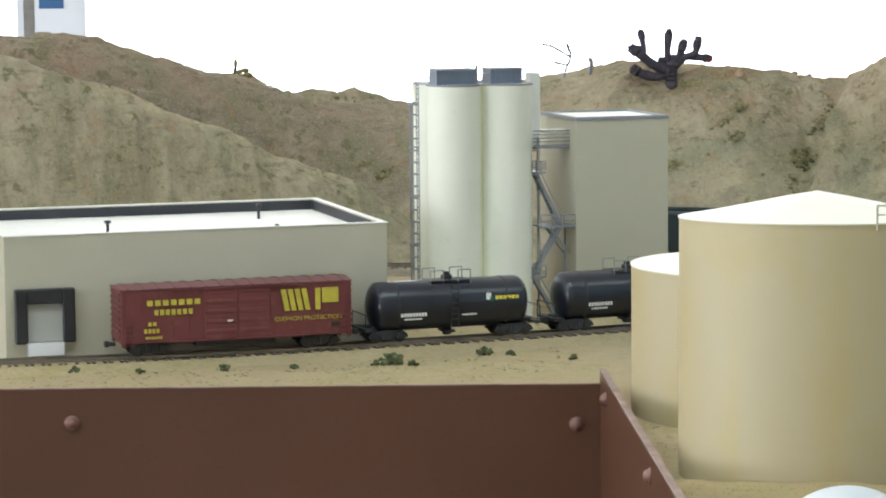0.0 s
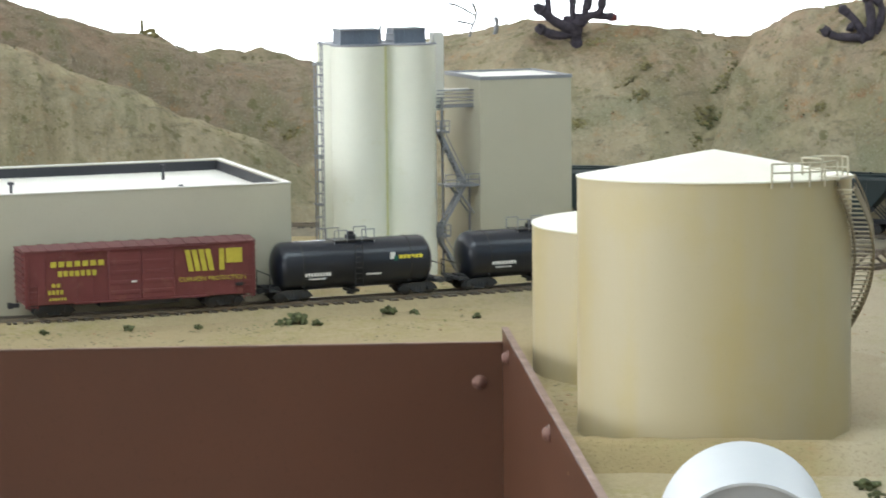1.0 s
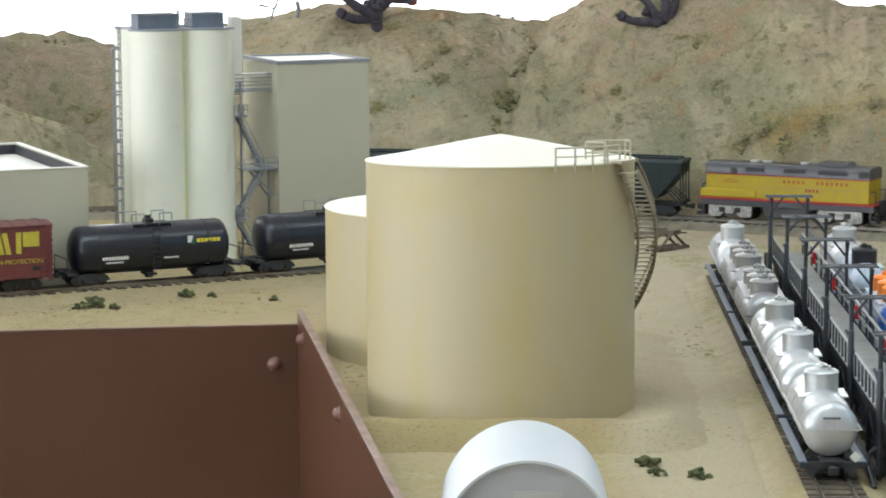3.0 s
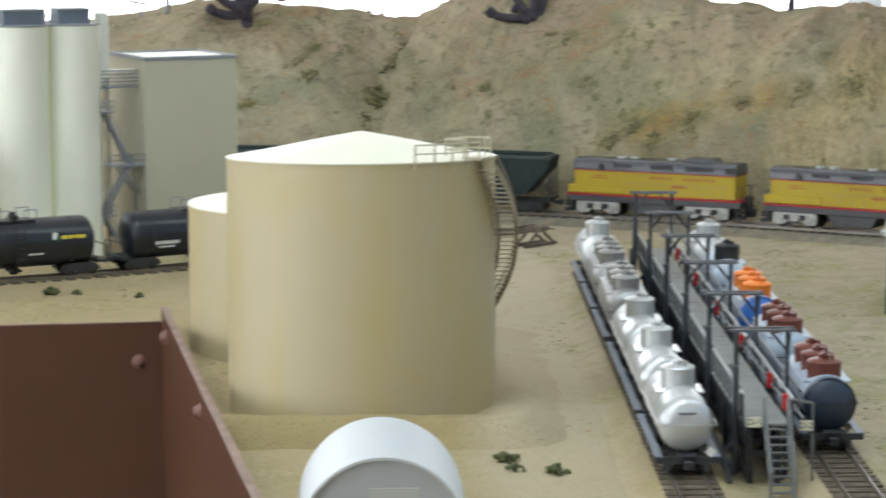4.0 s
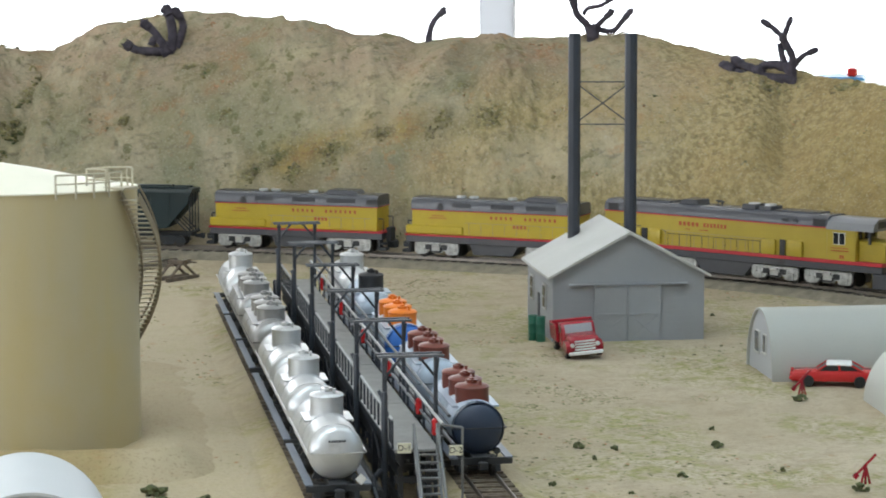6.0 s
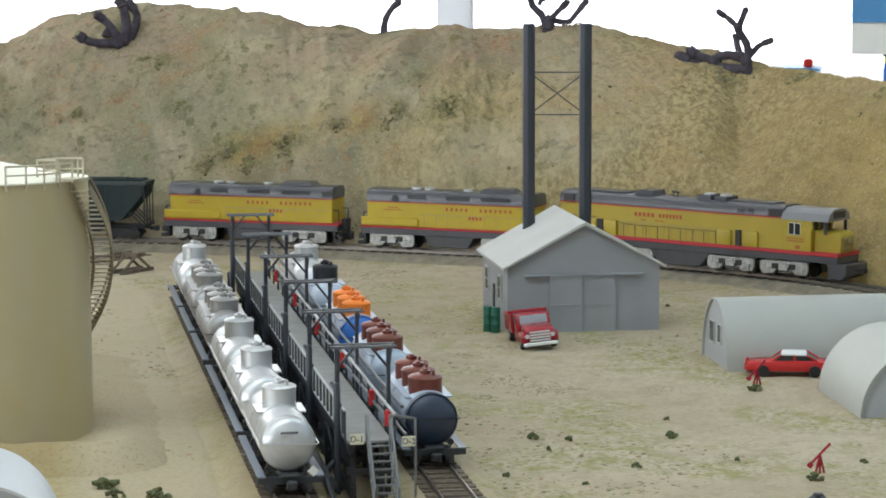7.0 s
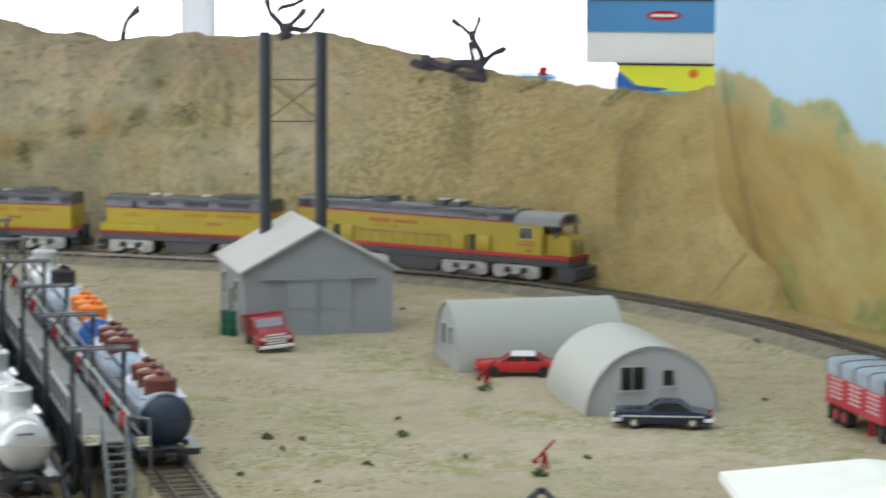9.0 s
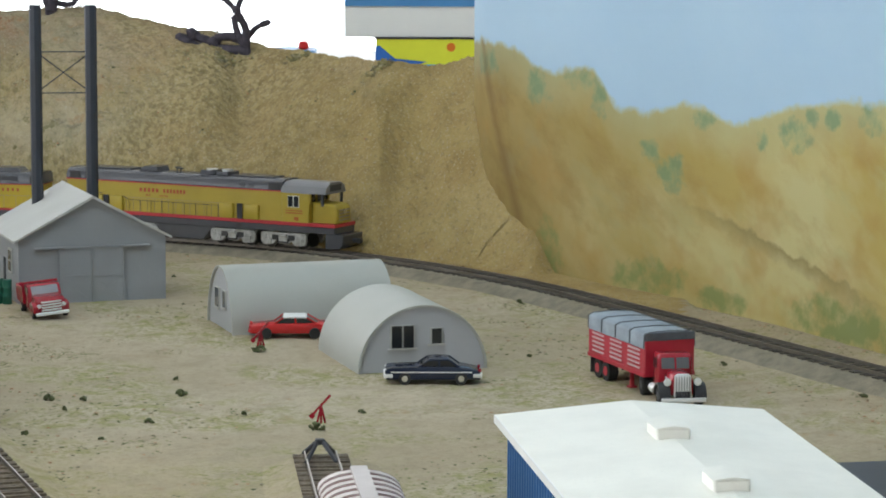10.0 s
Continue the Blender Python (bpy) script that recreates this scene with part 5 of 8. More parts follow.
def loco_truck(parent, x, L=0.043, axles=2):
    s, h = Shape(), L / 2
    for y in (-1, 1):
        a, b = sorted((y * 0.0125, y * 0.0150))
        s.prism([(-h, 0.0062), (-h, 0.0118), (-h + 0.0015, 0.0132), (h - 0.0015, 0.0132), (h, 0.0118), (h, 0.0062), (h * 0.92, 0.0034), (h * 0.46, 0.0034),
                 (h * 0.34, 0.0066), (h * 0.20, 0.0040), (-h * 0.20, 0.0040), (-h * 0.34, 0.0066), (-h * 0.46, 0.0034), (-h * 0.92, 0.0034)], a, b, "y")
        for k in (-0.68, 0.68) if axles == 2 else (-0.72, 0, 0.72):
            a2, b2 = sorted((y * 0.0150, y * 0.0166))
            s.box(k * h - 0.0035, k * h + 0.0035, a2, b2, 0.0032, 0.0085)
            s.cyl((k * h, a2, 0.0056), (k * h, b2 + 0.0008 * (y > 0) - 0.0, 0.0056), 0.0026, 10)
        a3, b3 = sorted((y * 0.0150, y * 0.0160))
        s.box(-0.004, 0.004, a3, b3, 0.0045, 0.0098)
        s.box(-h * 0.9, -h * 0.75, a3, b3, 0.0085, 0.012).box(h * 0.75, h * 0.9, a3, b3, 0.0085, 0.012)
    t = part("truck", s, "truck_silver", parent, "silver locomotive truck", bevel=0.0003, m=Matrix.Translation((x, 0, 0)))
    for y in (-1, 1):
        cyl = Shape().tube([(-0.005, y * 0.0163, 0.0085), (-0.005, y * 0.0163, 0.0055), (0.005, y * 0.0163, 0.0055), (0.005, y * 0.0163, 0.0085)], 0.0007, 6)
        part("brake_hanger", cyl, "black", t)
        # black patches on the solid frame imitate the dark of its openings
        for k in (-0.36, 0.36):
            part("frame_gap_shade", Shape().box(k * h - 0.0031, k * h + 0.0031, *sorted((y * 0.0148, y * 0.0154)), 0.0070, 0.0112), "black", t, "black patch as shade of an opening in the truck frame")
        part("brake_cylinder", Shape().cyl((-0.0035, y * 0.0162, 0.0108), (0.0035, y * 0.0162, 0.0108), 0.0013, 10), "truck_silver", t)
    for k in ((-0.68, 0.68) if axles == 2 else (-0.72, 0, 0.72)):
        w = Shape()
        for y in (-0.0078, 0.0078):
            w.cyl((k * h, y - 0.0014, 0.0058), (k * h, y + 0.0014, 0.0058), 0.0058, 18)
        part("wheelset", w, "wheel", t)


def hood_profile(w, z0, z1, r=0.006):
    return [(-w, z0), (w, z0), (w, z1 - r), (w - r * 0.3, z1 - r * 0.4), (w - r, z1 - 0.0003), (0, z1), (-w + r, z1 - 0.0003), (-w + r * 0.3, z1 - r * 0.4), (-w, z1 - r)]


def lead_loco(m):
    root = thing("diesel_locomotive", m, "long yellow and grey diesel locomotive with a red stripe", "locomotive")
    L, W = 0.278, 0.0155
    o = -L / 2
    X = lambda v: v + o
    part("hood", Shape().box(X(0.008), X(0.236), -W, W, 0.0215, 0.0462), "loco_ochre", root, bevel=0.0006)
    part("hood_roof", Shape().prism(hood_profile(W + 0.0002, 0.0466, 0.0555, 0.006), X(0.0075), X(0.226), "x"), "loco_grey", root, "grey rounded roof")
    part("roof_stripe", Shape().box(X(0.0076), X(0.25), -W - 0.0004, W + 0.0004, 0.0458, 0.0467), "loco_red", root)
    # cab and nose
    part("cab", Shape().box(X(0.226), X(0.2525), -W - 0.0008, W + 0.0008, 0.0215, 0.0405).box(X(0.226), X(0.2525), -W - 0.0008, -W + 0.0002, 0.040, 0.0466)
         .box(X(0.226), X(0.2525), W - 0.0002, W + 0.0008, 0.040, 0.0466), "loco_ochre", root, bevel=0.0005)
    part("cab_roof", Shape().prism(hood_profile(W + 0.0016, 0.0455, 0.0545, 0.0085), X(0.2255), X(0.2685), "x"), "cab_roof", root, "pale grey rounded cab roof")
    part("nose", Shape().prism([(X(0.2525), 0.0215), (X(0.2765), 0.0215), (X(0.2765), 0.034), (X(0.2735), 0.0372), (X(0.2525), 0.0385)], -0.0115, 0.0115, "y"), "loco_ochre", root, bevel=0.001)
    for y in (-0.0148, -0.005, 0.005, 0.0148):
        part("windscreen_post", Shape().box(X(0.2515), X(0.2535), y - 0.0012, y + 0.0012, 0.0385, 0.0478), "loco_ochre", root)
    part("windscreen", Shape().box(X(0.2518), X(0.2526), -0.0145, 0.0145, 0.0385, 0.0475), "glass_dark", root)
    for y in (-0.0155, 0.0155):
        part("cab_end_post", Shape().box(X(0.264), X(0.266), y - 0.001, y + 0.001, 0.036, 0.047), "charcoal", root)
    for y in (-1, 1):
        a, b = sorted((y * (W + 0.0007), y * (W + 0.0013)))
        for k in range(2):
            part("side_window", Shape().box(X(0.2325 + 0.0055 * k), X(0.237 + 0.0055 * k), a, b, 0.0345, 0.0430), "glass_dark", root)
        part("window_frame", Shape().box(X(0.2321), X(0.2429), a, (a + b) / 2 if y > 0 else b, 0.0341, 0.0434) if y > 0 else Shape().box(X(0.2321), X(0.2429), (a + b) / 2, b, 0.0341, 0.0434), "white_print", root)
    part("number_board", Shape().box(X(0.262), X(0.2688), -0.009, 0.009, 0.0475, 0.0525), "charcoal", root)
    nl = Shape()
    for k in range(4):
        nl.box(X(0.2764), X(0.2772), -0.008, 0.008, 0.0245 + 0.0026 * k, 0.0256 + 0.0026 * k)
    part("nose_slats", nl, "stair_tan", root, "brownish printed lines on the nose")
    part("headlight", Shape().cyl((X(0.276), 0, 0.0315), (X(0.2778), 0, 0.0315), 0.0022, 14), "chrome", root)
    # walkway, stripe, sill, tanks, pilot
    part("stripe", Shape().box(X(0.0), X(0.2775), -0.0172, 0.0172, 0.0196, 0.0222), "loco_red", root, "red sill stripe")
    part("sill", Shape().box(X(0.0005), X(0.277), -0.0168, 0.0168, 0.0142, 0.0196), "loco_grey", root, bevel=0.0004)
    part("fuel_tank", Shape().prism([(X(0.098), 0.0145), (X(0.108), 0.003), (X(0.148), 0.003), (X(0.158), 0.0145)], -0.0155, 0.0155, "y"), "loco_grey", root, bevel=0.0005)
    part("pilot", Shape().prism([(X(0.268), 0.0025), (X(0.281), 0.0025), (X(0.285), 0.0065), (X(0.285), 0.0142), (X(0.268), 0.0142)], -0.0165, 0.0165, "y"), "loco_grey", root, bevel=0.0006)
    part("rear_pilot", Shape().box(X(-0.004), X(0.006), -0.0165, 0.0165, 0.004, 0.0142), "underframe", root)
    coupler(root, X(0.285), 1)
    coupler(root, X(-0.004), -1)
    # roof gear
    part("exhaust_stack", Shape().prism([(X(0.078), 0.055), (X(0.083), 0.0592), (X(0.097), 0.0592), (X(0.0985), 0.055)], -0.009, 0.009, "y"), "loco_grey", root, bevel=0.0004)
    for x0, x1, z1 in ((0.141, 0.154, 0.0588), (0.157, 0.169, 0.0582)):
        part("fan_housing", Shape().box(X(x0), X(x1), -0.009, 0.009, 0.055, z1), "loco_grey", root, bevel=0.0005)
    for x in (0.1475, 0.163):
        part("roof_fan", Shape().cyl((X(x), 0, 0.058), (X(x), 0, 0.0595), 0.0048, 18), "silver", root)
    for x0, x1, z1 in ((0.026, 0.07, 0.0566), (0.172, 0.214, 0.0564)):
        part("roof_hatch", Shape().box(X(x0), X(x1), -0.0085, 0.0085, 0.0552, z1), "loco_grey", root, bevel=0.0004)
    part("horn", Shape().tube([(X(0.114), -0.003, 0.055), (X(0.114), -0.003, 0.0585), (X(0.120), -0.003, 0.0585)], 0.0007, 6).tube([(X(0.114), 0.003, 0.055), (X(0.114), 0.003, 0.0585), (X(0.108), 0.003, 0.0585)], 0.0007, 6), "black", root)
    for y in (-1, 1):
        e = W + 0.0003
        a, b = sorted((y * e, y * (e + 0.0005)))
        for x0, x1 in ((0.012, 0.0225), (0.213, 0.2245)):
            part("radiator_grille", Shape().box(X(x0), X(x1), a, b, 0.0472, 0.0525), "black", root)
        for x0, x1 in ((0.0275, 0.0335), (0.0365, 0.0415), (0.184, 0.190), (0.194, 0.199)):
            part("louvre", Shape().box(X(x0), X(x1), a, b, 0.0485, 0.0515), "charcoal", root)
        a, b = sorted((y * (W - 0.0002), y * 0.0181))
        for x0, x1, z1 in ((0.001, 0.022, 0.0265), (0.034, 0.0465, 0.0345), (0.0535, 0.067, 0.0345), (0.165, 0.179, 0.0345), (0.190, 0.204, 0.0345)):
            part("side_box", Shape().box(X(x0), X(x1), a, b, 0.0220, z1), "loco_ochre", root, bevel=0.0016, seg=2)
        part("battery_vent", Shape().box(X(0.005), X(0.0135), *sorted((y * 0.0171, y * 0.0175)), 0.0235, 0.0258), "black", root)
        hr = Shape()
        for k in range(9):
            x = X(0.0735 + 0.0113 * k)
            hr.cyl((x, y * 0.0168, 0.022), (x, y * 0.0168, 0.0318), 0.00022, 5)
        hr.tube([(X(0.067), y * 0.0168, 0.0345), (X(0.0735), y * 0.0168, 0.0318), (X(0.1639), y * 0.0168, 0.0318), (X(0.168), y * 0.0168, 0.0345)], 0.00022, 5)
        hr.tube([(X(0.002), y * 0.0168, 0.0265), (X(0.002), y * 0.0168, 0.036), (X(0.046), y * 0.0168, 0.036)], 0.00032, 5)
        for k in range(3):
            hr.cyl((X(0.012 + 0.011 * k), y * 0.0168, 0.022), (X(0.012 + 0.011 * k), y * 0.0168, 0.036), 0.00032, 5)
        part("handrail", hr, "charcoal", root)
        dl = Shape()
        for k in range(14):
            x = X(0.07 + 0.0072 * k)
            dl.box(x - 0.00012, x + 0.00012, *sorted((y * W, y * (W + 0.0002))), 0.0225, 0.0335)
        dl.box(X(0.068), X(0.166), *sorted((y * W, y * (W + 0.0002))), 0.0335, 0.0338)
        part("door_seams", dl, "stair_tan", root)
        # step wells as flat black strips: the recess's shade is put into the colour
        for x in (0.0485, 0.184):
            part("step_well_shade", Shape().box(X(x - 0.0015), X(x + 0.0035), *sorted((y * 0.0155, y * 0.0169)), 0.0145, 0.0345), "black", root)
    bars(X(0.083), X(0.104), -W - 0.0003, 0.0405, 0.0032, 5, root, "red_print", gap=0.42)
    bars(X(0.1075), X(0.131), -W - 0.0003, 0.0405, 0.0032, 7, root, "red_print", gap=0.42)
    bars(X(0.09), X(0.095), -W - 0.0003, 0.0363, 0.0008, 4, root, "red_print", "small_print")
    bars(X(0.104), X(0.113), -W - 0.0003, 0.0363, 0.0008, 6, root, "red_print", "small_print")
    bars(X(0.230), X(0.2465), -W - 0.0010, 0.0315, 0.0008, 9, root, "red_print", "small_print")
    bars(X(0.230), X(0.2465), -W - 0.0010, 0.0295, 0.0010, 8, root, "red_print", "small_print")
    bars(X(0.238), X(0.2425), -W - 0.0010, 0.0250, 0.0026, 2, root, "red_print", "road_number")
    for x in (0.031, 0.079, 0.177, 0.227):
        loco_truck(root, X(x), 0.044)
    return root


def booster(m, label):
    root = thing("booster_locomotive", m, label, "locomotive", "booster units")
    L, W = 0.172, 0.0150
    X = lambda v: v - L / 2
    part("hood", Shape().box(X(0.006), X(0.166), -W, W, 0.0195, 0.0395), "loco_yellow", root, bevel=0.0006)
    part("hood_roof", Shape().prism(hood_profile(W + 0.0002, 0.0397, 0.0495, 0.004), X(0.0055), X(0.1665), "x"), "loco_grey", root, "grey roof")
    part("roof_stripe", Shape().box(X(0.0056), X(0.1664), -W - 0.0004, W + 0.0004, 0.0391, 0.0398), "loco_red", root)
    part("stripe", Shape().box(X(0.0), X(0.172), -0.0170, 0.0170, 0.0182, 0.0196), "loco_red", root)
    part("sill", Shape().box(X(0.0005), X(0.1715), -0.0166, 0.0166, 0.0130, 0.0182), "loco_grey", root, bevel=0.0004)
    part("fuel_tank", Shape().prism([(X(0.062), 0.0132), (X(0.066), 0.004), (X(0.104), 0.004), (X(0.11), 0.0132)], -0.015, 0.015, "y"), "loco_grey", root, bevel=0.0005)
    part("fan_housing", Shape().prism([(X(0.112), 0.049), (X(0.116), 0.0525), (X(0.142), 0.0525), (X(0.146), 0.049)], -0.009, 0.009, "y"), "loco_grey", root, bevel=0.0004)
    for x in (0.048, 0.0605, 0.098):
        part("roof_fan", Shape().cyl((X(x), 0, 0.049), (X(x), 0, 0.0508), 0.0042, 18), "silver", root)
    for y in (-1, 1):
        e = W + 0.0003
        a, b = sorted((y * e, y * (e + 0.0005)))
        for x0, x1 in ((0.046, 0.064), (0.083, 0.105), (0.117, 0.145)):
            part("grille", Shape().box(X(x0), X(x1), a, b, 0.0425, 0.0462), "charcoal", root)
        part("end_grille", Shape().box(X(0.156), X(0.166), a, b, 0.0415, 0.0462), "black", root)
        part("porthole", Shape().cyl((X(0.034), a, 0.0425), (X(0.034), b, 0.0425), 0.0031, 18), "black", root)
        a, b = sorted((y * (W - 0.0002), y * 0.0172))
        part("side_box", Shape().box(X(0.0005), X(0.057), a, b, 0.0196, 0.0272), "loco_yellow", root, bevel=0.0012)
        dl = Shape()
        for k in range(9):
            x = X(0.062 + 0.0115 * k)
            dl.box(x - 0.00014, x + 0.00014, *sorted((y * W, y * (W + 0.0002))), 0.0205, 0.0300)
        dl.box(X(0.058), X(0.160), *sorted((y * W, y * (W + 0.0002))), 0.0300, 0.0303)
        part("door_seams", dl, "stair_tan", root)
    bars(X(0.0815), X(0.105), -W - 0.0003, 0.0352, 0.0026, 5, root, "red_print", gap=0.6)
    bars(X(0.114), X(0.147), -W - 0.0003, 0.0352, 0.0026, 7, root, "red_print", gap=0.6)
    bars(X(0.104), X(0.118), -W - 0.0003, 0.0285, 0.0026, 4, root, "red_print", "road_number", 0.4)
    bars(X(0.026), X(0.037), -W - 0.0003, 0.0352, 0.0008, 6, root, "red_print", "small_print")
    bars(X(0.023), X(0.040), -W - 0.0003, 0.0332, 0.0008, 9, root, "red_print", "small_print")
    for sx in (-1, 1):
        for y in (-0.012, 0.012):
            ends = Shape().tube([(sx * (L / 2 - 0.001), y, 0.013), (sx * (L / 2 - 0.001), y, 0.030), (sx * (L / 2 - 0.006), y, 0.030)], 0.0005, 6)
            part("end_rail", ends, "charcoal", root)
            part("end_steps", Shape().box(*sorted((sx * (L / 2 - 0.004), sx * (L / 2 + 0.003))), y - 0.0042, y + 0.0042, 0.0040, 0.0065).box(*sorted((sx * (L / 2 - 0.002), sx * (L / 2 + 0.002))), y - 0.0042, y + 0.0042, 0.0085, 0.0105)
                 .box(*sorted((sx * (L / 2 - 0.005), sx * (L / 2 - 0.003))), y - 0.0042, y + 0.0042, 0.0040, 0.0140), "underframe", root, "dark steel end steps")
        part("diaphragm", Shape().box(*sorted((sx * (L / 2 - 0.001), sx * (L / 2 + 0.004))), -0.0055, 0.0055, 0.0105, 0.0225), "underframe", root, "dark gangway plate between units", bevel=0.0006)
        coupler(root, sx * L / 2, sx)
    for x in (0.030, 0.138):
        loco_truck(root, X(x), 0.043, 2)
    return root


def hopper(m):
    root = thing("hopper_car", m, "dark green covered hopper car behind the locomotives", "freight car", "covered hoppers")
    h, W = 0.088, 0.0165
    part("body", Shape().prism([(-h + 0.002, 0.047), (-h + 0.002, 0.038), (-h + 0.022, 0.0165), (h - 0.022, 0.0165), (h - 0.002, 0.038), (h - 0.002, 0.047)], -W, W, "y"), "hopper_green", root, bevel=0.0006)
    part("roof", Shape().prism([(-W - 0.0006, 0.047), (W + 0.0006, 0.047), (W - 0.003, 0.0495), (-W + 0.003, 0.0495)], -h - 0.001, h + 0.001, "x"), "hopper_green", root)
    part("roof_walk", Shape().box(-h + 0.004, h - 0.004, -0.010, -0.006, 0.0497, 0.0512).box(-h + 0.004, h - 0.004, 0.006, 0.010, 0.0497, 0.0512).box(-h + 0.02, h - 0.02, -0.004, 0.004, 0.0495, 0.0522), "hopper_green", root, bevel=0.0003)
    for y in (-1, 1):
        a, b = sorted((y * W, y * (W + 0.0007)))
        part("top_chord", Shape().box(-h, h, a, b, 0.0445, 0.047), "hopper_green", root)
        part("side_sill", Shape().box(-h + 0.022, h - 0.022, a, b, 0.0165, 0.0190), "hopper_green", root)
        for k in range(9):
            x = -h + 0.020 + k * (2 * h - 0.040) / 8
            part("side_post", Shape().box(x - 0.0005, x + 0.0005, a, b, 0.019, 0.0445), "hopper_green", root)
    for k in (-0.04, 0.0, 0.04):
        part("outlet", Shape().prism([(k - 0.017, 0.0185), (k + 0.017, 0.0185), (k + 0.006, 0.007), (k - 0.006, 0.007)], -0.013, 0.013, "y"), "underframe", root, bevel=0.0004)
    s = Shape().box(-h, h, -0.004, 0.004, 0.009, 0.0125)
    for sx in (-1, 1):
        s.box(min(sx * h, sx * (h - 0.003)), max(sx * h, sx * (h - 0.003)), -W, W, 0.011, 0.013)
        for y in (-W + 0.001, W - 0.001, -0.005, 0.005):
            s.cyl((sx * (h - 0.0012), y, 0.012), (sx * (h - 0.0012), y, 0.046), 0.0006, 6)
            s.cyl((sx * (h - 0.003), y, 0.013), (sx * (h - 0.018), y, 0.027), 0.0006, 6)
        ladder(s, sx * (h - 0.0005), -W + 0.004, 0.012, 0.046, 0.007, "y", 9)
    part("end_frame", s, "underframe", root)
    for sx in (-1, 1):
        freight_truck(root, sx * 0.066)
        coupler(root, sx * h, sx)
    part("emblem", Shape().cyl((0.012, -W - 0.0004, 0.035), (0.012, -W, 0.035), 0.0052, 22), "white_print", root, "round white emblem")
    part("emblem_centre", Shape().cyl((0.012, -W - 0.0006, 0.035), (0.012, -W - 0.0002, 0.035), 0.0040, 22), "hopper_green", root)
    part("emblem_bar", Shape().box(-0.0075, 0.0075, -0.0003, 0.0003, -0.0012, 0.0012, Matrix.Translation((0.012, -W - 0.0007, 0.035)) @ pose(0, 0, 0, 0, -24, 0)), "white_print", root)
    bars(-0.0035, 0.0015, -W - 0.0002, 0.0245, 0.0022, 2, root, "deck_grey", "small_print")
    return root


# standing train on the siding
boxcar(on_line(FRONT, nearest(FRONT, (0.4195, 1.944)), 0.06))
black_tank_car(on_line(FRONT, nearest(FRONT, (0.5905, 1.949)), 0.05), True)
black_tank_car(on_line(FRONT, nearest(FRONT, (0.7385, 1.962)), 0.05), False)

# the train on the main line
NOSE = nearest(MAIN, (1.455, 1.555))
lead_loco(on_line(MAIN, NOSE - 0.142, 0.095) @ Matrix.Diagonal((1, 1, 1.045, 1)))
SHORT = Matrix.Diagonal((0.965, 1, 1.06, 1))
booster(on_line(MAIN, NOSE - 0.377, 0.055) @ SHORT, "cabless yellow and grey booster unit coupled behind the lead engine")
booster(on_line(MAIN, NOSE - 0.566, 0.055) @ SHORT, "cabless yellow and grey booster unit coupled before the hopper car")
hopper(on_line(MAIN, NOSE - 0.757, 0.065) @ Matrix.Diagonal((1, 1, 1.06, 1)))
hopper(on_line(MAIN, NOSE - 0.951, 0.065) @ Matrix.Diagonal((1, 1, 1.06, 1)))


def row_pose(a, off, flip=True):
    x, y = spur(a, off)
    return pose(x, y, RAIL_Z - 0.003, 0, 0, math.degrees(math.atan2(ROW[1], ROW[0])) + (180 if flip else 0))


SILVER_ROW = [(1.368, 1, "silver", True), (1.492, 1, "silver", False), (1.602, 1, "silver", False), (1.735, 3, "silver_dull", False), (1.857, 3, "silver_dull", False), (1.978, 1, "silver", False)]
for a, n, mt, first in SILVER_ROW:
    lb = "silver single-dome tank car on the spur" if n == 1 else "dull silver three-dome tank car on the spur"
    dome_tank_car(row_pose(a, 0.181), n, mt, mt, lb, diamond=first, group="silver tank cars")
dome_tank_car(row_pose(1.425, 0.263), 3, "sky_silver", "dome_brown", "three-dome tank car with oxide-red domes and a navy end", end_mat="navy_tank", r=0.0136)
dome_tank_car(row_pose(1.567, 0.263), 3, "sky_silver", "dome_brown", "three-dome tank car with dark red domes", r=0.0136)
dome_tank_car(row_pose(1.708, 0.263), 3, "sky_silver", "orange", "three-dome tank car with orange domes and a bright blue end", end_mat="blue", r=0.0136)
dome_tank_car(row_pose(1.850, 0.263), 1, "sky_silver", "black", "pale tank car with a single black dome", r=0.0136)
dome_tank_car(row_pose(1.968, 0.263), 1, "silver", "silver", "silver single-dome tank car at the far end of the platform", r=0.0136)


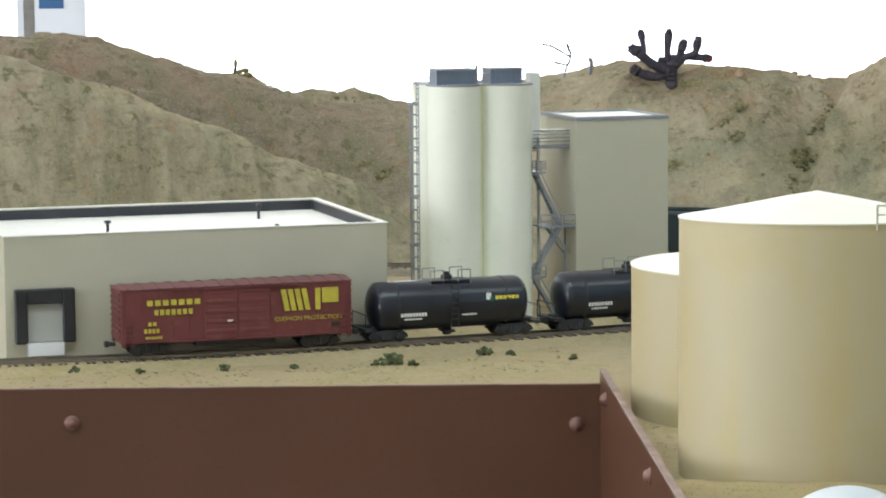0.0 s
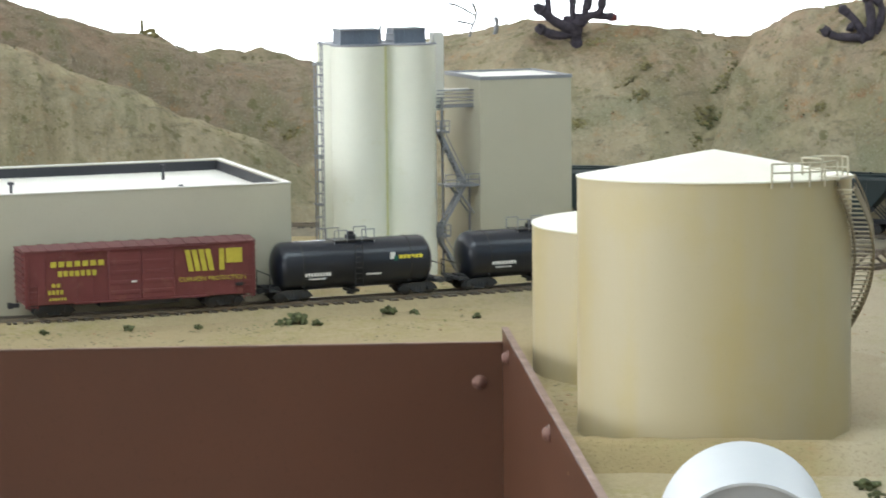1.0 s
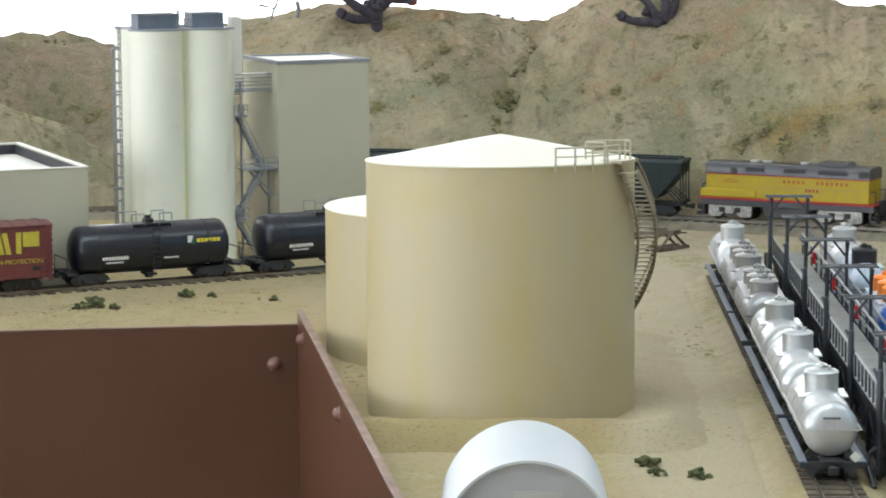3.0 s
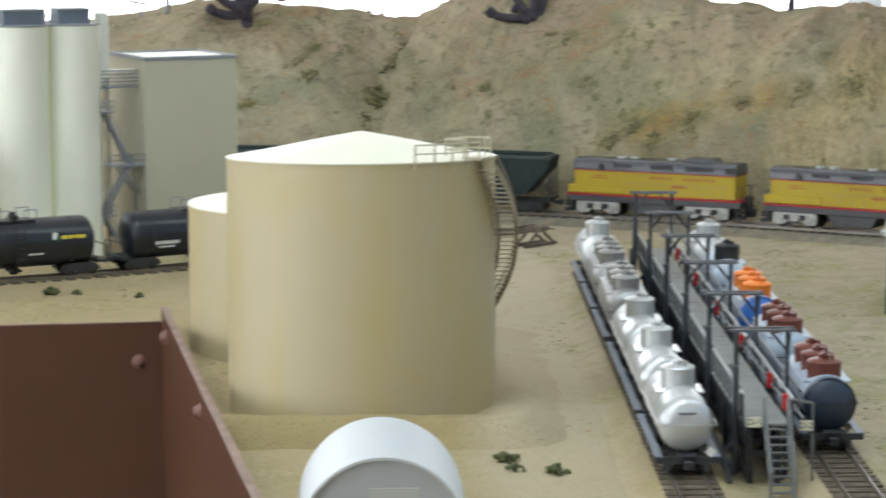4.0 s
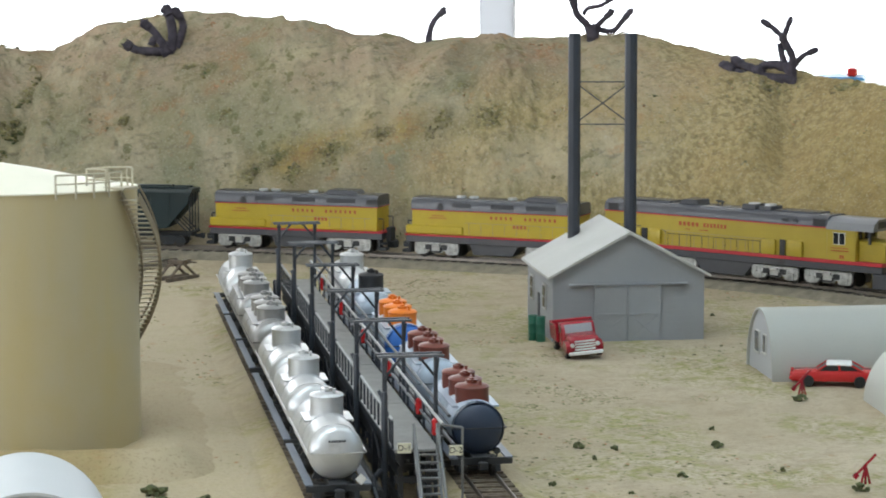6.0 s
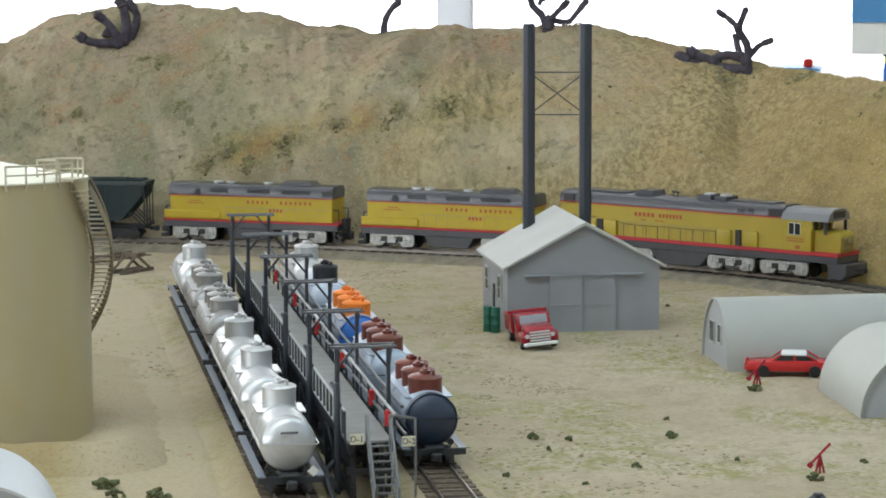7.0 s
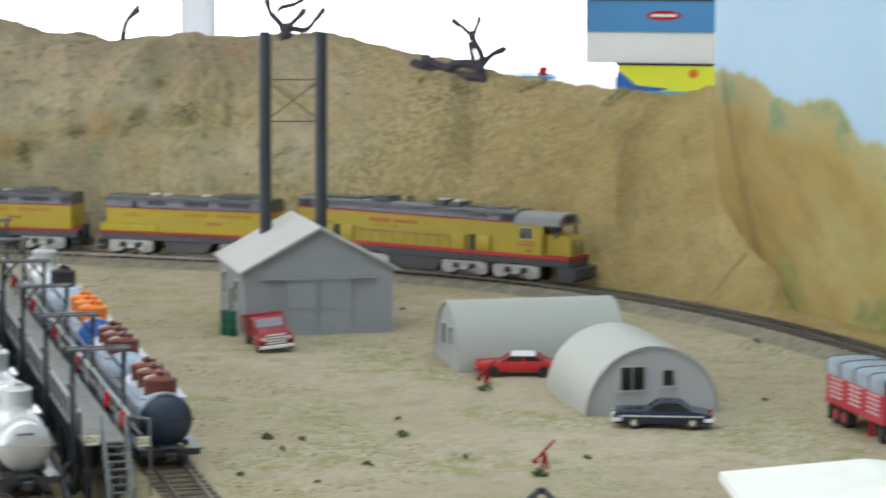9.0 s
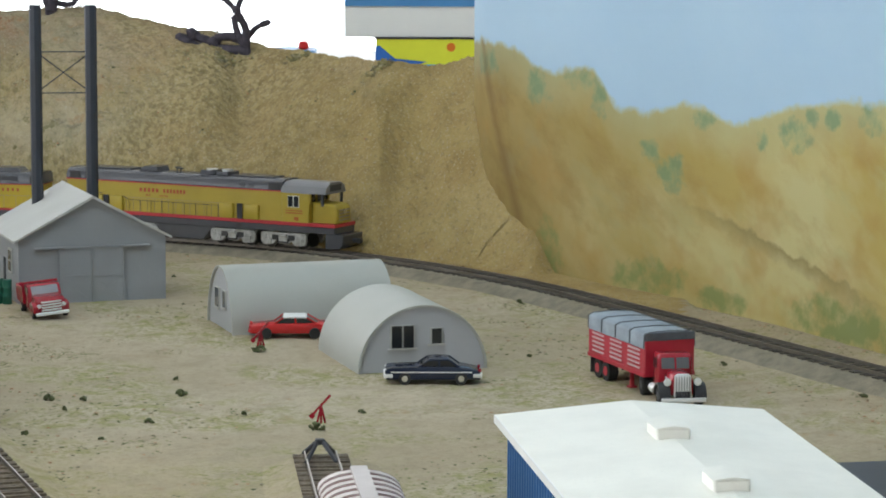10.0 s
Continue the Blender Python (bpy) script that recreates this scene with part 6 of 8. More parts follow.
# ---- loading platform between the spurs ----
def loading_platform():
    # local frame: x along the row, y to the right of it
    m = Matrix(((ROW[0], -SIDE[0], 0, 0), (ROW[1], -SIDE[1], 0, 0), (0, 0, 1, 0), (0, 0, 0, 1)))
    root = thing("loading_platform", m, "dark steel tank-car loading platform with gantries and a grey deck", "loading platform")
    Y = lambda off: -off
    a0, a1, zd = 1.318, 1.985, 0.0335
    yl, yr = 0.2085, 0.2350
    for k in range(5):
        x0 = a0 + k * (a1 - a0) / 5
        part("deck_panel", Shape().box(x0 + 0.0005, x0 + (a1 - a0) / 5 - 0.0005, Y(yr - 0.002), Y(yl + 0.002), zd - 0.0015, zd), "deck_grey", root, bevel=0.0003)
    for off in (yl + 0.003, yr - 0.003):
        part("deck_beam", Shape().box(a0, a1, Y(off) - 0.0012, Y(off) + 0.0012, zd - 0.006, zd - 0.0015), "rack_dark", root)
    bays = [1.3444 + 0.1243 * k for k in range(6)]
    for a in bays:
        g = part("gantry", Shape().box(a - 0.0012, a + 0.0012, Y(yl) - 0.0012, Y(yl) + 0.0012, 0.0, 0.078), "rack_steel", root, "dark grey steel gantry post", bevel=0.0003)
        part("post", Shape().box(a - 0.0012, a + 0.0012, Y(yr) - 0.0010, Y(yr) + 0.0010, 0.0, 0.078), "rack_steel", g, bevel=0.0003)
        # a second, shorter stand pipe with a rounded head beside the post
        part("stand_pipe", Shape().lathe([(0.0017, 0.004), (0.0017, 0.0585), (0.0014, 0.0600), (0.0006, 0.0606)], 12, Matrix.Translation((a - 0.0085, Y(yl - 0.0012), 0))), "rack_steel", g, "dark stand pipe")
        for dx in (-0.0045, 0.0045):
            part("beam", Shape().box(a + dx - 0.0007, a + dx + 0.0007, Y(yr + 0.004), Y(yl - 0.004), 0.0772, 0.0784), "rail_grey", g, "grey crossbeam")
        lace = Shape()
        for i in range(3):
            y0, y1 = yl - 0.002 + 0.0105 * i, yl - 0.002 + 0.0105 * (i + 1)
            lace.cyl((a + (0.0045 if i % 2 else -0.0045), Y(y0), 0.0778), (a - (0.0045 if i % 2 else -0.0045), Y(y1), 0.0778), 0.0005, 5)
        part("beam_lacing", lace, "rail_grey", g)
        for off, sg in ((yl, 1), (yr, -1)):
            part("brace", Shape().cyl((a, Y(off), 0.066), (a, Y(off + sg * 0.009), 0.0772), 0.0008, 6).cyl((a, Y(off), 0.064), (a - 0.010, Y(off), 0.0772), 0.0007, 6), "rack_steel", g)
        arm = [(a + 0.020, Y(yl + 0.002), zd), (a + 0.020, Y(yl + 0.002), zd + 0.015), (a + 0.019, Y(yl + 0.001), zd + 0.0195), (a + 0.023, Y(yl), zd + 0.0215)]
        part("loading_arm", Shape().tube(arm, 0.0011, 8).cyl((a + 0.0195, Y(yl + 0.001), zd + 0.010), (a + 0.0205, Y(yl + 0.004), zd + 0.010), 0.0018, 10), "rack_steel", g, "short upright valve pipe on the deck edge")
        part("hose", Shape().tube([(a - 0.0085, Y(yl - 0.003), 0.020), (a - 0.010, Y(yl - 0.007), 0.016), (a - 0.020, Y(yl - 0.008), 0.013), (a - 0.030, Y(yl - 0.006), 0.004)], 0.0013, 8), "rack_steel", g, "dark drooping hose")
        for off in (yl + 0.002, yr - 0.002):
            part("support_leg", Shape().box(a + 0.06 - 0.0015, a + 0.06 + 0.0015, Y(off) - 0.0015, Y(off) + 0.0015, 0, zd - 0.006).cyl((a, Y(off), 0.003), (a + 0.06, Y(off), zd - 0.006), 0.0008, 6), "rack_dark", root)
    # close row of charcoal post frames, added to stand in for shade below the deck
    for k in range(21):
        a = a0 + 0.012 + k * 0.0312
        part("shade_bent", Shape().box(a - 0.0016, a + 0.0016, Y(yl + 0.006) - 0.0014, Y(yl + 0.006) + 0.0014, 0, zd - 0.002).box(a - 0.0016, a + 0.0016, Y(yr - 0.006) - 0.0014, Y(yr - 0.006) + 0.0014, 0, zd - 0.002)
             .box(a - 0.0014, a + 0.0014, Y(yr - 0.003), Y(yl + 0.003), 0.014, 0.0175), "charcoal", root, "dark post frame added to deepen the shade under the deck")
    for z in (0.003, 0.0185):
        for off in (yl + 0.0045, yr - 0.0045):
            part("stringer", Shape().box(a0 + 0.005, a1, Y(off) - 0.0008, Y(off) + 0.0008, z, z + 0.0055), "black", root)
    part("pipe", Shape().cyl((a0 + 0.01, Y(yl - 0.0045), 0.009), (a1, Y(yl - 0.0045), 0.009), 0.0022, 10), "charcoal", root, "dark low pipe")
    # railings: a bay of uprights between the gantries on the near side, two slanting pipes on the far side
    edges = [a0] + bays + [a1]
    for x0, x1 in zip(edges, edges[1:]):
        if x1 - x0 < 0.02:
            continue
        left, right = x0 + 0.004, x1 - 0.012
        for z in (0.0012, 0.0148):
            part("rail_bar", Shape().box(left, right, Y(yl + 0.001) - 0.0006, Y(yl + 0.001) + 0.0006, zd + z - 0.0005, zd + z + 0.0005), "rail_pale", root, "pale worn rail")
        n = max(2, round((right - left) / 0.0145))
        for k in range(n + 1):
            a = left + (right - left) * k / n
            part("rail_post", Shape().box(a - 0.0007, a + 0.0007, Y(yl + 0.001) - 0.0005, Y(yl + 0.001) + 0.0005, zd, zd + 0.0145), "rack_steel", root)
    for k in range(22):
        a = a0 + (a1 - a0) * k / 21
        part("rail_post", Shape().box(a - 0.0007, a + 0.0007, Y(yr - 0.001) - 0.0006, Y(yr - 0.001) + 0.0006, zd - 0.004, zd + 0.0135), "rack_steel", root)
    for z, dy, mt in ((zd + 0.0065, -0.001, "rail_grey"), (zd + 0.0135, -0.001, "rail_pale"), (zd + 0.0175, 0.0025, "rack_steel"), (zd + 0.0030, 0.0045, "rail_grey")):
        part("pipe", Shape().cyl((a0 - 0.004, Y(yr + dy), z), (a1, Y(yr + dy), z), 0.0009, 8), mt, root, "steel pipe along the deck")
    for a in [a0 + 0.016] + [b + 0.050 for b in bays[:5]]:
        part("valve", Shape().lathe([(0.0012, 0.0), (0.0017, 0.0006), (0.0017, 0.0080), (0.0012, 0.0086)], 12, Matrix.Translation((a, Y(yr - 0.0018), zd + 0.0040))), "car_red", root, "red upright valve")
    # stairs at the near end
    st = Shape()
    for off in (0.2205, 0.2315):
        st.prism([(a0, zd - 0.003), (a0, zd), (a0 - 0.030, 0.002), (a0 - 0.030, -0.001), (a0 - 0.0285, -0.001)], Y(off) - 0.0006, Y(off) + 0.0006, "y")
    stairs = part("stairs", st, "stair_grey", root, "grey metal stairs")
    for k in range(9):
        x, z = a0 - 0.0015 - k * 0.0031, zd - 0.0025 - k * 0.0034
        part("tread", Shape().box(x - 0.002, x + 0.001, Y(0.2315), Y(0.2205), z - 0.0004, z + 0.0004), "stair_grey", stairs)
    hr = Shape()
    for off in (0.2200, 0.2320):
        hr.tube([(a0, Y(off), zd), (a0, Y(off), zd + 0.013), (a0 - 0.030, Y(off), 0.0145), (a0 - 0.030, Y(off), 0.0)], 0.0008, 6)
        hr.cyl((a0 - 0.015, Y(off), 0.016), (a0 - 0.015, Y(off), 0.029), 0.0006, 6)
    hr.tube([(a0 - 0.002, Y(0.2320), zd - 0.006), (a0 - 0.002, Y(0.2320), zd + 0.013), (a0 - 0.002, Y(0.2445), zd + 0.011), (a0 - 0.002, Y(0.2445), 0.0)], 0.0007, 6)
    part("stair_rail", hr, "stair_grey", stairs)
    for off, txt, z in ((0.2145, "D-1", 0.0352), (0.2408, "D-2", 0.0333)):
        b = part("sign", Shape().box(a0 - 0.0045, a0 - 0.0037, Y(off + 0.0034), Y(off - 0.0034), z - 0.0026, z + 0.0026), "sign", root, "small cream sign board")
        text_mesh("writing", txt, 0.0044, "black", b, Matrix.Translation((a0 - 0.00455, Y(off), z)) @ pose(0, 0, 0, 90, 0, -90), "black lettering")
    return root


loading_platform()

# ---- cream storage tanks ----
def storage_tank(cx, cy, R, rim, peak, lean, stair, label):
    away = math.degrees(math.atan2(cx - EYE[0], cy - EYE[1]))
    m = Matrix.Translation((cx, cy, -0.002)) @ pose(0, 0, 0, 0, 0, -away) @ pose(0, 0, 0, -lean, 0, 0)
    root = thing("storage_tank", m, label, "storage tank")
    part("shell", Shape().lathe([(R, -0.006), (R, rim)], 96), "tank_cream", root, smooth=60)
    part("roof", Shape().lathe([(R + 0.0006, rim), (R + 0.0006, rim + 0.0008), (R * 0.75, rim + (peak - rim) * 0.27), (R * 0.5, rim + (peak - rim) * 0.52), (R * 0.25, rim + (peak - rim) * 0.78), (0.0006, peak)], 96), "tank_roof", root, smooth=60)
    if not stair:
        return root
    # spiral stair round the far right side, from the rim down
    s, tr, n = Shape(), Shape(), 34
    th0, th1 = math.radians(-32), math.radians(34)
    P = lambda t, rr, z: (rr * math.cos(t), rr * math.sin(t), z)
    z0, z1 = rim - 0.004, 0.050
    rib = lambda rr: [P(th0 + (th1 - th0) * k / n, rr, z0 + (z1 - z0) * k / n + dz) for k in range(n + 1) for dz in (-0.0028, 0.0030)]
    quad = [(2 * k, 2 * k + 1, 2 * k + 3, 2 * k + 2) for k in range(n)]
    sta = part("spiral_stair", Shape().tube([P(th0 + (th1 - th0) * k / n, R + 0.0125, z0 + (z1 - z0) * k / n) for k in range(n + 1)], 0.0010, 6)
               .tube([P(th0 + (th1 - th0) * k / n, R + 0.0125, z0 + (z1 - z0) * k / n + 0.0075) for k in range(n + 1)], 0.0006, 6)
               .tube([P(th0 + (th1 - th0) * k / n, R + 0.002, z0 + (z1 - z0) * k / n) for k in range(n + 1)], 0.0009, 6), "stair_tan", root, "tan curved stair with closed stringer")
    for rr in (R + 0.0125, R + 0.0018):
        v = rib(rr) + rib(rr + 0.0008)
        k2 = 2 * (n + 1)
        edge = [f for k in range(n) for f in ((2 * k + 1, 2 * k + 3, k2 + 2 * k + 3, k2 + 2 * k + 1), (2 * k, k2 + 2 * k, k2 + 2 * k + 2, 2 * k + 2))]
        part("stringer", Shape().add(v, quad + [tuple(i + k2 for i in f) for f in quad] + edge), "stair_tan", sta)
    for k in range(n):
        t, z = th0 + (th1 - th0) * (k + 0.5) / n, z0 + (z1 - z0) * (k + 0.5) / n
        a = Matrix.Translation((0, 0, z)) @ Matrix.Rotation(t, 4, "Z")
        part("tread", Shape().box(R, R + 0.0125, -0.0013, 0.0013, -0.0004, 0.0004, a), "rail_cream", sta)
    # platform and railing at the top
    run = part("railing", Shape().tube([P(math.radians(t), R + 0.001, rim + 0.0105) for t in (-67, -58, -49, -40, -31)], 0.0006, 6), "rail_cream", root, "cream tube railing")
    part("lower_rail", Shape().tube([P(math.radians(t), R + 0.001, rim + 0.0055) for t in (-67, -58, -49, -40, -31)], 0.0005, 6), "rail_cream", run)
    for t in (-67, -58, -49, -40, -31):
        p = P(math.radians(t), R + 0.001, rim)
        part("post", Shape().cyl((p[0], p[1], rim - 0.003), (p[0], p[1], rim + 0.0105), 0.0006, 6), "rail_cream", run)
    pts2 = [P(math.radians(t), rr, rim) for t, rr in ((-42, R + 0.001), (-42, R - 0.013), (-22, R - 0.013), (-20, R - 0.002), (-24, R + 0.003))]
    cage = part("railing", Shape().tube([(p[0], p[1], rim + 0.0125) for p in pts2], 0.0006, 6), "rail_cream", root, "cream tube railing")
    part("lower_rail", Shape().tube([(p[0], p[1], rim + 0.0065) for p in pts2], 0.0005, 6), "rail_cream", cage)
    for p in pts2:
        part("post", Shape().cyl((p[0], p[1], rim), (p[0], p[1], rim + 0.0125), 0.0006, 6), "rail_cream", cage)
    a = Matrix.Rotation(math.radians(-28), 4, "Z")
    part("landing", Shape().box(R - 0.013, R + 0.006, -0.012, 0.010, rim + 0.0005, rim + 0.002, a), "rail_cream", root)
    return root


storage_tank(0.645, 1.405, 0.0787, 0.1490, 0.1643, 2.4, True, "large cream storage tank with shallow cone roof and curved stair")
storage_tank(0.694, 1.610, 0.0787, 0.0985, 0.1015, 0.0, False, "shorter cream storage tank with a nearly flat white roof")


# ---- warehouse, silos and tower ----
def warehouse():
    x0, x1, y0, y1, zt = 0.258, 0.548, 1.969, 2.189, 0.0955
    root = thing("warehouse", Matrix(), "low tan flat-roofed warehouse with black parapet lining and white roof", "building")
    t = 0.004
    part("front_wall", Shape().box(x0, x1, y0, y0 + t, -0.002, zt), "tan_wall", root)
    part("back_wall", Shape().box(x0, x1, y1 - t, y1, -0.002, zt), "tan_wall", root)
    part("end_wall", Shape().box(x0, x0 + t, y0 + t, y1 - t, -0.002, zt), "tan_wall", root)
    part("end_wall", Shape().box(x1 - t, x1, y0 + t, y1 - t, -0.002, zt), "tan_wall", root)
    zr = zt - 0.0085
    part("roof", Shape().box(x0 + t, x1 - t, y0 + t, y1 - t, zr - 0.002, zr), "white_roof", root)
    part("parapet_lining", Shape().box(x0 + t, x1 - t, y1 - t - 0.001, y1 - t, zr, zt - 0.0008).box(x1 - t - 0.001, x1 - t, y0 + t, y1 - t - 0.001, zr, zt - 0.0008)
         .box(x0 + t, x0 + t + 0.001, y0 + t, y1 - t - 0.001, zr, zt - 0.0008), "charcoal", root, "dark parapet lining")
    cap = Shape().box(x0 - 0.0006, x1 + 0.0006, y0 - 0.0006, y0 + t, zt, zt + 0.0008).box(x0 - 0.0006, x1 + 0.0006, y1 - t, y1 + 0.0006, zt, zt + 0.0008)
    cap.box(x0 - 0.0006, x0 + t, y0 + t, y1 - t, zt, zt + 0.0008).box(x1 - t, x1 + 0.0006, y0 + t, y1 - t, zt, zt + 0.0008)
    part("parapet_cap", cap, "white_roof", root, "pale parapet cap")
    for x, y, h in ((0.345, 2.03, 0.012), (0.483, 2.12, 0.012)):
        part("roof_vent", Shape().cyl((x, y, zr), (x, y, zr + h), 0.0012, 8).cyl((x, y, zr + h - 0.002), (x, y, zr + h), 0.0026, 10), "charcoal", root)
    part("roof_vent", Shape().cyl((0.478, 2.035, zr), (0.478, 2.035, zr + 0.004), 0.0018, 10), "charcoal", root)
    # dock door with black seal
    dx0, dx1 = 0.2645, 0.3085
    d = part("dock_seal", Shape().box(dx0, dx0 + 0.009, y0 - 0.006, y0, 0.017, 0.057).box(dx1 - 0.009, dx1, y0 - 0.006, y0, 0.017, 0.057).box(dx0 + 0.009, dx1 - 0.009, y0 - 0.006, y0, 0.046, 0.057), "black", root, "black rubber dock seal", bevel=0.0008)
    part("dock_door", Shape().box(dx0 + 0.009, dx1 - 0.009, y0 - 0.0015, y0 - 0.0005, 0.018, 0.046), "hut_grey", d, "grey roll-up dock door")
    part("dock_leveller", Shape().box(dx0 + 0.009, dx1 - 0.009, y0 - 0.007, y0, 0.008, 0.017), "white_paint", root, "white dock bumper")
    return root


def silos():
    root = thing("silo_group", Matrix(), "four tall cream concrete silos with grey head houses and caged ladder", "silo")
    D, zt, cx, cy = 0.0438, 0.191, (0.646, 0.690), (2.112, 2.156)
    for x in cx:
        for y in cy:
            part("silo", Shape().lathe([(D / 2, -0.002), (D / 2, zt - 0.0008), (D / 2 + 0.0005, zt)], 48, Matrix.Translation((x, y, 0))), "concrete_white", root, smooth=60)
            part("silo_roof", Shape().lathe([(D / 2 + 0.0008, zt), (D / 2 + 0.0008, zt + 0.001), (0.001, zt + 0.0018)], 48, Matrix.Translation((x, y, 0))), "ladder_grey", root)
    part("infill", Shape().box(cx[0], cx[1], cy[0] - 0.006, cy[1] + 0.006, -0.002, zt - 0.001), "silo_seam", root, "yellowish joint between the silos")
    for x0, x1, y in ((0.630, 0.662, 2.118), (0.676, 0.702, 2.118)):
        hh = part("head_house", Shape().box(x0, x1, y - 0.012, y + 0.012, zt + 0.001, zt + 0.0125), "steel_blue", root, "blue-grey corrugated head house", bevel=0.0003)
        for k in range(7):
            xx = x0 + (x1 - x0) * k / 6
            part("rib", Shape().box(xx - 0.0006, xx + 0.0006, y - 0.0128, y - 0.012, zt + 0.001, zt + 0.0135), "steel_blue", hh)
        part("head_house_roof", Shape().box(x0 - 0.001, x1 + 0.001, y - 0.0135, y + 0.013, zt + 0.0125, zt + 0.0138), "ladder_grey", root)
    rl = Shape()
    for k in range(7):
        x = 0.662 + 0.002 * k
        rl.cyl((x, 2.105, zt), (x, 2.105, zt + 0.009), 0.0004, 5)
    for z in (0.004, 0.009):
        rl.cyl((0.662, 2.105, zt + z), (0.676, 2.105, zt + z), 0.0004, 5)
    rl.cyl((0.668, 2.12, zt), (0.668, 2.12, zt + 0.016), 0.0012, 8)
    part("roof_railing", rl, "ladder_grey", root)
    # caged ladder on the left flank
    lx, ly = 0.6195, 2.128
    s = Shape()
    ladder(s, lx, ly, 0.0, zt + 0.004, 0.006, "y", 44, 0.0005)
    s.cyl((lx, ly, zt), (lx - 0.004, ly, zt + 0.006), 0.0005, 5)
    part("ladder", s, "ladder_grey", root)
    for k in range(16):
        z = 0.03 + k * 0.0098
        part("cage_hoop", Shape().tube([(lx, ly - 0.0035, z), (lx - 0.005, ly - 0.0035, z), (lx - 0.0065, ly, z), (lx - 0.005, ly + 0.0035, z), (lx, ly + 0.0035, z)], 0.0005, 5), "ladder_grey", root)
    for p in ((-0.005, -0.0035), (-0.0065, 0), (-0.005, 0.0035)):
        part("cage_bar", Shape().cyl((lx + p[0], ly + p[1], 0.03), (lx + p[0], ly + p[1], 0.178), 0.0005, 5), "ladder_grey", root)
    for z in (0.06, 0.10, 0.14, 0.175):
        part("cage_landing", Shape().box(lx - 0.007, lx + 0.0, ly - 0.004, ly + 0.004, z, z + 0.001), "ladder_grey", root)
    return root


def tower():
    x0, x1, y0, y1, zt = 0.746, 0.827, 2.096, 2.188, 0.1635
    root = thing("tower_building", Matrix(), "tall windowless tan tower building with shallow parapet", "building")
    part("wall", Shape().box(x0, x1, y0, y1, -0.002, zt - 0.003), "tan_wall", root)
    part("roof", Shape().box(x0 + 0.002, x1 - 0.002, y0 + 0.002, y1 - 0.002, zt - 0.003, zt - 0.0015), "white_roof", root)
    cap = Shape().box(x0 - 0.0006, x1 + 0.0006, y0 - 0.0006, y0 + 0.002, zt - 0.003, zt).box(x0 - 0.0006, x1 + 0.0006, y1 - 0.002, y1 + 0.0006, zt - 0.003, zt)
    cap.box(x0 - 0.0006, x0 + 0.002, y0 + 0.002, y1 - 0.002, zt - 0.003, zt).box(x1 - 0.002, x1 + 0.0006, y0 + 0.002, y1 - 0.002, zt - 0.003, zt)
    part("parapet_cap", cap, "ladder_grey", root, "grey metal parapet edge")
    # outside stair, landings and duct between the tower and the silos
    fx, fy = 0.7285, 2.100
    st = part("outside_stair", Shape().box(0.7170, 0.7186, fy + 0.010, fy + 0.0116, 0.0, 0.1458).box(0.7405, 0.7420, fy + 0.010, fy + 0.0116, 0.0, 0.074), "ladder_grey", root, "grey steel outside stair")
    for x0_, x1_, z in ((0.7160, x0, 0.0735), (0.7085, 0.7200, 0.1185), (0.7080, 0.7200, 0.0320)):
        part("landing", Shape().box(x0_, x1_, fy - 0.002, fy + 0.020, z - 0.0008, z + 0.0008), "ladder_grey", st)
        rl = Shape()
        for zz in (0.005, 0.0095):
            rl.cyl((x0_, fy - 0.002, z + zz), (x1_, fy - 0.002, z + zz), 0.0005, 5)
        for i in range(4):
            xx = x0_ + (x1_ - x0_) * i / 3
            rl.cyl((xx, fy - 0.002, z), (xx, fy - 0.002, z + 0.0095), 0.0005, 5)
        part("landing_rail", rl, "ladder_grey", st)
    part("landing_brace", Shape().cyl((0.7415, fy, 0.050), (0.7250, fy, 0.073), 0.0009, 6).cyl((0.7415, fy + 0.016, 0.050), (0.7250, fy + 0.016, 0.073), 0.0009, 6).cyl((0.7180, fy, 0.052), (0.7330, fy, 0.073), 0.0008, 6), "ladder_grey", st)
    for (xa, za), (xb, zb) in (((0.7127, 0.1185), (0.7345, 0.0740)), ((0.7345, 0.0735), (0.7100, 0.0325)), ((0.7105, 0.0320), (0.7300, 0.0))):
        fl = Shape()
        for y in (fy + 0.001, fy + 0.011):
            fl.prism([(xa - 0.0012, za), (xa + 0.0014, za), (xb + 0.0014, zb), (xb - 0.0012, zb)], y - 0.0005, y + 0.0005, "y")
        for i in range(13):
            q = (i + 0.5) / 13
            xx, zz = xa + (xb - xa) * q, za + (zb - za) * q
            fl.box(xx - 0.0016, xx + 0.0016, fy + 0.001, fy + 0.011, zz - 0.0003, zz + 0.0003)
        part("stair_flight", fl, "ladder_grey", st)
        part("hand_rail", Shape().cyl((xa, fy + 0.001, za + 0.0085), (xb, fy + 0.001, zb + 0.0085), 0.0005, 5).cyl((xa, fy + 0.001, za), (xa, fy + 0.001, za + 0.0085), 0.0005, 5).cyl((xb, fy + 0.001, zb), (xb, fy + 0.001, zb + 0.0085), 0.0005, 5), "ladder_grey", st)
    dk = Shape()
    dk.box(0.7135, 0.7225, 2.118, 2.130, 0.135, 0.200)
    dk.box(0.7135, x0, 2.120, 2.128, 0.150, 0.1525)
    part("elevator_leg", dk, "white_roof", root, "pale grey elevator leg", bevel=0.0005)
    wk = Shape()
    for k in range(5):
        wk.cyl((0.714, 2.112, 0.140 + 0.003 * k), (x0, 2.112, 0.140 + 0.003 * k), 0.0005, 5)
    wk.box(0.714, x0, 2.112, 2.130, 0.1375, 0.1388)
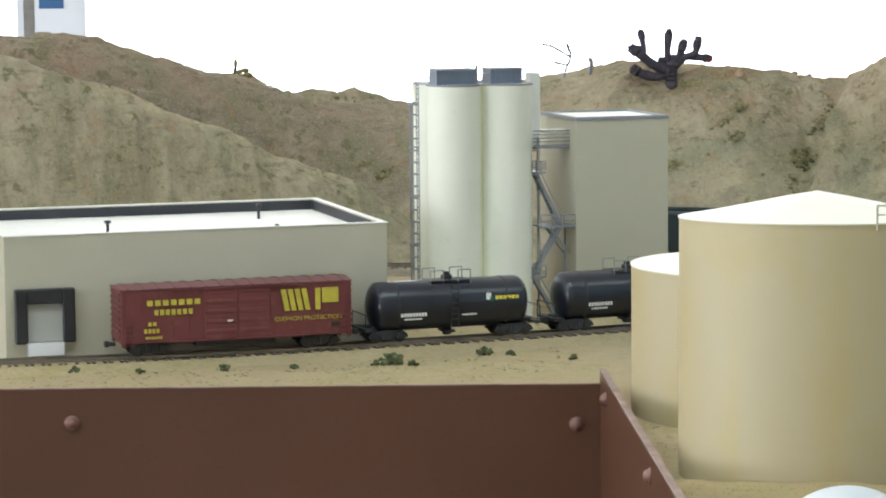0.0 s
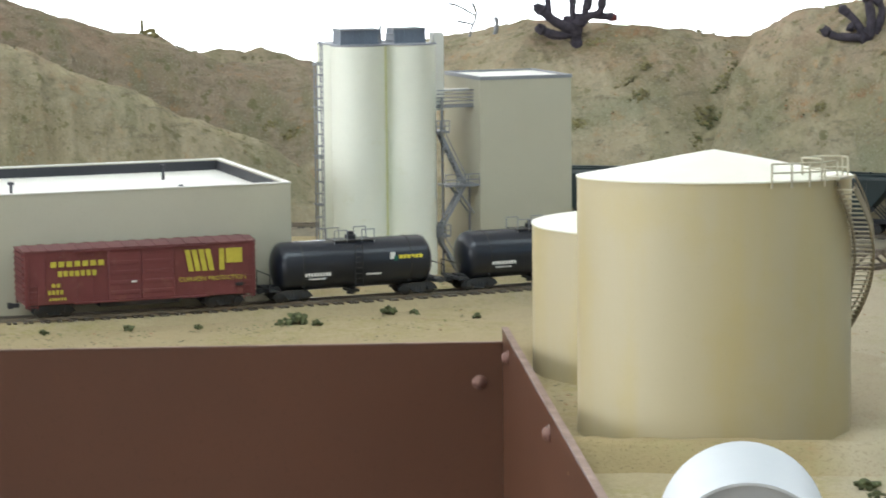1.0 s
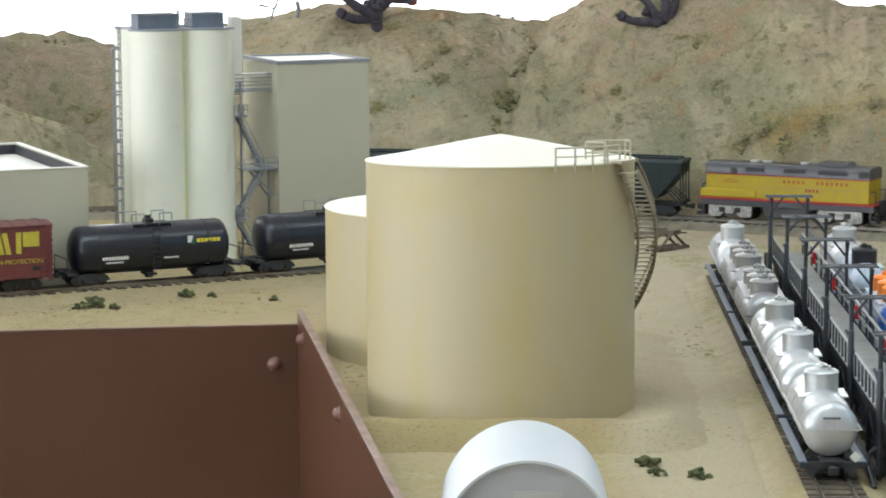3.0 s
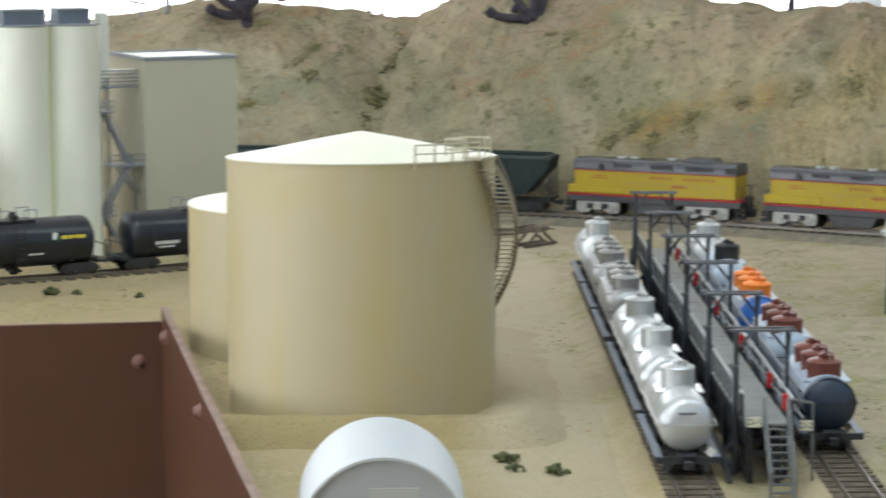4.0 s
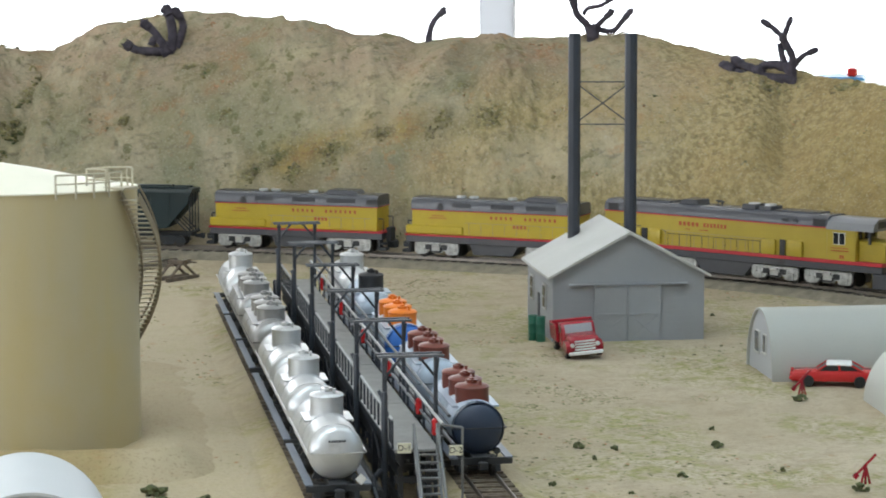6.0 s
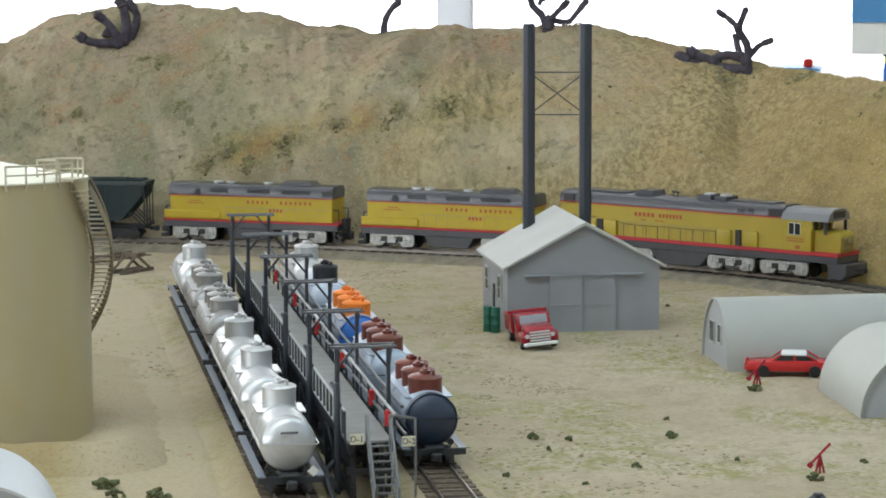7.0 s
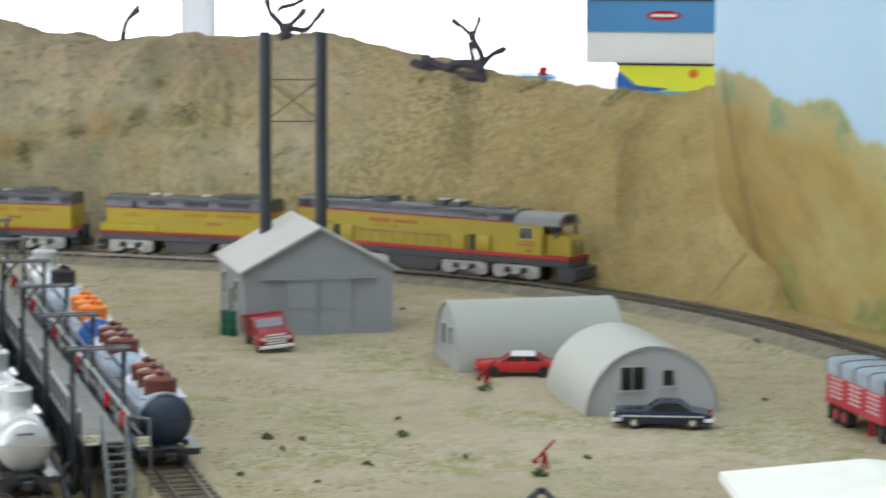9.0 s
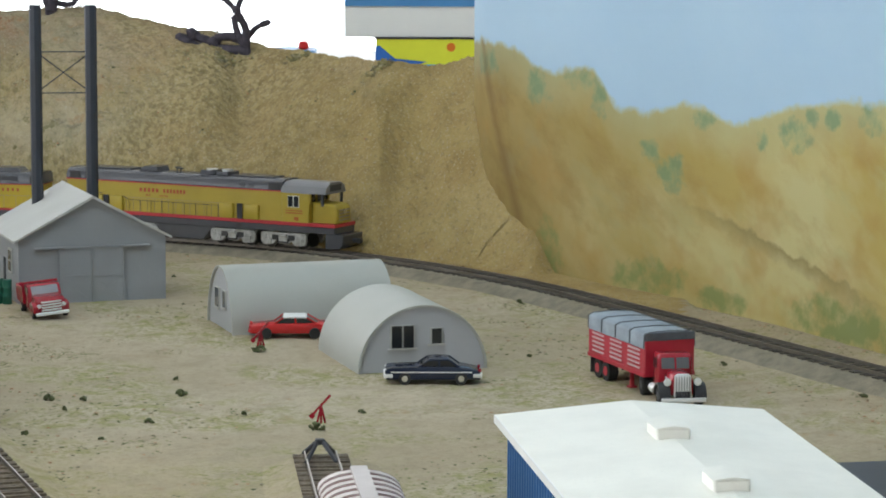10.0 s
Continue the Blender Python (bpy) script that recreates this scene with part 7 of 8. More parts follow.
    part("bridge", wk, "ladder_grey", root, "grey railed bridge")
    return root


warehouse()
silos()
tower()


# ---- shed with twin stacks ----
SHED_O, SHED_U, SHED_V = Vector((1.124, 1.537, 0)), Vector((0.906, -0.423, 0)), Vector((0.423, 0.906, 0))
SHED_M = Matrix(((SHED_U.x, SHED_V.x, 0, SHED_O.x), (SHED_U.y, SHED_V.y, 0, SHED_O.y), (0, 0, 1, 0), (0, 0, 0, 1)))


def shed():
    W, Lg, ze, zp = 0.1105, 0.108, 0.0478, 0.0772
    root = thing("shed", SHED_M, "grey gabled engine shed with sliding doors and pale roof", "building")
    for y0, y1 in ((0.0, 0.002), (Lg - 0.002, Lg)):
        part("gable_wall", Shape().prism([(0, -0.002), (W, -0.002), (W, ze), (W / 2, zp), (0, ze)], y0, y1, "y"), "shed_grey", root)
    for x0, x1 in ((0.0, 0.002), (W - 0.002, W)):
        part("side_wall", Shape().box(x0, x1, 0.002, Lg - 0.002, -0.002, ze), "shed_grey", root)
    k = (zp - ze) / (W / 2)
    for sgn in (-1, 1):
        xe = W / 2 + sgn * (W / 2 + 0.004)
        z_e = ze - 0.004 * k
        part("roof_slope", Shape().prism([(W / 2, zp), (xe, z_e), (xe, z_e + 0.0018), (W / 2, zp + 0.0022)], -0.004, Lg + 0.004, "y"), "shed_roof", root, "pale grey roof slope")
    n = 11
    board = lambda *b: part("clapboard", Shape().box(*b), "shed_grey", root, smooth=0)
    for i in range(1, n):
        z = ze * i / n
        board(0, W, -0.00014, 0.0, z - 0.0002, z + 0.0002)
        board(-0.00014, 0.0, 0, Lg, z - 0.0002, z + 0.0002)
    for i in range(1, 7):
        z = ze + (zp - ze) * i / 7.5
        half = (W / 2) * (1 - (z - ze) / (zp - ze))
        board(W / 2 - half, W / 2 + half, -0.00014, 0.0, z - 0.0002, z + 0.0002)
    # sliding doors
    dr = part("sliding_door", Shape().box(0.030, 0.054, -0.0016, -0.0003, 0.0, 0.0405), "shed_grey", root, bevel=0.0002)
    d2 = part("sliding_door", Shape().box(0.0545, 0.0785, -0.0016, -0.0003, 0.0, 0.0405), "shed_grey", root, bevel=0.0002)
    for x0, x1 in ((0.030, 0.054), (0.0545, 0.0785)):
        b = Shape().cyl((x0 + 0.001, -0.0017, 0.001), (x1 - 0.001, -0.0017, 0.0195), 0.00016, 4).cyl((x0 + 0.001, -0.0017, 0.0195), (x1 - 0.001, -0.0017, 0.001), 0.00016, 4)
        leaf = dr if x0 < 0.04 else d2
        for za in (0.0, 0.019, 0.0393):
            part("door_rail", Shape().box(x0, x1, -0.0021, -0.0016, za, za + 0.0012), "shed_grey", leaf)
        for xa in (x0, x1 - 0.001):
            part("door_stile", Shape().box(xa, xa + 0.001, -0.0022, -0.0017, 0.0, 0.0405), "shed_grey", leaf)
        part("door_brace", b, "shed_grey", leaf)
    part("door_track", Shape().box(0.012, 0.034, -0.003, -0.0003, 0.0405, 0.0418).box(0.075, 0.098, -0.003, -0.0003, 0.0405, 0.0418).box(0.034, 0.075, -0.0026, -0.0003, 0.0408, 0.0416), "shed_grey", root)
    part("side_door", Shape().box(-0.0010, -0.0002, 0.0530, 0.0590, 0.0115, 0.0285), "charcoal", root, "narrow dark hatch")
    for y in (0.030, 0.084):
        w = part("window", Shape().box(-0.0012, -0.0002, y - 0.0062, y + 0.0062, 0.0200, 0.0385), "shed_roof", root, "pale window frame")
        for i in range(2):
            for j in range(2):
                part("pane", Shape().box(-0.0016, -0.0013, y - 0.0048 + i * 0.0050, y - 0.0002 + i * 0.0050, 0.0217 + j * 0.008, 0.0289 + j * 0.008), "glass_dark", w)
    return root


shed()


def stacks():
    root = thing("twin_chimney", Matrix(), "pair of tall charcoal smoke stacks joined by a crossed brace", "chimney")
    a, b, zt = Vector((1.1901, 1.6042, 0)), Vector((1.2240, 1.5797, 0)), 0.2167
    d = (b - a).normalized()
    for p in (a, b):
        part("chimney_pipe", Shape().cyl((p.x, p.y, 0.0), (p.x, p.y, zt), 0.00465, 8), "stack", root, smooth=20)
    s = Shape()
    for z in (0.1495, 0.1809):
        s.cyl((a.x, a.y, z), (b.x, b.y, z), 0.0005, 6)
    s.cyl((a.x, a.y, 0.1495), (b.x, b.y, 0.1809), 0.0005, 6).cyl((a.x, a.y, 0.1809), (b.x, b.y, 0.1495), 0.0005, 6)
    part("cross_brace", s, "stack", root)
    return root


stacks()


# ---- arched huts ----
def hut(front_l, front_r, length, h, label, windows, shell="hut_grey", glass="glass_dark"):
    fl, fr = Vector((*front_l, 0)), Vector((*front_r, 0))
    u = (fr - fl).normalized()
    v = Vector((-u.y, u.x, 0))
    W = (fr - fl).length
    m = Matrix(((u.x, v.x, 0, fl.x), (u.y, v.y, 0, fl.y), (0, 0, 1, 0), (0, 0, 0, 1)))
    root = thing("arched_hut", m, label, "hut", "arched huts")
    arc = lambda rr, zz: [(W / 2 - rr * math.cos(a), zz * math.sin(a)) for a in np.linspace(0, math.pi, 33)]
    outer, inner = arc(W / 2, h), arc(W / 2 - 0.0014, h - 0.0014)
    part("shell", Shape().prism(outer + inner[::-1], -0.0008, length, "y"), shell, root, smooth=40)
    for y0 in (0.001, length - 0.003):
        part("end_wall", Shape().prism(inner, y0, y0 + 0.002, "y"), "hut_end", root, smooth=20)
    for x, z, w, hh, n in windows:
        fr_ = part("window", Shape().box(x - w / 2 - 0.0004, x + w / 2 + 0.0004, 0.0, 0.001, z - 0.0005, z + hh + 0.0005).box(x - w / 2 - 0.002, x + w / 2 + 0.002, -0.0008, 0.001, z - 0.0015, z - 0.0005), "shed_roof", root, "pale window frame")
        for i in range(n):
            pw = w / n
            part("pane", Shape().box(x - w / 2 + i * pw + 0.0006, x - w / 2 + (i + 1) * pw - 0.0006, -0.0006, -0.0001, z, z + hh), glass, fr_)
    return root


hut((1.1075, 1.1495), (1.1835, 1.1105), 0.099, 0.0425, "pale grey arched metal hut with dark front windows", [(0.0295, 0.0155, 0.0155, 0.0140, 2), (0.0520, 0.0175, 0.0075, 0.0095, 1)])
hut((1.179, 1.385), (1.148, 1.320), 0.116, 0.0440, "long pale grey arched hut parked beside a red car", [(0.026, 0.014, 0.010, 0.013, 2), (0.046, 0.016, 0.006, 0.011, 1)], glass="glass_grey")
hut((0.480, 1.100), (0.556, 1.068), 0.095, 0.0425, "white arched hut before the storage tanks", [(0.046, 0.012, 0.022, 0.015, 0)], "hut_white")


# ---- road vehicles ----
def wheel(parent, x, y, r, w=0.0024, hub="chrome"):
    t = part("wheel", Shape().cyl((x, y - w / 2, r), (x, y + w / 2, r), r, 18), "tyre", parent, bevel=0.0003)
    part("hubcap", Shape().cyl((x, y - w / 2 - 0.0002, r), (x, y + w / 2 + 0.0002, r), r * 0.5, 14), hub, t)


def sedan(m, label, body_mat, roof_mat, profile, cabin, length, width, hub="chrome", two_tone=False, trim="bright_metal"):
    root = thing("car", m, label, "car")
    h, w = length / 2, width / 2
    part("body", Shape().prism(profile, -w, w, "y"), body_mat, root, bevel=0.0012, seg=2)
    part("glasshouse", Shape().prism(cabin, -w * 0.86, w * 0.86, "y"), "glass_dark", root, bevel=0.0006)
    (xa, za), (xb, zb), (xc, zc), (xd, zd) = cabin
    part("roof", Shape().prism([(xb - 0.0006, zb - 0.0006), (xc + 0.0006, zc - 0.0006), (xc - 0.0002, zc + 0.0009), (xb + 0.0008, zb + 0.0009)], -w * 0.87, w * 0.87, "y"), roof_mat, root, bevel=0.0005)
    s = Shape()
    for y in (-w * 0.865, w * 0.865):
        for (x0, z0), (x1, z1) in (((xa, za), (xb, zb)), ((xd, zd), (xc, zc)), (((xa + xd) / 2, za), ((xb + xc) / 2, zb))):
            s.cyl((x0, y, z0), (x1, y, z1), 0.0006, 5)
    part("pillars", s, roof_mat if two_tone else body_mat, root)
    for sx in (-1, 1):
        part("bumper", Shape().box(min(sx * (h - 0.0005), sx * (h + 0.0014)), max(sx * (h - 0.0005), sx * (h + 0.0014)), -w * 0.96, w * 0.96, 0.0045, 0.0068), trim, root, bevel=0.0006)
        for sy in (-1, 1):
            part("lamp", Shape().cyl((sx * (h - 0.001), sy * w * 0.72, 0.0085), (sx * (h + 0.0007), sy * w * 0.72, 0.0085), 0.0012, 12), trim if sx > 0 else "red_paint", root)
            wheel(root, sx * h * 0.60, sy * (w - 0.0008), 0.0039, 0.0022, hub)
    return root


NAVY = [(-0.0295, 0.0036), (-0.0285, 0.003), (0.0285, 0.003), (0.0296, 0.0048), (0.0297, 0.0086), (0.0285, 0.0101), (0.0250, 0.0108), (0.012, 0.0112), (-0.013, 0.0113), (-0.020, 0.0106), (-0.0265, 0.0092), (-0.0293, 0.0078)]
NAVY_CAB = [(-0.0165, 0.0107), (-0.0105, 0.0151), (0.0028, 0.0151), (0.0088, 0.0110)]
navy = sedan(pose(1.1225, 1.097, 0.0, 0, 0, -42.5 + 180), "dark navy 1950s sedan with chrome bumpers parked before an arched hut", "navy_car", "navy_car", NAVY, NAVY_CAB, 0.058, 0.0205)
for sy in (-1, 1):
    part("side_trim", Shape().box(-0.024, 0.026, *sorted((sy * 0.0100, sy * 0.0106)), 0.0076, 0.0082), "white_print", navy, "pale side trim")
    for sx in (-1, 1):
        part("bumper_corner", Shape().box(*sorted((sx * 0.0245, sx * 0.0304)), *sorted((sy * 0.0092, sy * 0.0106)), 0.0042, 0.0070), "bright_metal", navy, "bright chrome bumper corner", bevel=0.0006)
RED = [(-0.0275, 0.0035), (0.0275, 0.0035), (0.0280, 0.0065), (0.0265, 0.0092), (0.008, 0.0105), (-0.014, 0.0108), (-0.0265, 0.0100), (-0.0280, 0.0075)]
RED_CAB = [(-0.0190, 0.0100), (-0.0110, 0.0144), (0.0050, 0.0144), (0.0115, 0.0100)]
sedan(pose(1.174, 1.290, 0.0, 0, 0, 138), "red coupe with a white vinyl roof beside the long hut", "car_red", "white_paint", RED, RED_CAB, 0.055, 0.0205, "tyre", False, "car_red")


def stake_truck(m):
    root = thing("pickup_truck", m, "small red stake-bed truck with chrome front parked by the shed", "truck")
    w = 0.0115
    part("chassis", Shape().box(-0.026, 0.026, -0.006, 0.006, 0.004, 0.0065), "black", root)
    part("bonnet", Shape().prism([(0.008, 0.005), (0.0265, 0.005), (0.0272, 0.0125), (0.0255, 0.0145), (0.008, 0.0155)], -w * 0.86, w * 0.86, "y"), "red_paint", root, bevel=0.0012, seg=2)
    for y in (-1, 1):
        part("fender", Shape().prism([(0.0125, 0.0045), (0.0265, 0.0045), (0.0275, 0.0095), (0.024, 0.0118), (0.0145, 0.0118), (0.011, 0.008)], *sorted((y * w * 0.72, y * w * 1.08)), "y"), "red_paint", root, bevel=0.0008)
    part("cab", Shape().prism([(-0.006, 0.005), (0.009, 0.005), (0.009, 0.0150), (0.0055, 0.0212), (-0.005, 0.0214), (-0.006, 0.0205)], -w * 0.98, w * 0.98, "y"), "red_paint", root, bevel=0.0012, seg=2)
    # the glass is coloured pale to imitate sky reflected in the windscreen
    part("windscreen", Shape().prism([(0.0092, 0.0153), (0.0098, 0.0153), (0.0066, 0.0205), (0.0060, 0.0205)], -w * 0.8, w * 0.8, "y"), "glass_sky_sheen", root)
    for y in (-1, 1):
        part("side_window", Shape().box(-0.003, 0.0055, *sorted((y * w * 0.975, y * w * 1.0)), 0.0152, 0.0200), "glass_dark", root)
        part("headlight", Shape().cyl((0.0268, y * 0.0085, 0.0098), (0.0282, y * 0.0085, 0.0098), 0.0014, 12), "bright_metal", root)
    g = Shape()
    for k in range(4):
        g.box(0.0268, 0.0280, -0.0068, 0.0068, 0.0062 + 0.0018 * k, 0.0072 + 0.0018 * k)
    part("grille", g, "bright_metal", root, "chrome bar grille")
    part("bumper", Shape().box(0.0278, 0.0292, -w, w, 0.0032, 0.0055), "bright_metal", root, bevel=0.0004)
    bed = Shape().box(-0.029, -0.0065, -w * 1.08, w * 1.08, 0.0072, 0.0085)
    bed.box(-0.0075, -0.0065, -w * 1.08, w * 1.08, 0.0085, 0.0222)
    for y in (-1, 1):
        bed.box(-0.029, -0.0065, *sorted((y * w * 1.03, y * w * 1.1)), 0.0085, 0.0190)
    bed.box(-0.0292, -0.0285, -w * 1.08, w * 1.08, 0.0085, 0.0190)
    part("cargo_bed", bed, "red_paint", root, bevel=0.0004)
    for x in (-0.019, 0.0185):
        for y in (-1, 1):
            wheel(root, x, y * w * 0.92, 0.0046, 0.003)
    return root


stake_truck(pose(1.110, 1.486, 0.0008, 0, 0, -114) @ pose(0, 0, 0, 5, 0, 0) @ Matrix.Scale(1.04, 4))


def semi(m):
    """Trailer along x from its tail to its nose at the origin, the tractor turned a little ahead of it."""
    root = thing("semi_truck", m, "red vintage semi truck with louvred trailer and grey tarpaulin", "truck")
    w, L, zb, zt = 0.0162, 0.0870, 0.0135, 0.0300
    part("trailer", Shape().box(-L, -0.0008, -w, w, zb, zt), "semi_red", root, "red louvred trailer body", bevel=0.0004)
    part("front_panel", Shape().box(-0.0008, 0.0004, -w, w, zb - 0.001, zt + 0.0042), "semi_red", root, "plain red front panel", bevel=0.0003)
    part("tarp_front", Shape().box(-0.0010, 0.0007, -w - 0.0002, w + 0.0002, zt + 0.0042, zt + 0.0092), "tarp_dark", root, "dark tarpaulin end", bevel=0.0004)
    n = 4
    for k in range(n):
        x0 = -L + k * L / n
        x1 = x0 + L / n - 0.0006
        prof = [(-w - 0.0005, zt - 0.0010), (w + 0.0005, zt - 0.0010), (w + 0.0002, zt + 0.0078), (w - 0.003, zt + 0.0092), (0, zt + 0.0098), (-w + 0.003, zt + 0.0092), (-w - 0.0002, zt + 0.0078)]
        part("tarpaulin", Shape().prism(prof, x0, x1, "x"), "tarp", root, "grey tarpaulin section", bevel=0.0007)
        for q in (0.0, 1.0):
            xx = x0 + (x1 - x0) * q
            part("tarp_bow", Shape().tube([(xx, -w - 0.0006, zt), (xx, -w - 0.0004, zt + 0.0079), (xx, -w + 0.003, zt + 0.0094), (xx, 0, zt + 0.0100), (xx, w - 0.003, zt + 0.0094), (xx, w + 0.0004, zt + 0.0079), (xx, w + 0.0006, zt)], 0.0003, 5), "tarp_dark", root)
    for y in (-1, 1):
        for p in range(3):
            for k in range(5):
                x0, z = -L + 0.007 + p * 0.0275, zb + 0.0030 + k * 0.0027
                part("louvre", Shape().box(x0, x0 + 0.0175, *sorted((y * w, y * (w + 0.0005))), z, z + 0.0010), "louvre_pale", root)
        part("rub_rail", Shape().box(-L, 0.0, *sorted((y * w, y * (w + 0.0007))), zb - 0.0012, zb + 0.0012), "semi_red", root)
        part("mud_flap", Shape().box(-L + 0.001, -L + 0.0018, *sorted((y * 0.006, y * (w - 0.001))), 0.0015, zb - 0.001), "black", root, "black mud flap")
        part("landing_leg", Shape().box(-0.036, -0.034, *sorted((y * 0.008, y * 0.010)), 0.0012, zb - 0.001).box(-0.0375, -0.0325, *sorted((y * 0.0068, y * 0.0112)), 0.0, 0.0012), "semi_red", root)
    part("trailer_frame", Shape().box(-L + 0.004, -0.002, -0.006, 0.006, 0.0090, zb - 0.001), "black", root)
    for x in (-L + 0.0125, -L + 0.0255):
        for y in (-1, 1):
            wheel(root, x, y * (w - 0.0040), 0.0062, 0.0064, "semi_red")
    # tractor
    trm = Matrix.Translation((-0.006, 0, 0)) @ pose(0, 0, 0, 0, 0, -11)
    T = lambda nm, sh, mt, lb="", bv=0.0: part(nm, sh, mt, root, lb, bevel=bv, m=trm, seg=2)
    T("chassis", Shape().box(-0.012, 0.046, -0.0045, 0.0045, 0.0062, 0.0100), "black")
    T("fifth_wheel", Shape().box(-0.009, 0.006, -0.006, 0.006, 0.0100, 0.0122), "black")
    T("cab", Shape().prism([(0.0120, 0.0070), (0.0255, 0.0070), (0.0260, 0.0195), (0.0238, 0.0272), (0.0215, 0.0290), (0.0140, 0.0290), (0.0122, 0.0275)], -0.0106, 0.0106, "y"), "red_paint", "rounded red cab", 0.0018)
    T("windscreen", Shape().prism([(0.0262, 0.0205), (0.0268, 0.0205), (0.0247, 0.0268), (0.0240, 0.0268)], -0.0084, 0.0084, "y"), "glass_grey")
    T("windscreen_post", Shape().prism([(0.0264, 0.0203), (0.0271, 0.0203), (0.0250, 0.0270), (0.0243, 0.0270)], -0.0005, 0.0005, "y"), "red_paint")
    T("bonnet", Shape().prism([(-0.0070, 0.0075), (0.0070, 0.0075), (0.0066, 0.0165), (0.0046, 0.0198), (0.0, 0.0206), (-0.0046, 0.0198), (-0.0066, 0.0165)], 0.0256, 0.0440, "x"), "red_paint", "rounded red bonnet", 0.0008)
    T("radiator", Shape().prism([(-0.0054, 0.0065), (0.0054, 0.0065), (0.0050, 0.0190), (0.0036, 0.0204), (-0.0036, 0.0204), (-0.0050, 0.0190)], 0.0440, 0.0456, "x"), "bright_metal", "tall bright radiator", 0.0005)
    for k in range(6):
        T("radiator_slat", Shape().box(0.0455, 0.0460, -0.0040 + 0.0016 * k - 0.0002, -0.0040 + 0.0016 * k + 0.0002, 0.0075, 0.0188), "ladder_grey")
    T("bumper", Shape().box(0.0475, 0.0490, -0.0135, 0.0135, 0.0040, 0.0066), "bright_metal", "", 0.0004)
    for y in (-1, 1):
        T("side_window", Shape().box(0.0145, 0.0222, *sorted((y * 0.0105, y * 0.0109)), 0.0203, 0.0262), "glass_dark")
        for k in range(3):
            T("bonnet_vent", Shape().box(0.0300, 0.0345, *sorted((y * 0.0066, y * 0.0071)), 0.0125 + 0.0016 * k, 0.0133 + 0.0016 * k), "bright_metal")
        arc = [(0.0385 - 0.0085 * math.cos(t), 0.0060 + 0.0085 * math.sin(t)) for t in np.linspace(0.0, math.pi, 11)]
        inn = [(0.0385 - 0.0072 * math.cos(t), 0.0060 + 0.0072 * math.sin(t)) for t in np.linspace(0.0, math.pi, 11)]
        T("fender", Shape().prism(arc + inn[::-1], *sorted((y * 0.0074, y * 0.0142)), "y"), "black", "black rounded fender")
        T("headlight", Shape().lathe([(0.0006, -0.0022), (0.0019, -0.0010), (0.0024, 0.0004), (0.0022, 0.0008), (0.0004, 0.0010)], 14, Matrix.Translation((0.0440, y * 0.0092, 0.0155)) @ ALONG_X), "bright_metal", "round chrome headlight")
        T("step_tank", Shape().cyl((0.0125, y * 0.0105, 0.0072), (0.0235, y * 0.0105, 0.0072), 0.0030, 14), "bright_metal", "chrome side tank")
        for x, wd in ((0.0385, 0.0040), (-0.0015, 0.0064)):
            t = T("wheel", Shape().cyl((x, y * 0.0112 - wd / 2, 0.0062), (x, y * 0.0112 + wd / 2, 0.0062), 0.0062, 20), "tyre", "", 0.0004)
            part("hubcap", Shape().cyl((x, y * 0.0112 - wd / 2 - 0.0003, 0.0062), (x, y * 0.0112 + wd / 2 + 0.0003, 0.0062), 0.0026, 14), "charcoal", t)
    return root


semi(pose(1.1936, 0.9653, 0.0, 0, 0, -114.5))

# ---- white-roofed building, dock and dark building at the layout's near edge ----
def white_building():
    a, b = Vector((0.808, 0.7303, 0)), Vector((0.906, 0.6632, 0))
    u = (b - a).normalized()
    v = Vector((-0.62, -0.785, 0))
    W, Lg, ze, zp = (b - a).length, 0.26, 0.0705, 0.0752
    m = Matrix(((u.x, v.x, 0, a.x), (u.y, v.y, 0, a.y), (0, 0, 1, 0), (0, 0, 0, 1)))
    root = thing("metal_building", m, "blue metal building with a plain white low-pitched roof", "building")
    for y0, y1 in ((0.004, 0.006), (Lg - 0.006, Lg - 0.004)):
        part("gable_wall", Shape().prism([(0.004, -0.002), (W - 0.004, -0.002), (W - 0.004, ze), (W / 2, zp - 0.0012), (0.004, ze)], y0, y1, "y"), "wall_blue", root)
    for x0, x1 in ((0.004, 0.006), (W - 0.006, W - 0.004)):
        s = Shape().box(x0, x1, 0.006, Lg - 0.006, -0.002, ze)
        part("side_wall", s, "wall_blue", root)
    rb = Shape()
    for k in range(40):
        y = 0.008 + k * 0.0062
        rb.box(0.0034, 0.0042, y - 0.0006, y + 0.0006, 0.0, ze - 0.001)
    part("wall_ribs", rb, "wall_blue", root)
    part("window", Shape().box(0.0028, 0.0041, 0.062, 0.086, 0.028, 0.046), "white_paint", root, "white-framed window")
    for s, x in ((-1, -0.001), (1, W + 0.001)):
        part("roof_slope", Shape().prism([(W / 2, zp), (x, ze - 0.0005), (x, ze + 0.001), (W / 2, zp + 0.0016)], 0.0, Lg, "y"), "white_roof", root, "white roof slope")
    part("roof_edge", Shape().prism([(-0.0015, ze - 0.0025), (-0.0005, ze - 0.0025), (-0.0005, ze + 0.001), (-0.0015, ze + 0.001)], 0.0, Lg, "y"), "white_paint", root)
    for y in (0.077, 0.177):
        v1 = part("ridge_vent", Shape().box(W / 2 - 0.007, W / 2 + 0.007, y - 0.010, y + 0.010, zp - 0.002, zp + 0.0058), "white_roof", root, "small white roof vent", bevel=0.0008)
        part("vent_cap", Shape().prism([(W / 2 - 0.0076, zp + 0.0058), (W / 2 + 0.0076, zp + 0.0058), (W / 2, zp + 0.0068)], y - 0.0108, y + 0.0108, "y"), "white_roof", v1)
    return root


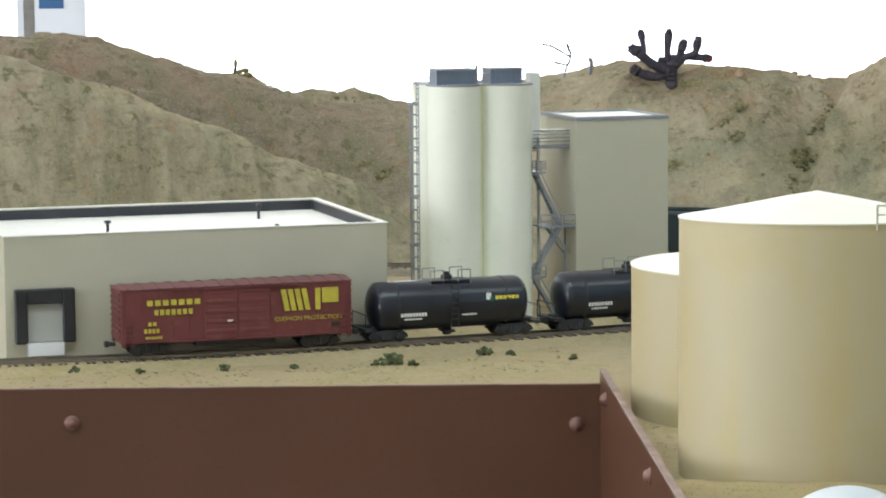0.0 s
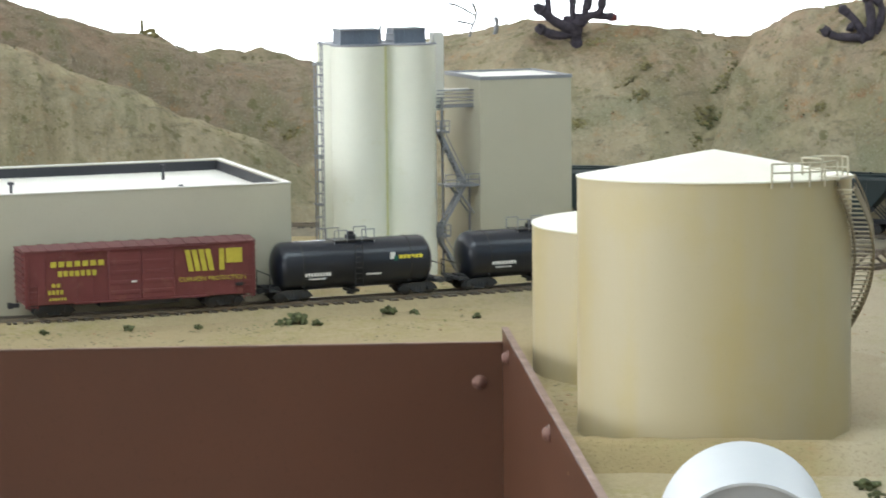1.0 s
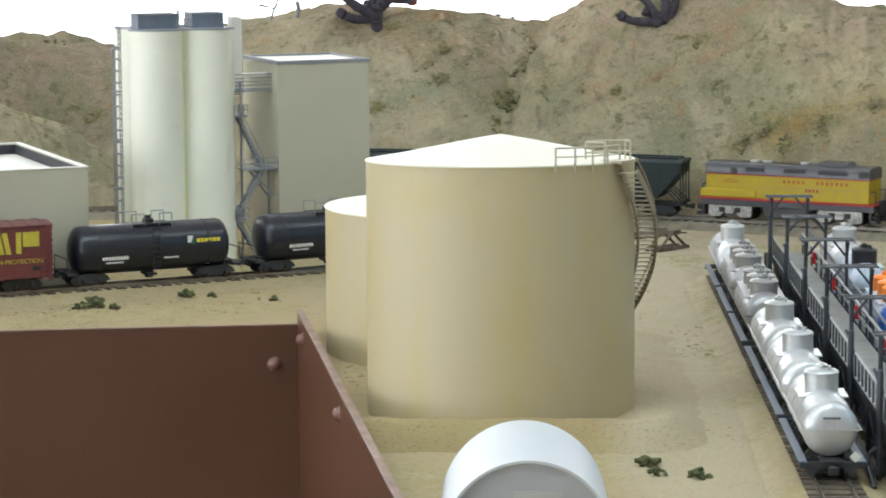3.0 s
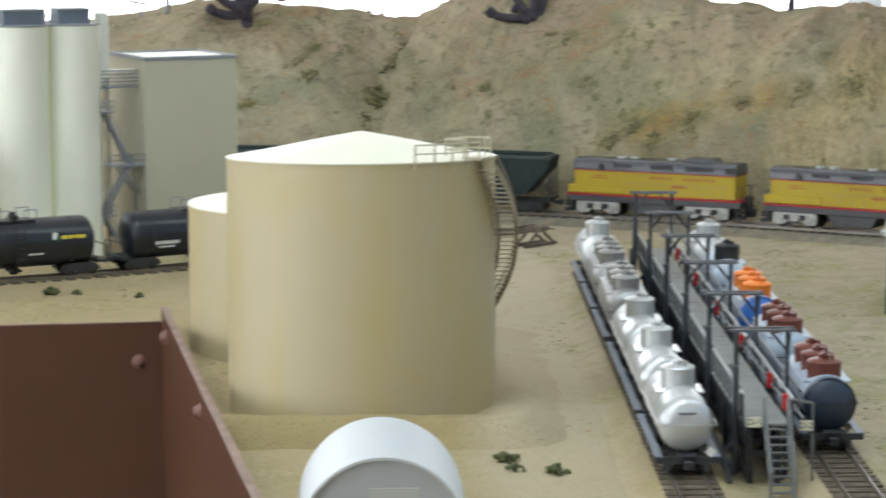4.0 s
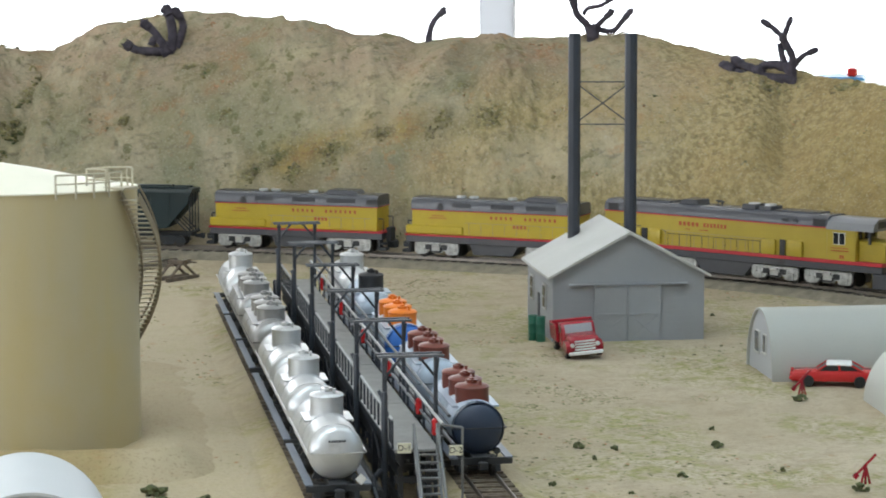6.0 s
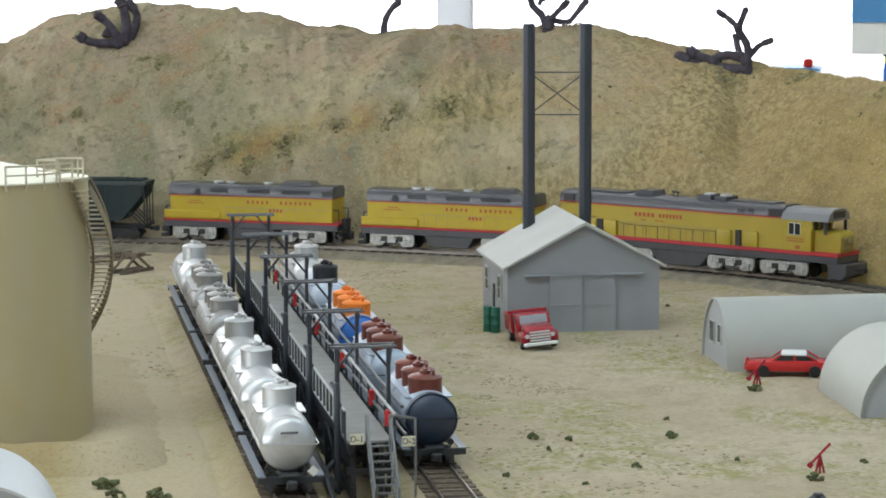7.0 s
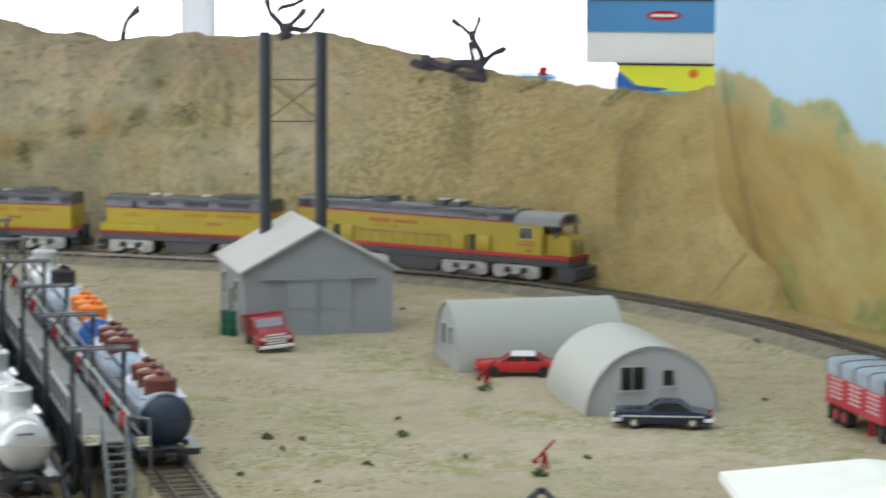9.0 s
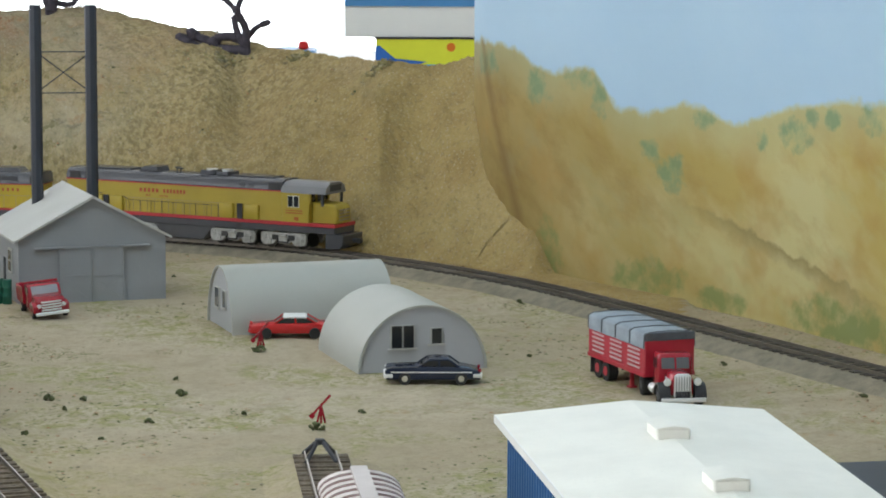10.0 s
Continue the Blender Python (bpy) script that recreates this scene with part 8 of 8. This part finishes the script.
white_building()
alone("loading_dock", Shape().box(-0.02, 0.0, -0.03, 0.10, -0.002, 0.012), "grey_slab", "low grey concrete loading dock beside the blue building", "dock",
      m=pose(0.794, 0.704, 0, 0, 0, 56.8 + 90), bevel=0.0006)
alone("flat_roof_building", Shape().box(0.0, 0.07, -0.10, 0.0, -0.002, 0.030).box(-0.001, 0.071, -0.101, 0.001, 0.030, 0.033), "charcoal", "low dark grey roofed building behind the blue one", "building",
      m=pose(0.965, 0.690, 0, 0, 0, -33), bevel=0.0006)


# ---- small yard things ----
def bumper_frame(m, label, w=0.016):
    root = thing("track_bumper", m, label, "track bumper")
    for y in (-w / 2, w / 2):
        part("leg", Shape().cyl((-0.010, y, 0.0065), (0.004, y * 0.14, 0.0150), 0.0013, 6).cyl((0.014, y, 0.0065), (0.004, y * 0.14, 0.0150), 0.0013, 6), "charcoal", root)
    part("crossbar", Shape().box(0.002, 0.006, -w * 0.16, w * 0.16, 0.0130, 0.0162), "charcoal", root, bevel=0.0005)
    return root


bumper_frame(pose(0.8965, 0.9470, 0, 0, 0, 52), "black steel track bumper at the end of the stub")
tri = thing("timber_bumper", pose(1.055, 1.998, 0, 0, 0, 20), "weathered timber triangle bumper on the sand", "track bumper")
part("base_beam", Shape().box(-0.019, 0.019, -0.0018, 0.0018, 0.0, 0.0032), "wood_dark", tri)
part("base_beam", Shape().box(-0.019, 0.019, -0.0138, -0.0102, 0.0, 0.0032), "wood_dark", tri)
for y in (0.0, -0.012):
    part("brace", Shape().cyl((-0.017, y, 0.002), (0.0, y, 0.015), 0.0013, 5).cyl((0.017, y, 0.002), (0.0, y, 0.015), 0.0013, 5), "wood_dark", tri)
part("top_beam", Shape().box(-0.0025, 0.0025, -0.015, 0.003, 0.013, 0.0165), "wood_dark", tri)


def pump_jack(m):
    root = thing("pump_jack", m, "tiny bright red pump jack standing in scrub", "pump jack", "pump jacks")
    part("post", Shape().cyl((-0.003, -0.002, 0), (0, 0, 0.0125), 0.0008, 6).cyl((0.003, 0.002, 0), (0, 0, 0.0125), 0.0008, 6).cyl((0.0, 0.0, 0), (0, 0, 0.0125), 0.0008, 6), "red_paint", root)
    b = Matrix.Translation((0, 0, 0.0128)) @ pose(0, 0, 0, 0, -48, 0)
    part("walking_beam", Shape().box(-0.010, 0.010, -0.0008, 0.0008, -0.0006, 0.001, b).box(-0.0115, -0.008, -0.0012, 0.0012, -0.0018, 0.0016, b), "red_paint", root)
    return root


pump_jack(pose(0.976, 1.036, 0.002, 0, 0, -40) @ Matrix.Scale(0.8, 4))
pump_jack(pose(1.124, 1.263, 0.002, 0, 0, -35) @ Matrix.Scale(0.8, 4))
for x, y in ((1.1180, 1.5530), (1.1195, 1.5455)):
    alone("drum", Shape().lathe([(0.0033, 0), (0.0035, 0.0006), (0.0033, 0.0055), (0.0036, 0.006), (0.0033, 0.0065), (0.0033, 0.012), (0.0036, 0.0125), (0.0033, 0.013), (0.0035, 0.0178), (0.0031, 0.0184)], 20),
          "green_drum", "slim dark green steel drum beside the shed", "drum", "green drums", m=pose(x, y, 0))

# striped roof of a car on the stub track
def striped_car(m):
    root = thing("passenger_car", m, "old railway car with a brown and pale striped roof", "railway car")
    W, h = 0.0165, 0.055
    part("body", Shape().box(-h, h, -W, W, 0.010, 0.040), "striped_brown", root, bevel=0.0006)
    arc = [(W * 1.06 * math.cos(a), 0.0395 + 0.0075 * math.sin(a)) for a in np.linspace(0, math.pi, 13)]
    part("roof", Shape().prism(arc, -h - 0.002, h + 0.002, "x"), "striped_brown", root, smooth=40)
    arc2 = [(W * 1.07 * math.cos(a), 0.0396 + 0.0079 * math.sin(a)) for a in np.linspace(0, math.pi, 13)]
    for k in range(11):
        x = -h + 0.004 + k * 0.0102
        part("roof_batten", Shape().prism(arc2, x - 0.0026, x + 0.0026, "x"), "striped_pale", root, smooth=40)
    part("roof_walk", Shape().box(-h, h, -0.0035, 0.0035, 0.0472, 0.0488), "striped_pale", root)
    for sx in (-1, 1):
        freight_truck(root, sx * 0.036)
        coupler(root, sx * h, sx)
    return root


striped_car(pose(0.702, 0.6984, RAIL_Z, 0, 0, 52))


# ---- twisted desert trees along the crest ----
def desert_tree(x, y, k, arms, seed, label, mat="joshua", thick=1.06, up=0.0):
    """Arms are bent paths (across, up, both in units of k), a radius in the same unit, and the material of the tip; each ends in a shaggy knob."""
    z = on_ground(x, y) + up
    away = math.degrees(math.atan2(x - EYE[0], y - EYE[1]))
    root = thing("desert_tree", pose(x, y, z, 0, 0, -away), label, "tree", "crest trees")
    rng = random.Random(seed)
    for path, r, *tip_mat in arms:
        s, lf, kn = Shape(), Shape(), Shape()
        dep = rng.uniform(-0.3, 0.3)
        ctrl = [Vector((p[0] * k, dep * (abs(p[0]) + 0.4 * abs(p[1])) * k, p[1] * k)) for p in path]
        ctrl = [2 * ctrl[0] - ctrl[1]] + ctrl + [2 * ctrl[-1] - ctrl[-2]]
        line = []
        for a, b, c, d in zip(ctrl, ctrl[1:], ctrl[2:], ctrl[3:]):
            for q in range(6):
                t = q / 6
                line.append(0.5 * (2 * b + (c - a) * t + (2 * a - 5 * b + 4 * c - d) * t * t + (3 * b - a - 3 * c + d) * t ** 3))
        line.append(ctrl[-2])
        n = len(line)
        rad = [r * k * thick * (1.05 - 0.25 * i / n + (0.32 if i > n - 5 else 0) + rng.uniform(-0.08, 0.1)) for i in range(n)]
        for i in range(n - 1):
            s.cyl(line[i], line[i + 1], rad[i], 10, rad[i + 1])
            for q in range(3):
                v = Vector((rng.gauss(0, 1), rng.gauss(0, 1), rng.gauss(0, 1))).normalized()
                s.blob(line[i + 1] + v * rad[i] * 0.45, rad[i] * rng.uniform(0.55, 0.8), rng.random())
        for q in range(12):
            v = Vector((rng.gauss(0, 1), rng.gauss(0, 1), rng.gauss(0, 1))).normalized()
            (kn if tip_mat else s).blob(line[-1] + v * rad[-1] * 0.5, rad[-1] * rng.uniform(0.6, 0.9), rng.random())
        limb = part("limb", s, mat, root, smooth=70)
        if tip_mat:
            part("tip", kn, tip_mat[0], limb, "pale dry limb tip" if tip_mat[0] == "tip_pale" else "red-brown limb tip", smooth=70)
        for i in range(14 * n):
            c = line[rng.randrange(0, n)]
            v = Vector((rng.gauss(0, 1), rng.gauss(0, 1), rng.gauss(0, 1))).normalized()
            w = v.orthogonal().normalized() * r * k * 0.10
            lf.add([c + v * r * k * 0.6 - w, c + v * r * k * 0.6 + w, c + v * r * k * thick * rng.uniform(1.15, 1.5)], [(0, 1, 2)])
        tagged(part("spines", lf, mat, limb, smooth=0), kind="stuff")
    return root


def on_ground(x, y):
    return float(ground_z([x], [y])[0][0])


desert_tree(0.9952, 2.5107, 0.000567, [(((0, -2), (-2, 12), (0, 30), (2, 44)), 10), (((-5, 38), (-8, 60), (-6, 94)), 6), (((-5, 22), (-30, 17), (-52, 22), (-66, 30)), 8), (((-8, 26), (-35, 40), (-55, 56), (-67, 66)), 8.5),
            (((-50, 56), (-51, 75), (-55, 94)), 5.5), (((-12, 28), (-18, 44)), 6), (((8, 38), (14, 55), (19, 74)), 7), (((6, 36), (22, 50), (40, 58), (45, 80)), 6.5), (((28, 52), (48, 50), (64, 48)), 6.5, "tip_red")],
            3, "dark sprawling spiny desert tree on the hill crest")
desert_tree(1.1992, 2.2910, 0.000543, [(((4, 2), (-25, 2), (-50, 5), (-71, 17)), 7.5, "tip_pale"), (((-6, -2), (4, 4), (8, 8)), 11), (((2, 6), (-8, 22), (-20, 38), (-36, 52)), 7), (((12, 6), (14, 30), (10, 58), (3, 76)), 8),
            (((20, 8), (30, 34), (32, 52), (20, 72)), 7), (((-4, 16), (-16, 26), (-22, 18)), 6)], 11, "low dark desert tree with thick drooping arms")
desert_tree(1.6093, 1.8540, 0.000514, [(((0, -4), (0, 25), (-2, 48), (-14, 70), (-18, 80)), 7), (((-18, 78), (-34, 94), (-52, 106)), 5), (((-17, 78), (-11, 94), (-5, 110)), 5), (((-22, 68), (-18, 44), (-4, 16)), 6),
            (((2, 28), (18, 46), (40, 56)), 5), (((-2, 4), (-50, 7), (-90, 12), (-120, 26)), 9), (((-50, 14), (-82, 26), (-102, 36)), 8), (((-4, 22), (-28, 30), (-50, 28), (-62, 18)), 8)],
            14, "dark fallen desert tree with upright forked limbs")
desert_tree(1.5222, 2.0427, 0.000536, [(((0, -4), (-8, 26), (-26, 46), (-35, 80)), 6.5), (((0, -4), (3, 18)), 9), (((-15, 45), (-7, 56), (16, 61), (34, 73)), 4), (((3, 18), (18, 34), (34, 50)), 5),
            (((4, 20), (36, 16), (51, 31), (67, 51)), 5)], 8, "forked desert tree behind the smoke stacks")
desert_tree(1.3956, 2.1301, 0.000536, [(((0, -4), (3, 22), (12, 40), (26, 54)), 5.5)], 5, "single bare desert plant on the crest")
desert_tree(0.9179, 2.6186, 0.000585, [(((0, -6), (6, 18), (14, 40), (8, 60)), 2.2), (((14, 38), (-18, 56), (-34, 60)), 1.8), (((8, 24), (-20, 30)), 1.6), (((46, 4), (50, 26), (48, 34)), 3.5)], 31,
            "thin pale bare shrub on the crest", "ladder_grey")
desert_tree(0.657, 2.987, 0.00063, [(((-4, -4), (0, 10), (0, 22)), 3.0), (((2, 0), (12, 6), (20, 6)), 4), (((8, -4), (26, -2)), 4)], 37, "small dusty shrub on the far crest", "olive_scrub")


# ---- scrub ----
def bush(x, y, r, seed, mat="bush"):
    s, rng = Shape(), random.Random(seed)
    for k in range(16):
        a, d = rng.uniform(0, 6.3), rng.uniform(0, r * 0.75)
        s.blob((d * math.cos(a), d * math.sin(a), rng.uniform(0.1, 0.75) * r * (1 - d / r * 0.6)), r * rng.uniform(0.22, 0.42), rng.random(), 0.85, 1)
    return alone("bush", s, mat, "small clump of coarse green foam scrub on the sand", "bush", "yard bushes", m=pose(x, y, on_ground(x, y)), smooth=0)


for k, (x, y, r) in enumerate(((0.528, 1.89, 0.0115), (0.515, 1.884, 0.005), (0.540, 1.872, 0.0055), (0.300, 1.92, 0.006), (0.345, 1.905, 0.005), (0.405, 1.897, 0.006), (0.455, 1.89, 0.0045),
                              (0.605, 1.905, 0.0075), (0.623, 1.898, 0.005), (0.652, 1.228, 0.0085), (0.646, 1.203, 0.0058), (0.663, 1.189, 0.0075), (0.98, 1.167, 0.0055), (0.911, 1.207, 0.005),
                              (0.968, 1.030, 0.0055), (1.118, 1.258, 0.0055), (1.257, 1.466, 0.0045), (1.02, 1.05, 0.003), (1.30, 1.10, 0.005), (1.36, 1.13, 0.004), (0.66, 1.86, 0.005))):
    bush(x, y, r, 100 + k)
for k, (x, y) in enumerate(((0.864, 1.093), (0.911, 1.110), (0.966, 1.093), (1.234, 1.122), (1.402, 1.293), (1.303, 1.014), (1.299, 1.575), (1.451, 1.057), (1.275, 0.881), (0.900, 1.176), (0.872, 1.239), (0.925, 1.19), (0.84, 1.13), (1.01, 1.21))):
    bush(x, y, 0.0026 + 0.0016 * ((k * 37) % 10) / 10, 300 + k)

rng = np.random.RandomState(5)


def scatter(name, xs, ys, ok, r0, r1, squash, pale, label, limit):
    names = ("bush", "bush_pale", "scrub_tan", "scrub_rust")
    shapes = {k: Shape() for k in names}
    zs, us = ground_z(xs, ys)
    for i in np.nonzero(ok(xs, ys, us))[0][:limit]:
        r = rng.uniform(r0, r1)
        shapes[names[rng.choice(4, p=pale)]].blob((xs[i], ys[i], float(zs[i]) + r * 0.1), r, rng.rand(), squash)
    for k, s in shapes.items():
        alone(name, s, k, label, "scrub", kind="stuff", smooth=0)


DRIVE = [(1.03, 1.56), (1.09, 1.42), (1.07, 1.22), (1.09, 1.05), (1.20, 0.97), (1.10, 0.80)]      # the swept drive between shed, huts and truck


def in_yard(x, y, u):
    a, o = x * ROW[0] + y * ROW[1], x * SIDE[0] + y * SIDE[1]
    ok = (u < -0.02) & (fbm(x, y, 7, 12) + 0.6 * fbm(x, y, 30, 13, 2) > 0.09) & ~((y < line_y(x) + 0.012) & (x < side_x(y) + 0.012))
    ok &= ~((o > 0.155) & (o < 0.29) & (a > 1.15) & (a < 2.1))
    ok &= (np.hypot(x - 0.645, y - 1.405) > 0.085) & (np.hypot(x - 0.694, y - 1.61) > 0.085) & ~((x > 1.12) & (x < 1.30) & (y > 1.48) & (y < 1.66))
    for (ax, ay), (bx, by) in zip(DRIVE, DRIVE[1:]):
        t = np.clip(((x - ax) * (bx - ax) + (y - ay) * (by - ay)) / ((bx - ax) ** 2 + (by - ay) ** 2), 0, 1)
        ok &= np.hypot(x - ax - t * (bx - ax), y - ay - t * (by - ay)) > 0.045
    return ok


scatter("turf", rng.uniform(0.25, 1.5, 60000), rng.uniform(0.75, 2.35, 60000), in_yard, 0.0006, 0.0020, 0.22, (0.05, 0.47, 0.36, 0.12), "scattered crumbs of green and tan ground foam", 6500)

# denser tufts where the foam lies in patches
TUFTS = [(1.216, 1.858, 0.012, 130), (1.117, 1.635, 0.006, 50), (1.009, 1.375, 0.01, 90), (1.084, 1.488, 0.007, 50), (1.043, 1.47, 0.006, 40), (1.007, 1.329, 0.01, 80), (0.977, 1.237, 0.009, 60), (1.075, 1.36, 0.006, 30), (1.078, 1.564, 0.006, 40), (1.192, 1.785, 0.008, 50), (0.965, 1.33, 0.007, 50), (0.919, 1.219, 0.007, 50), (0.968, 1.096, 0.008, 60), (0.876, 1.07, 0.006, 40), (1.395, 1.286, 0.01, 70), (1.325, 1.245, 0.008, 50), (1.074, 1.295, 0.006, 30), (1.022, 1.334, 0.01, 80)]
tx = np.concatenate([rng.normal(x, wide, n) for x, y, wide, n in TUFTS])
ty = np.concatenate([rng.normal(y, wide * 1.3, n) for x, y, wide, n in TUFTS])
scatter("turf_patch", tx, ty, lambda x, y, u: u < -0.02, 0.0006, 0.0015, 0.2, (0.0, 0.70, 0.25, 0.05), "loose patches of sage-green ground foam on the sand", 3000)


def hillside_clumps():
    """Crumbly clumps of ground foam, each of many crumbs grown together: on the olive patches, along the gully and in small tufts all over the face and crest."""
    names = ("olive_scrub", "scrub_tan", "bush", "scrub_rust")
    shapes = {k: Shape() for k in names}
    g = np.random.RandomState(21)

    def clump(x, y, wide, count, mix, size):
        across = np.array([y, -x]) / math.hypot(x, y)
        p, q = g.normal(0, 0.5, count), g.normal(0, 0.5, count)
        px, py = x + wide * (p * across[0] - 0.35 * q * across[1]), y + wide * (p * across[1] + 0.35 * q * across[0])
        z, u = ground_z(px, py)
        for i in np.nonzero((u > 0.02) & (u < 1.1))[0]:
            r = size * g.uniform(0.5, 1.25) * (1.25 - min(1.0, abs(p[i])))
            shapes[names[g.choice(4, p=mix)]].blob((px[i], py[i], float(z[i]) + 0.0008), r, g.rand(), 0.75)

    for x, y, wide, k in SOIL["olive"]:
        clump(x, y, wide * 0.7, int(3800 * wide * k), (0.60, 0.37, 0.03, 0.0), 0.0023)
    for x, y, wide, k in SOIL["rust"]:
        clump(x, y, wide * 0.8, int(700 * wide * k), (0.1, 0.2, 0.0, 0.7), 0.0014)
    rr = np.linspace(1.55, 3.1, 260)

    def spot(az, share, top=0.97):
        k = 1 / math.hypot(1, az)
        xs, ys = EYE[0] + rr * az * k, EYE[1] + rr * k
        us = ground_z(xs, ys)[1]
        on = np.nonzero((us > 0.03) & (us < top))[0]
        return (xs[on[int((len(on) - 1) * share)]], ys[on[int((len(on) - 1) * share)]]) if len(on) else None

    for c in range(22):                       # dark tufts in the gully
        at = spot(0.428 + 0.026 * c / 22 + g.uniform(-0.003, 0.003), 0.08 + 0.85 * c / 22)
        clump(*at, g.uniform(0.004, 0.010), g.randint(14, 34), (0.55, 0.15, 0.3, 0.0), 0.0020)
    for c in range(300):                      # small tufts over the face
        at = spot(g.uniform(0.16, 0.96), g.rand())
        if at:
            clump(*at, g.uniform(0.003, 0.009), g.randint(3, 12), (0.45, 0.40, 0.05, 0.10), 0.0013)
    for c in range(110):                      # and along the crest, against the light
        at = spot(g.uniform(0.20, 0.97), 1.0, 1.03)
        if at:
            clump(*at, g.uniform(0.003, 0.008), g.randint(5, 18), (0.5, 0.4, 0.1, 0.0), 0.0017)
    for c in range(40):                       # green scrub at the foot of the hill
        at = spot(g.uniform(0.5, 0.98), 0.0)
        if at:
            clump(*at, g.uniform(0.008, 0.02), g.randint(8, 26), (0.55, 0.30, 0.15, 0.0), 0.0014)
    for k, s in shapes.items():
        alone("hillside_scrub", s, k, "patchy dry olive and tan scrub on the hillside", "scrub", kind="stuff", smooth=0)


hillside_clumps()

# ---- packing on a table behind the hill ----
TBL = pose(2.055, 2.210, 0.0, 0, 0, -43.5)
tb = thing("display_table", TBL, "white draped table behind the layout", "table")
part("tabletop", Shape().box(-0.30, 0.75, -0.03, 0.50, 0.085, 0.100), "white_paint", tb)
for x in (-0.27, 0.72):
    for y in (0.0, 0.47):
        part("leg", Shape().box(x - 0.02, x + 0.02, y - 0.02, y + 0.02, FLOOR_Z, 0.085), "white_paint", tb)
yb = thing("display_box", TBL, "yellow printed carton with a blue corner on the table", "box")
part("carton", Shape().box(0.036, 0.36, 0.0, 0.20, 0.100, 0.1405), "carton_yellow", yb)
part("blue_corner", Shape().prism([(0.0355, 0.1005), (0.095, 0.1145), (0.058, 0.118), (0.040, 0.133), (0.0355, 0.133)], -0.0006, 0.0002, "y"), "blue", yb, "blue printed corner")
part("logo_spot", Shape().cyl((0.122, -0.0006, 0.1315), (0.122, 0.0002, 0.1315), 0.005, 16), "orange", yb, "small orange spot")
part("cyan_stripe", Shape().box(0.0355, 0.36, -0.0008, 0.0002, 0.1060, 0.1115), "cyan_print", yb, "pale blue printed stripe")
part("red_stripe", Shape().box(0.0355, 0.36, -0.0009, 0.0002, 0.1005, 0.1045), "red_paint", yb, "red printed stripe")
part("dark_lid_edge", Shape().box(0.034, 0.362, -0.001, 0.201, 0.1405, 0.1425), "charcoal", yb)
alone("white_box", Shape().box(0.0, 0.36, 0.002, 0.20, 0.1427, 0.178), "carton_white", "plain white carton stacked under a blue one", "box", m=TBL, bevel=0.0006)
bb = thing("blue_box", TBL, "blue carton with a small red mark on top of the stack", "box")
part("carton", Shape().box(0.0, 0.36, 0.0, 0.20, 0.178, 0.213), "carton_blue", bb)
mark = [(0.088 + 0.020 * math.cos(t), 0.1965 + 0.0055 * math.sin(t)) for t in np.linspace(0, 2 * math.pi, 20, endpoint=False)]
part("red_mark", Shape().prism(mark, -0.0008, 0.0002, "y"), "car_red", bb, "red oval printed mark", smooth=0)
part("pale_mark", Shape().box(0.074, 0.102, -0.0011, 0.0, 0.1950, 0.1980), "carton_white", bb, smooth=0)
part("lid_edge", Shape().box(-0.006, 0.362, -0.001, 0.201, 0.213, 0.216), "charcoal", bb)
sb = thing("small_tray", TBL, "small white, red and blue package on the table", "box")
part("tray", Shape().box(-0.110, -0.036, 0.03, 0.10, 0.1, 0.122), "carton_white", sb)
part("dark_edge", Shape().prism([(-0.112, 0.1225), (-0.034, 0.1225), (-0.036, 0.1255), (-0.070, 0.1265)], 0.028, 0.102, "y"), "carton_blue", sb, "blue raised rim")
part("red_end", Shape().box(-0.054, -0.043, 0.028, 0.10, 0.1265, 0.136), "car_red", sb, bevel=0.002)
part("blue_stripe", Shape().box(-0.106, -0.062, 0.0285, 0.0295, 0.118, 0.1235), "blue", sb)
pn = thing("poster_stand", pose(0.74, 4.9, 0, 0, 0, -9), "pale poster stand with a dark blue printed top", "poster stand")
part("panel", Shape().box(-0.062, 0.062, 0.0, 0.01, FLOOR_Z, 0.48), "blind", pn)
part("blue_print", Shape().box(-0.022, 0.022, -0.002, 0.0, 0.205, 0.40), "wall_blue", pn)
part("grey_print", Shape().box(-0.05, -0.03, -0.002, 0.0, 0.12, 0.40), "deck_grey", pn)
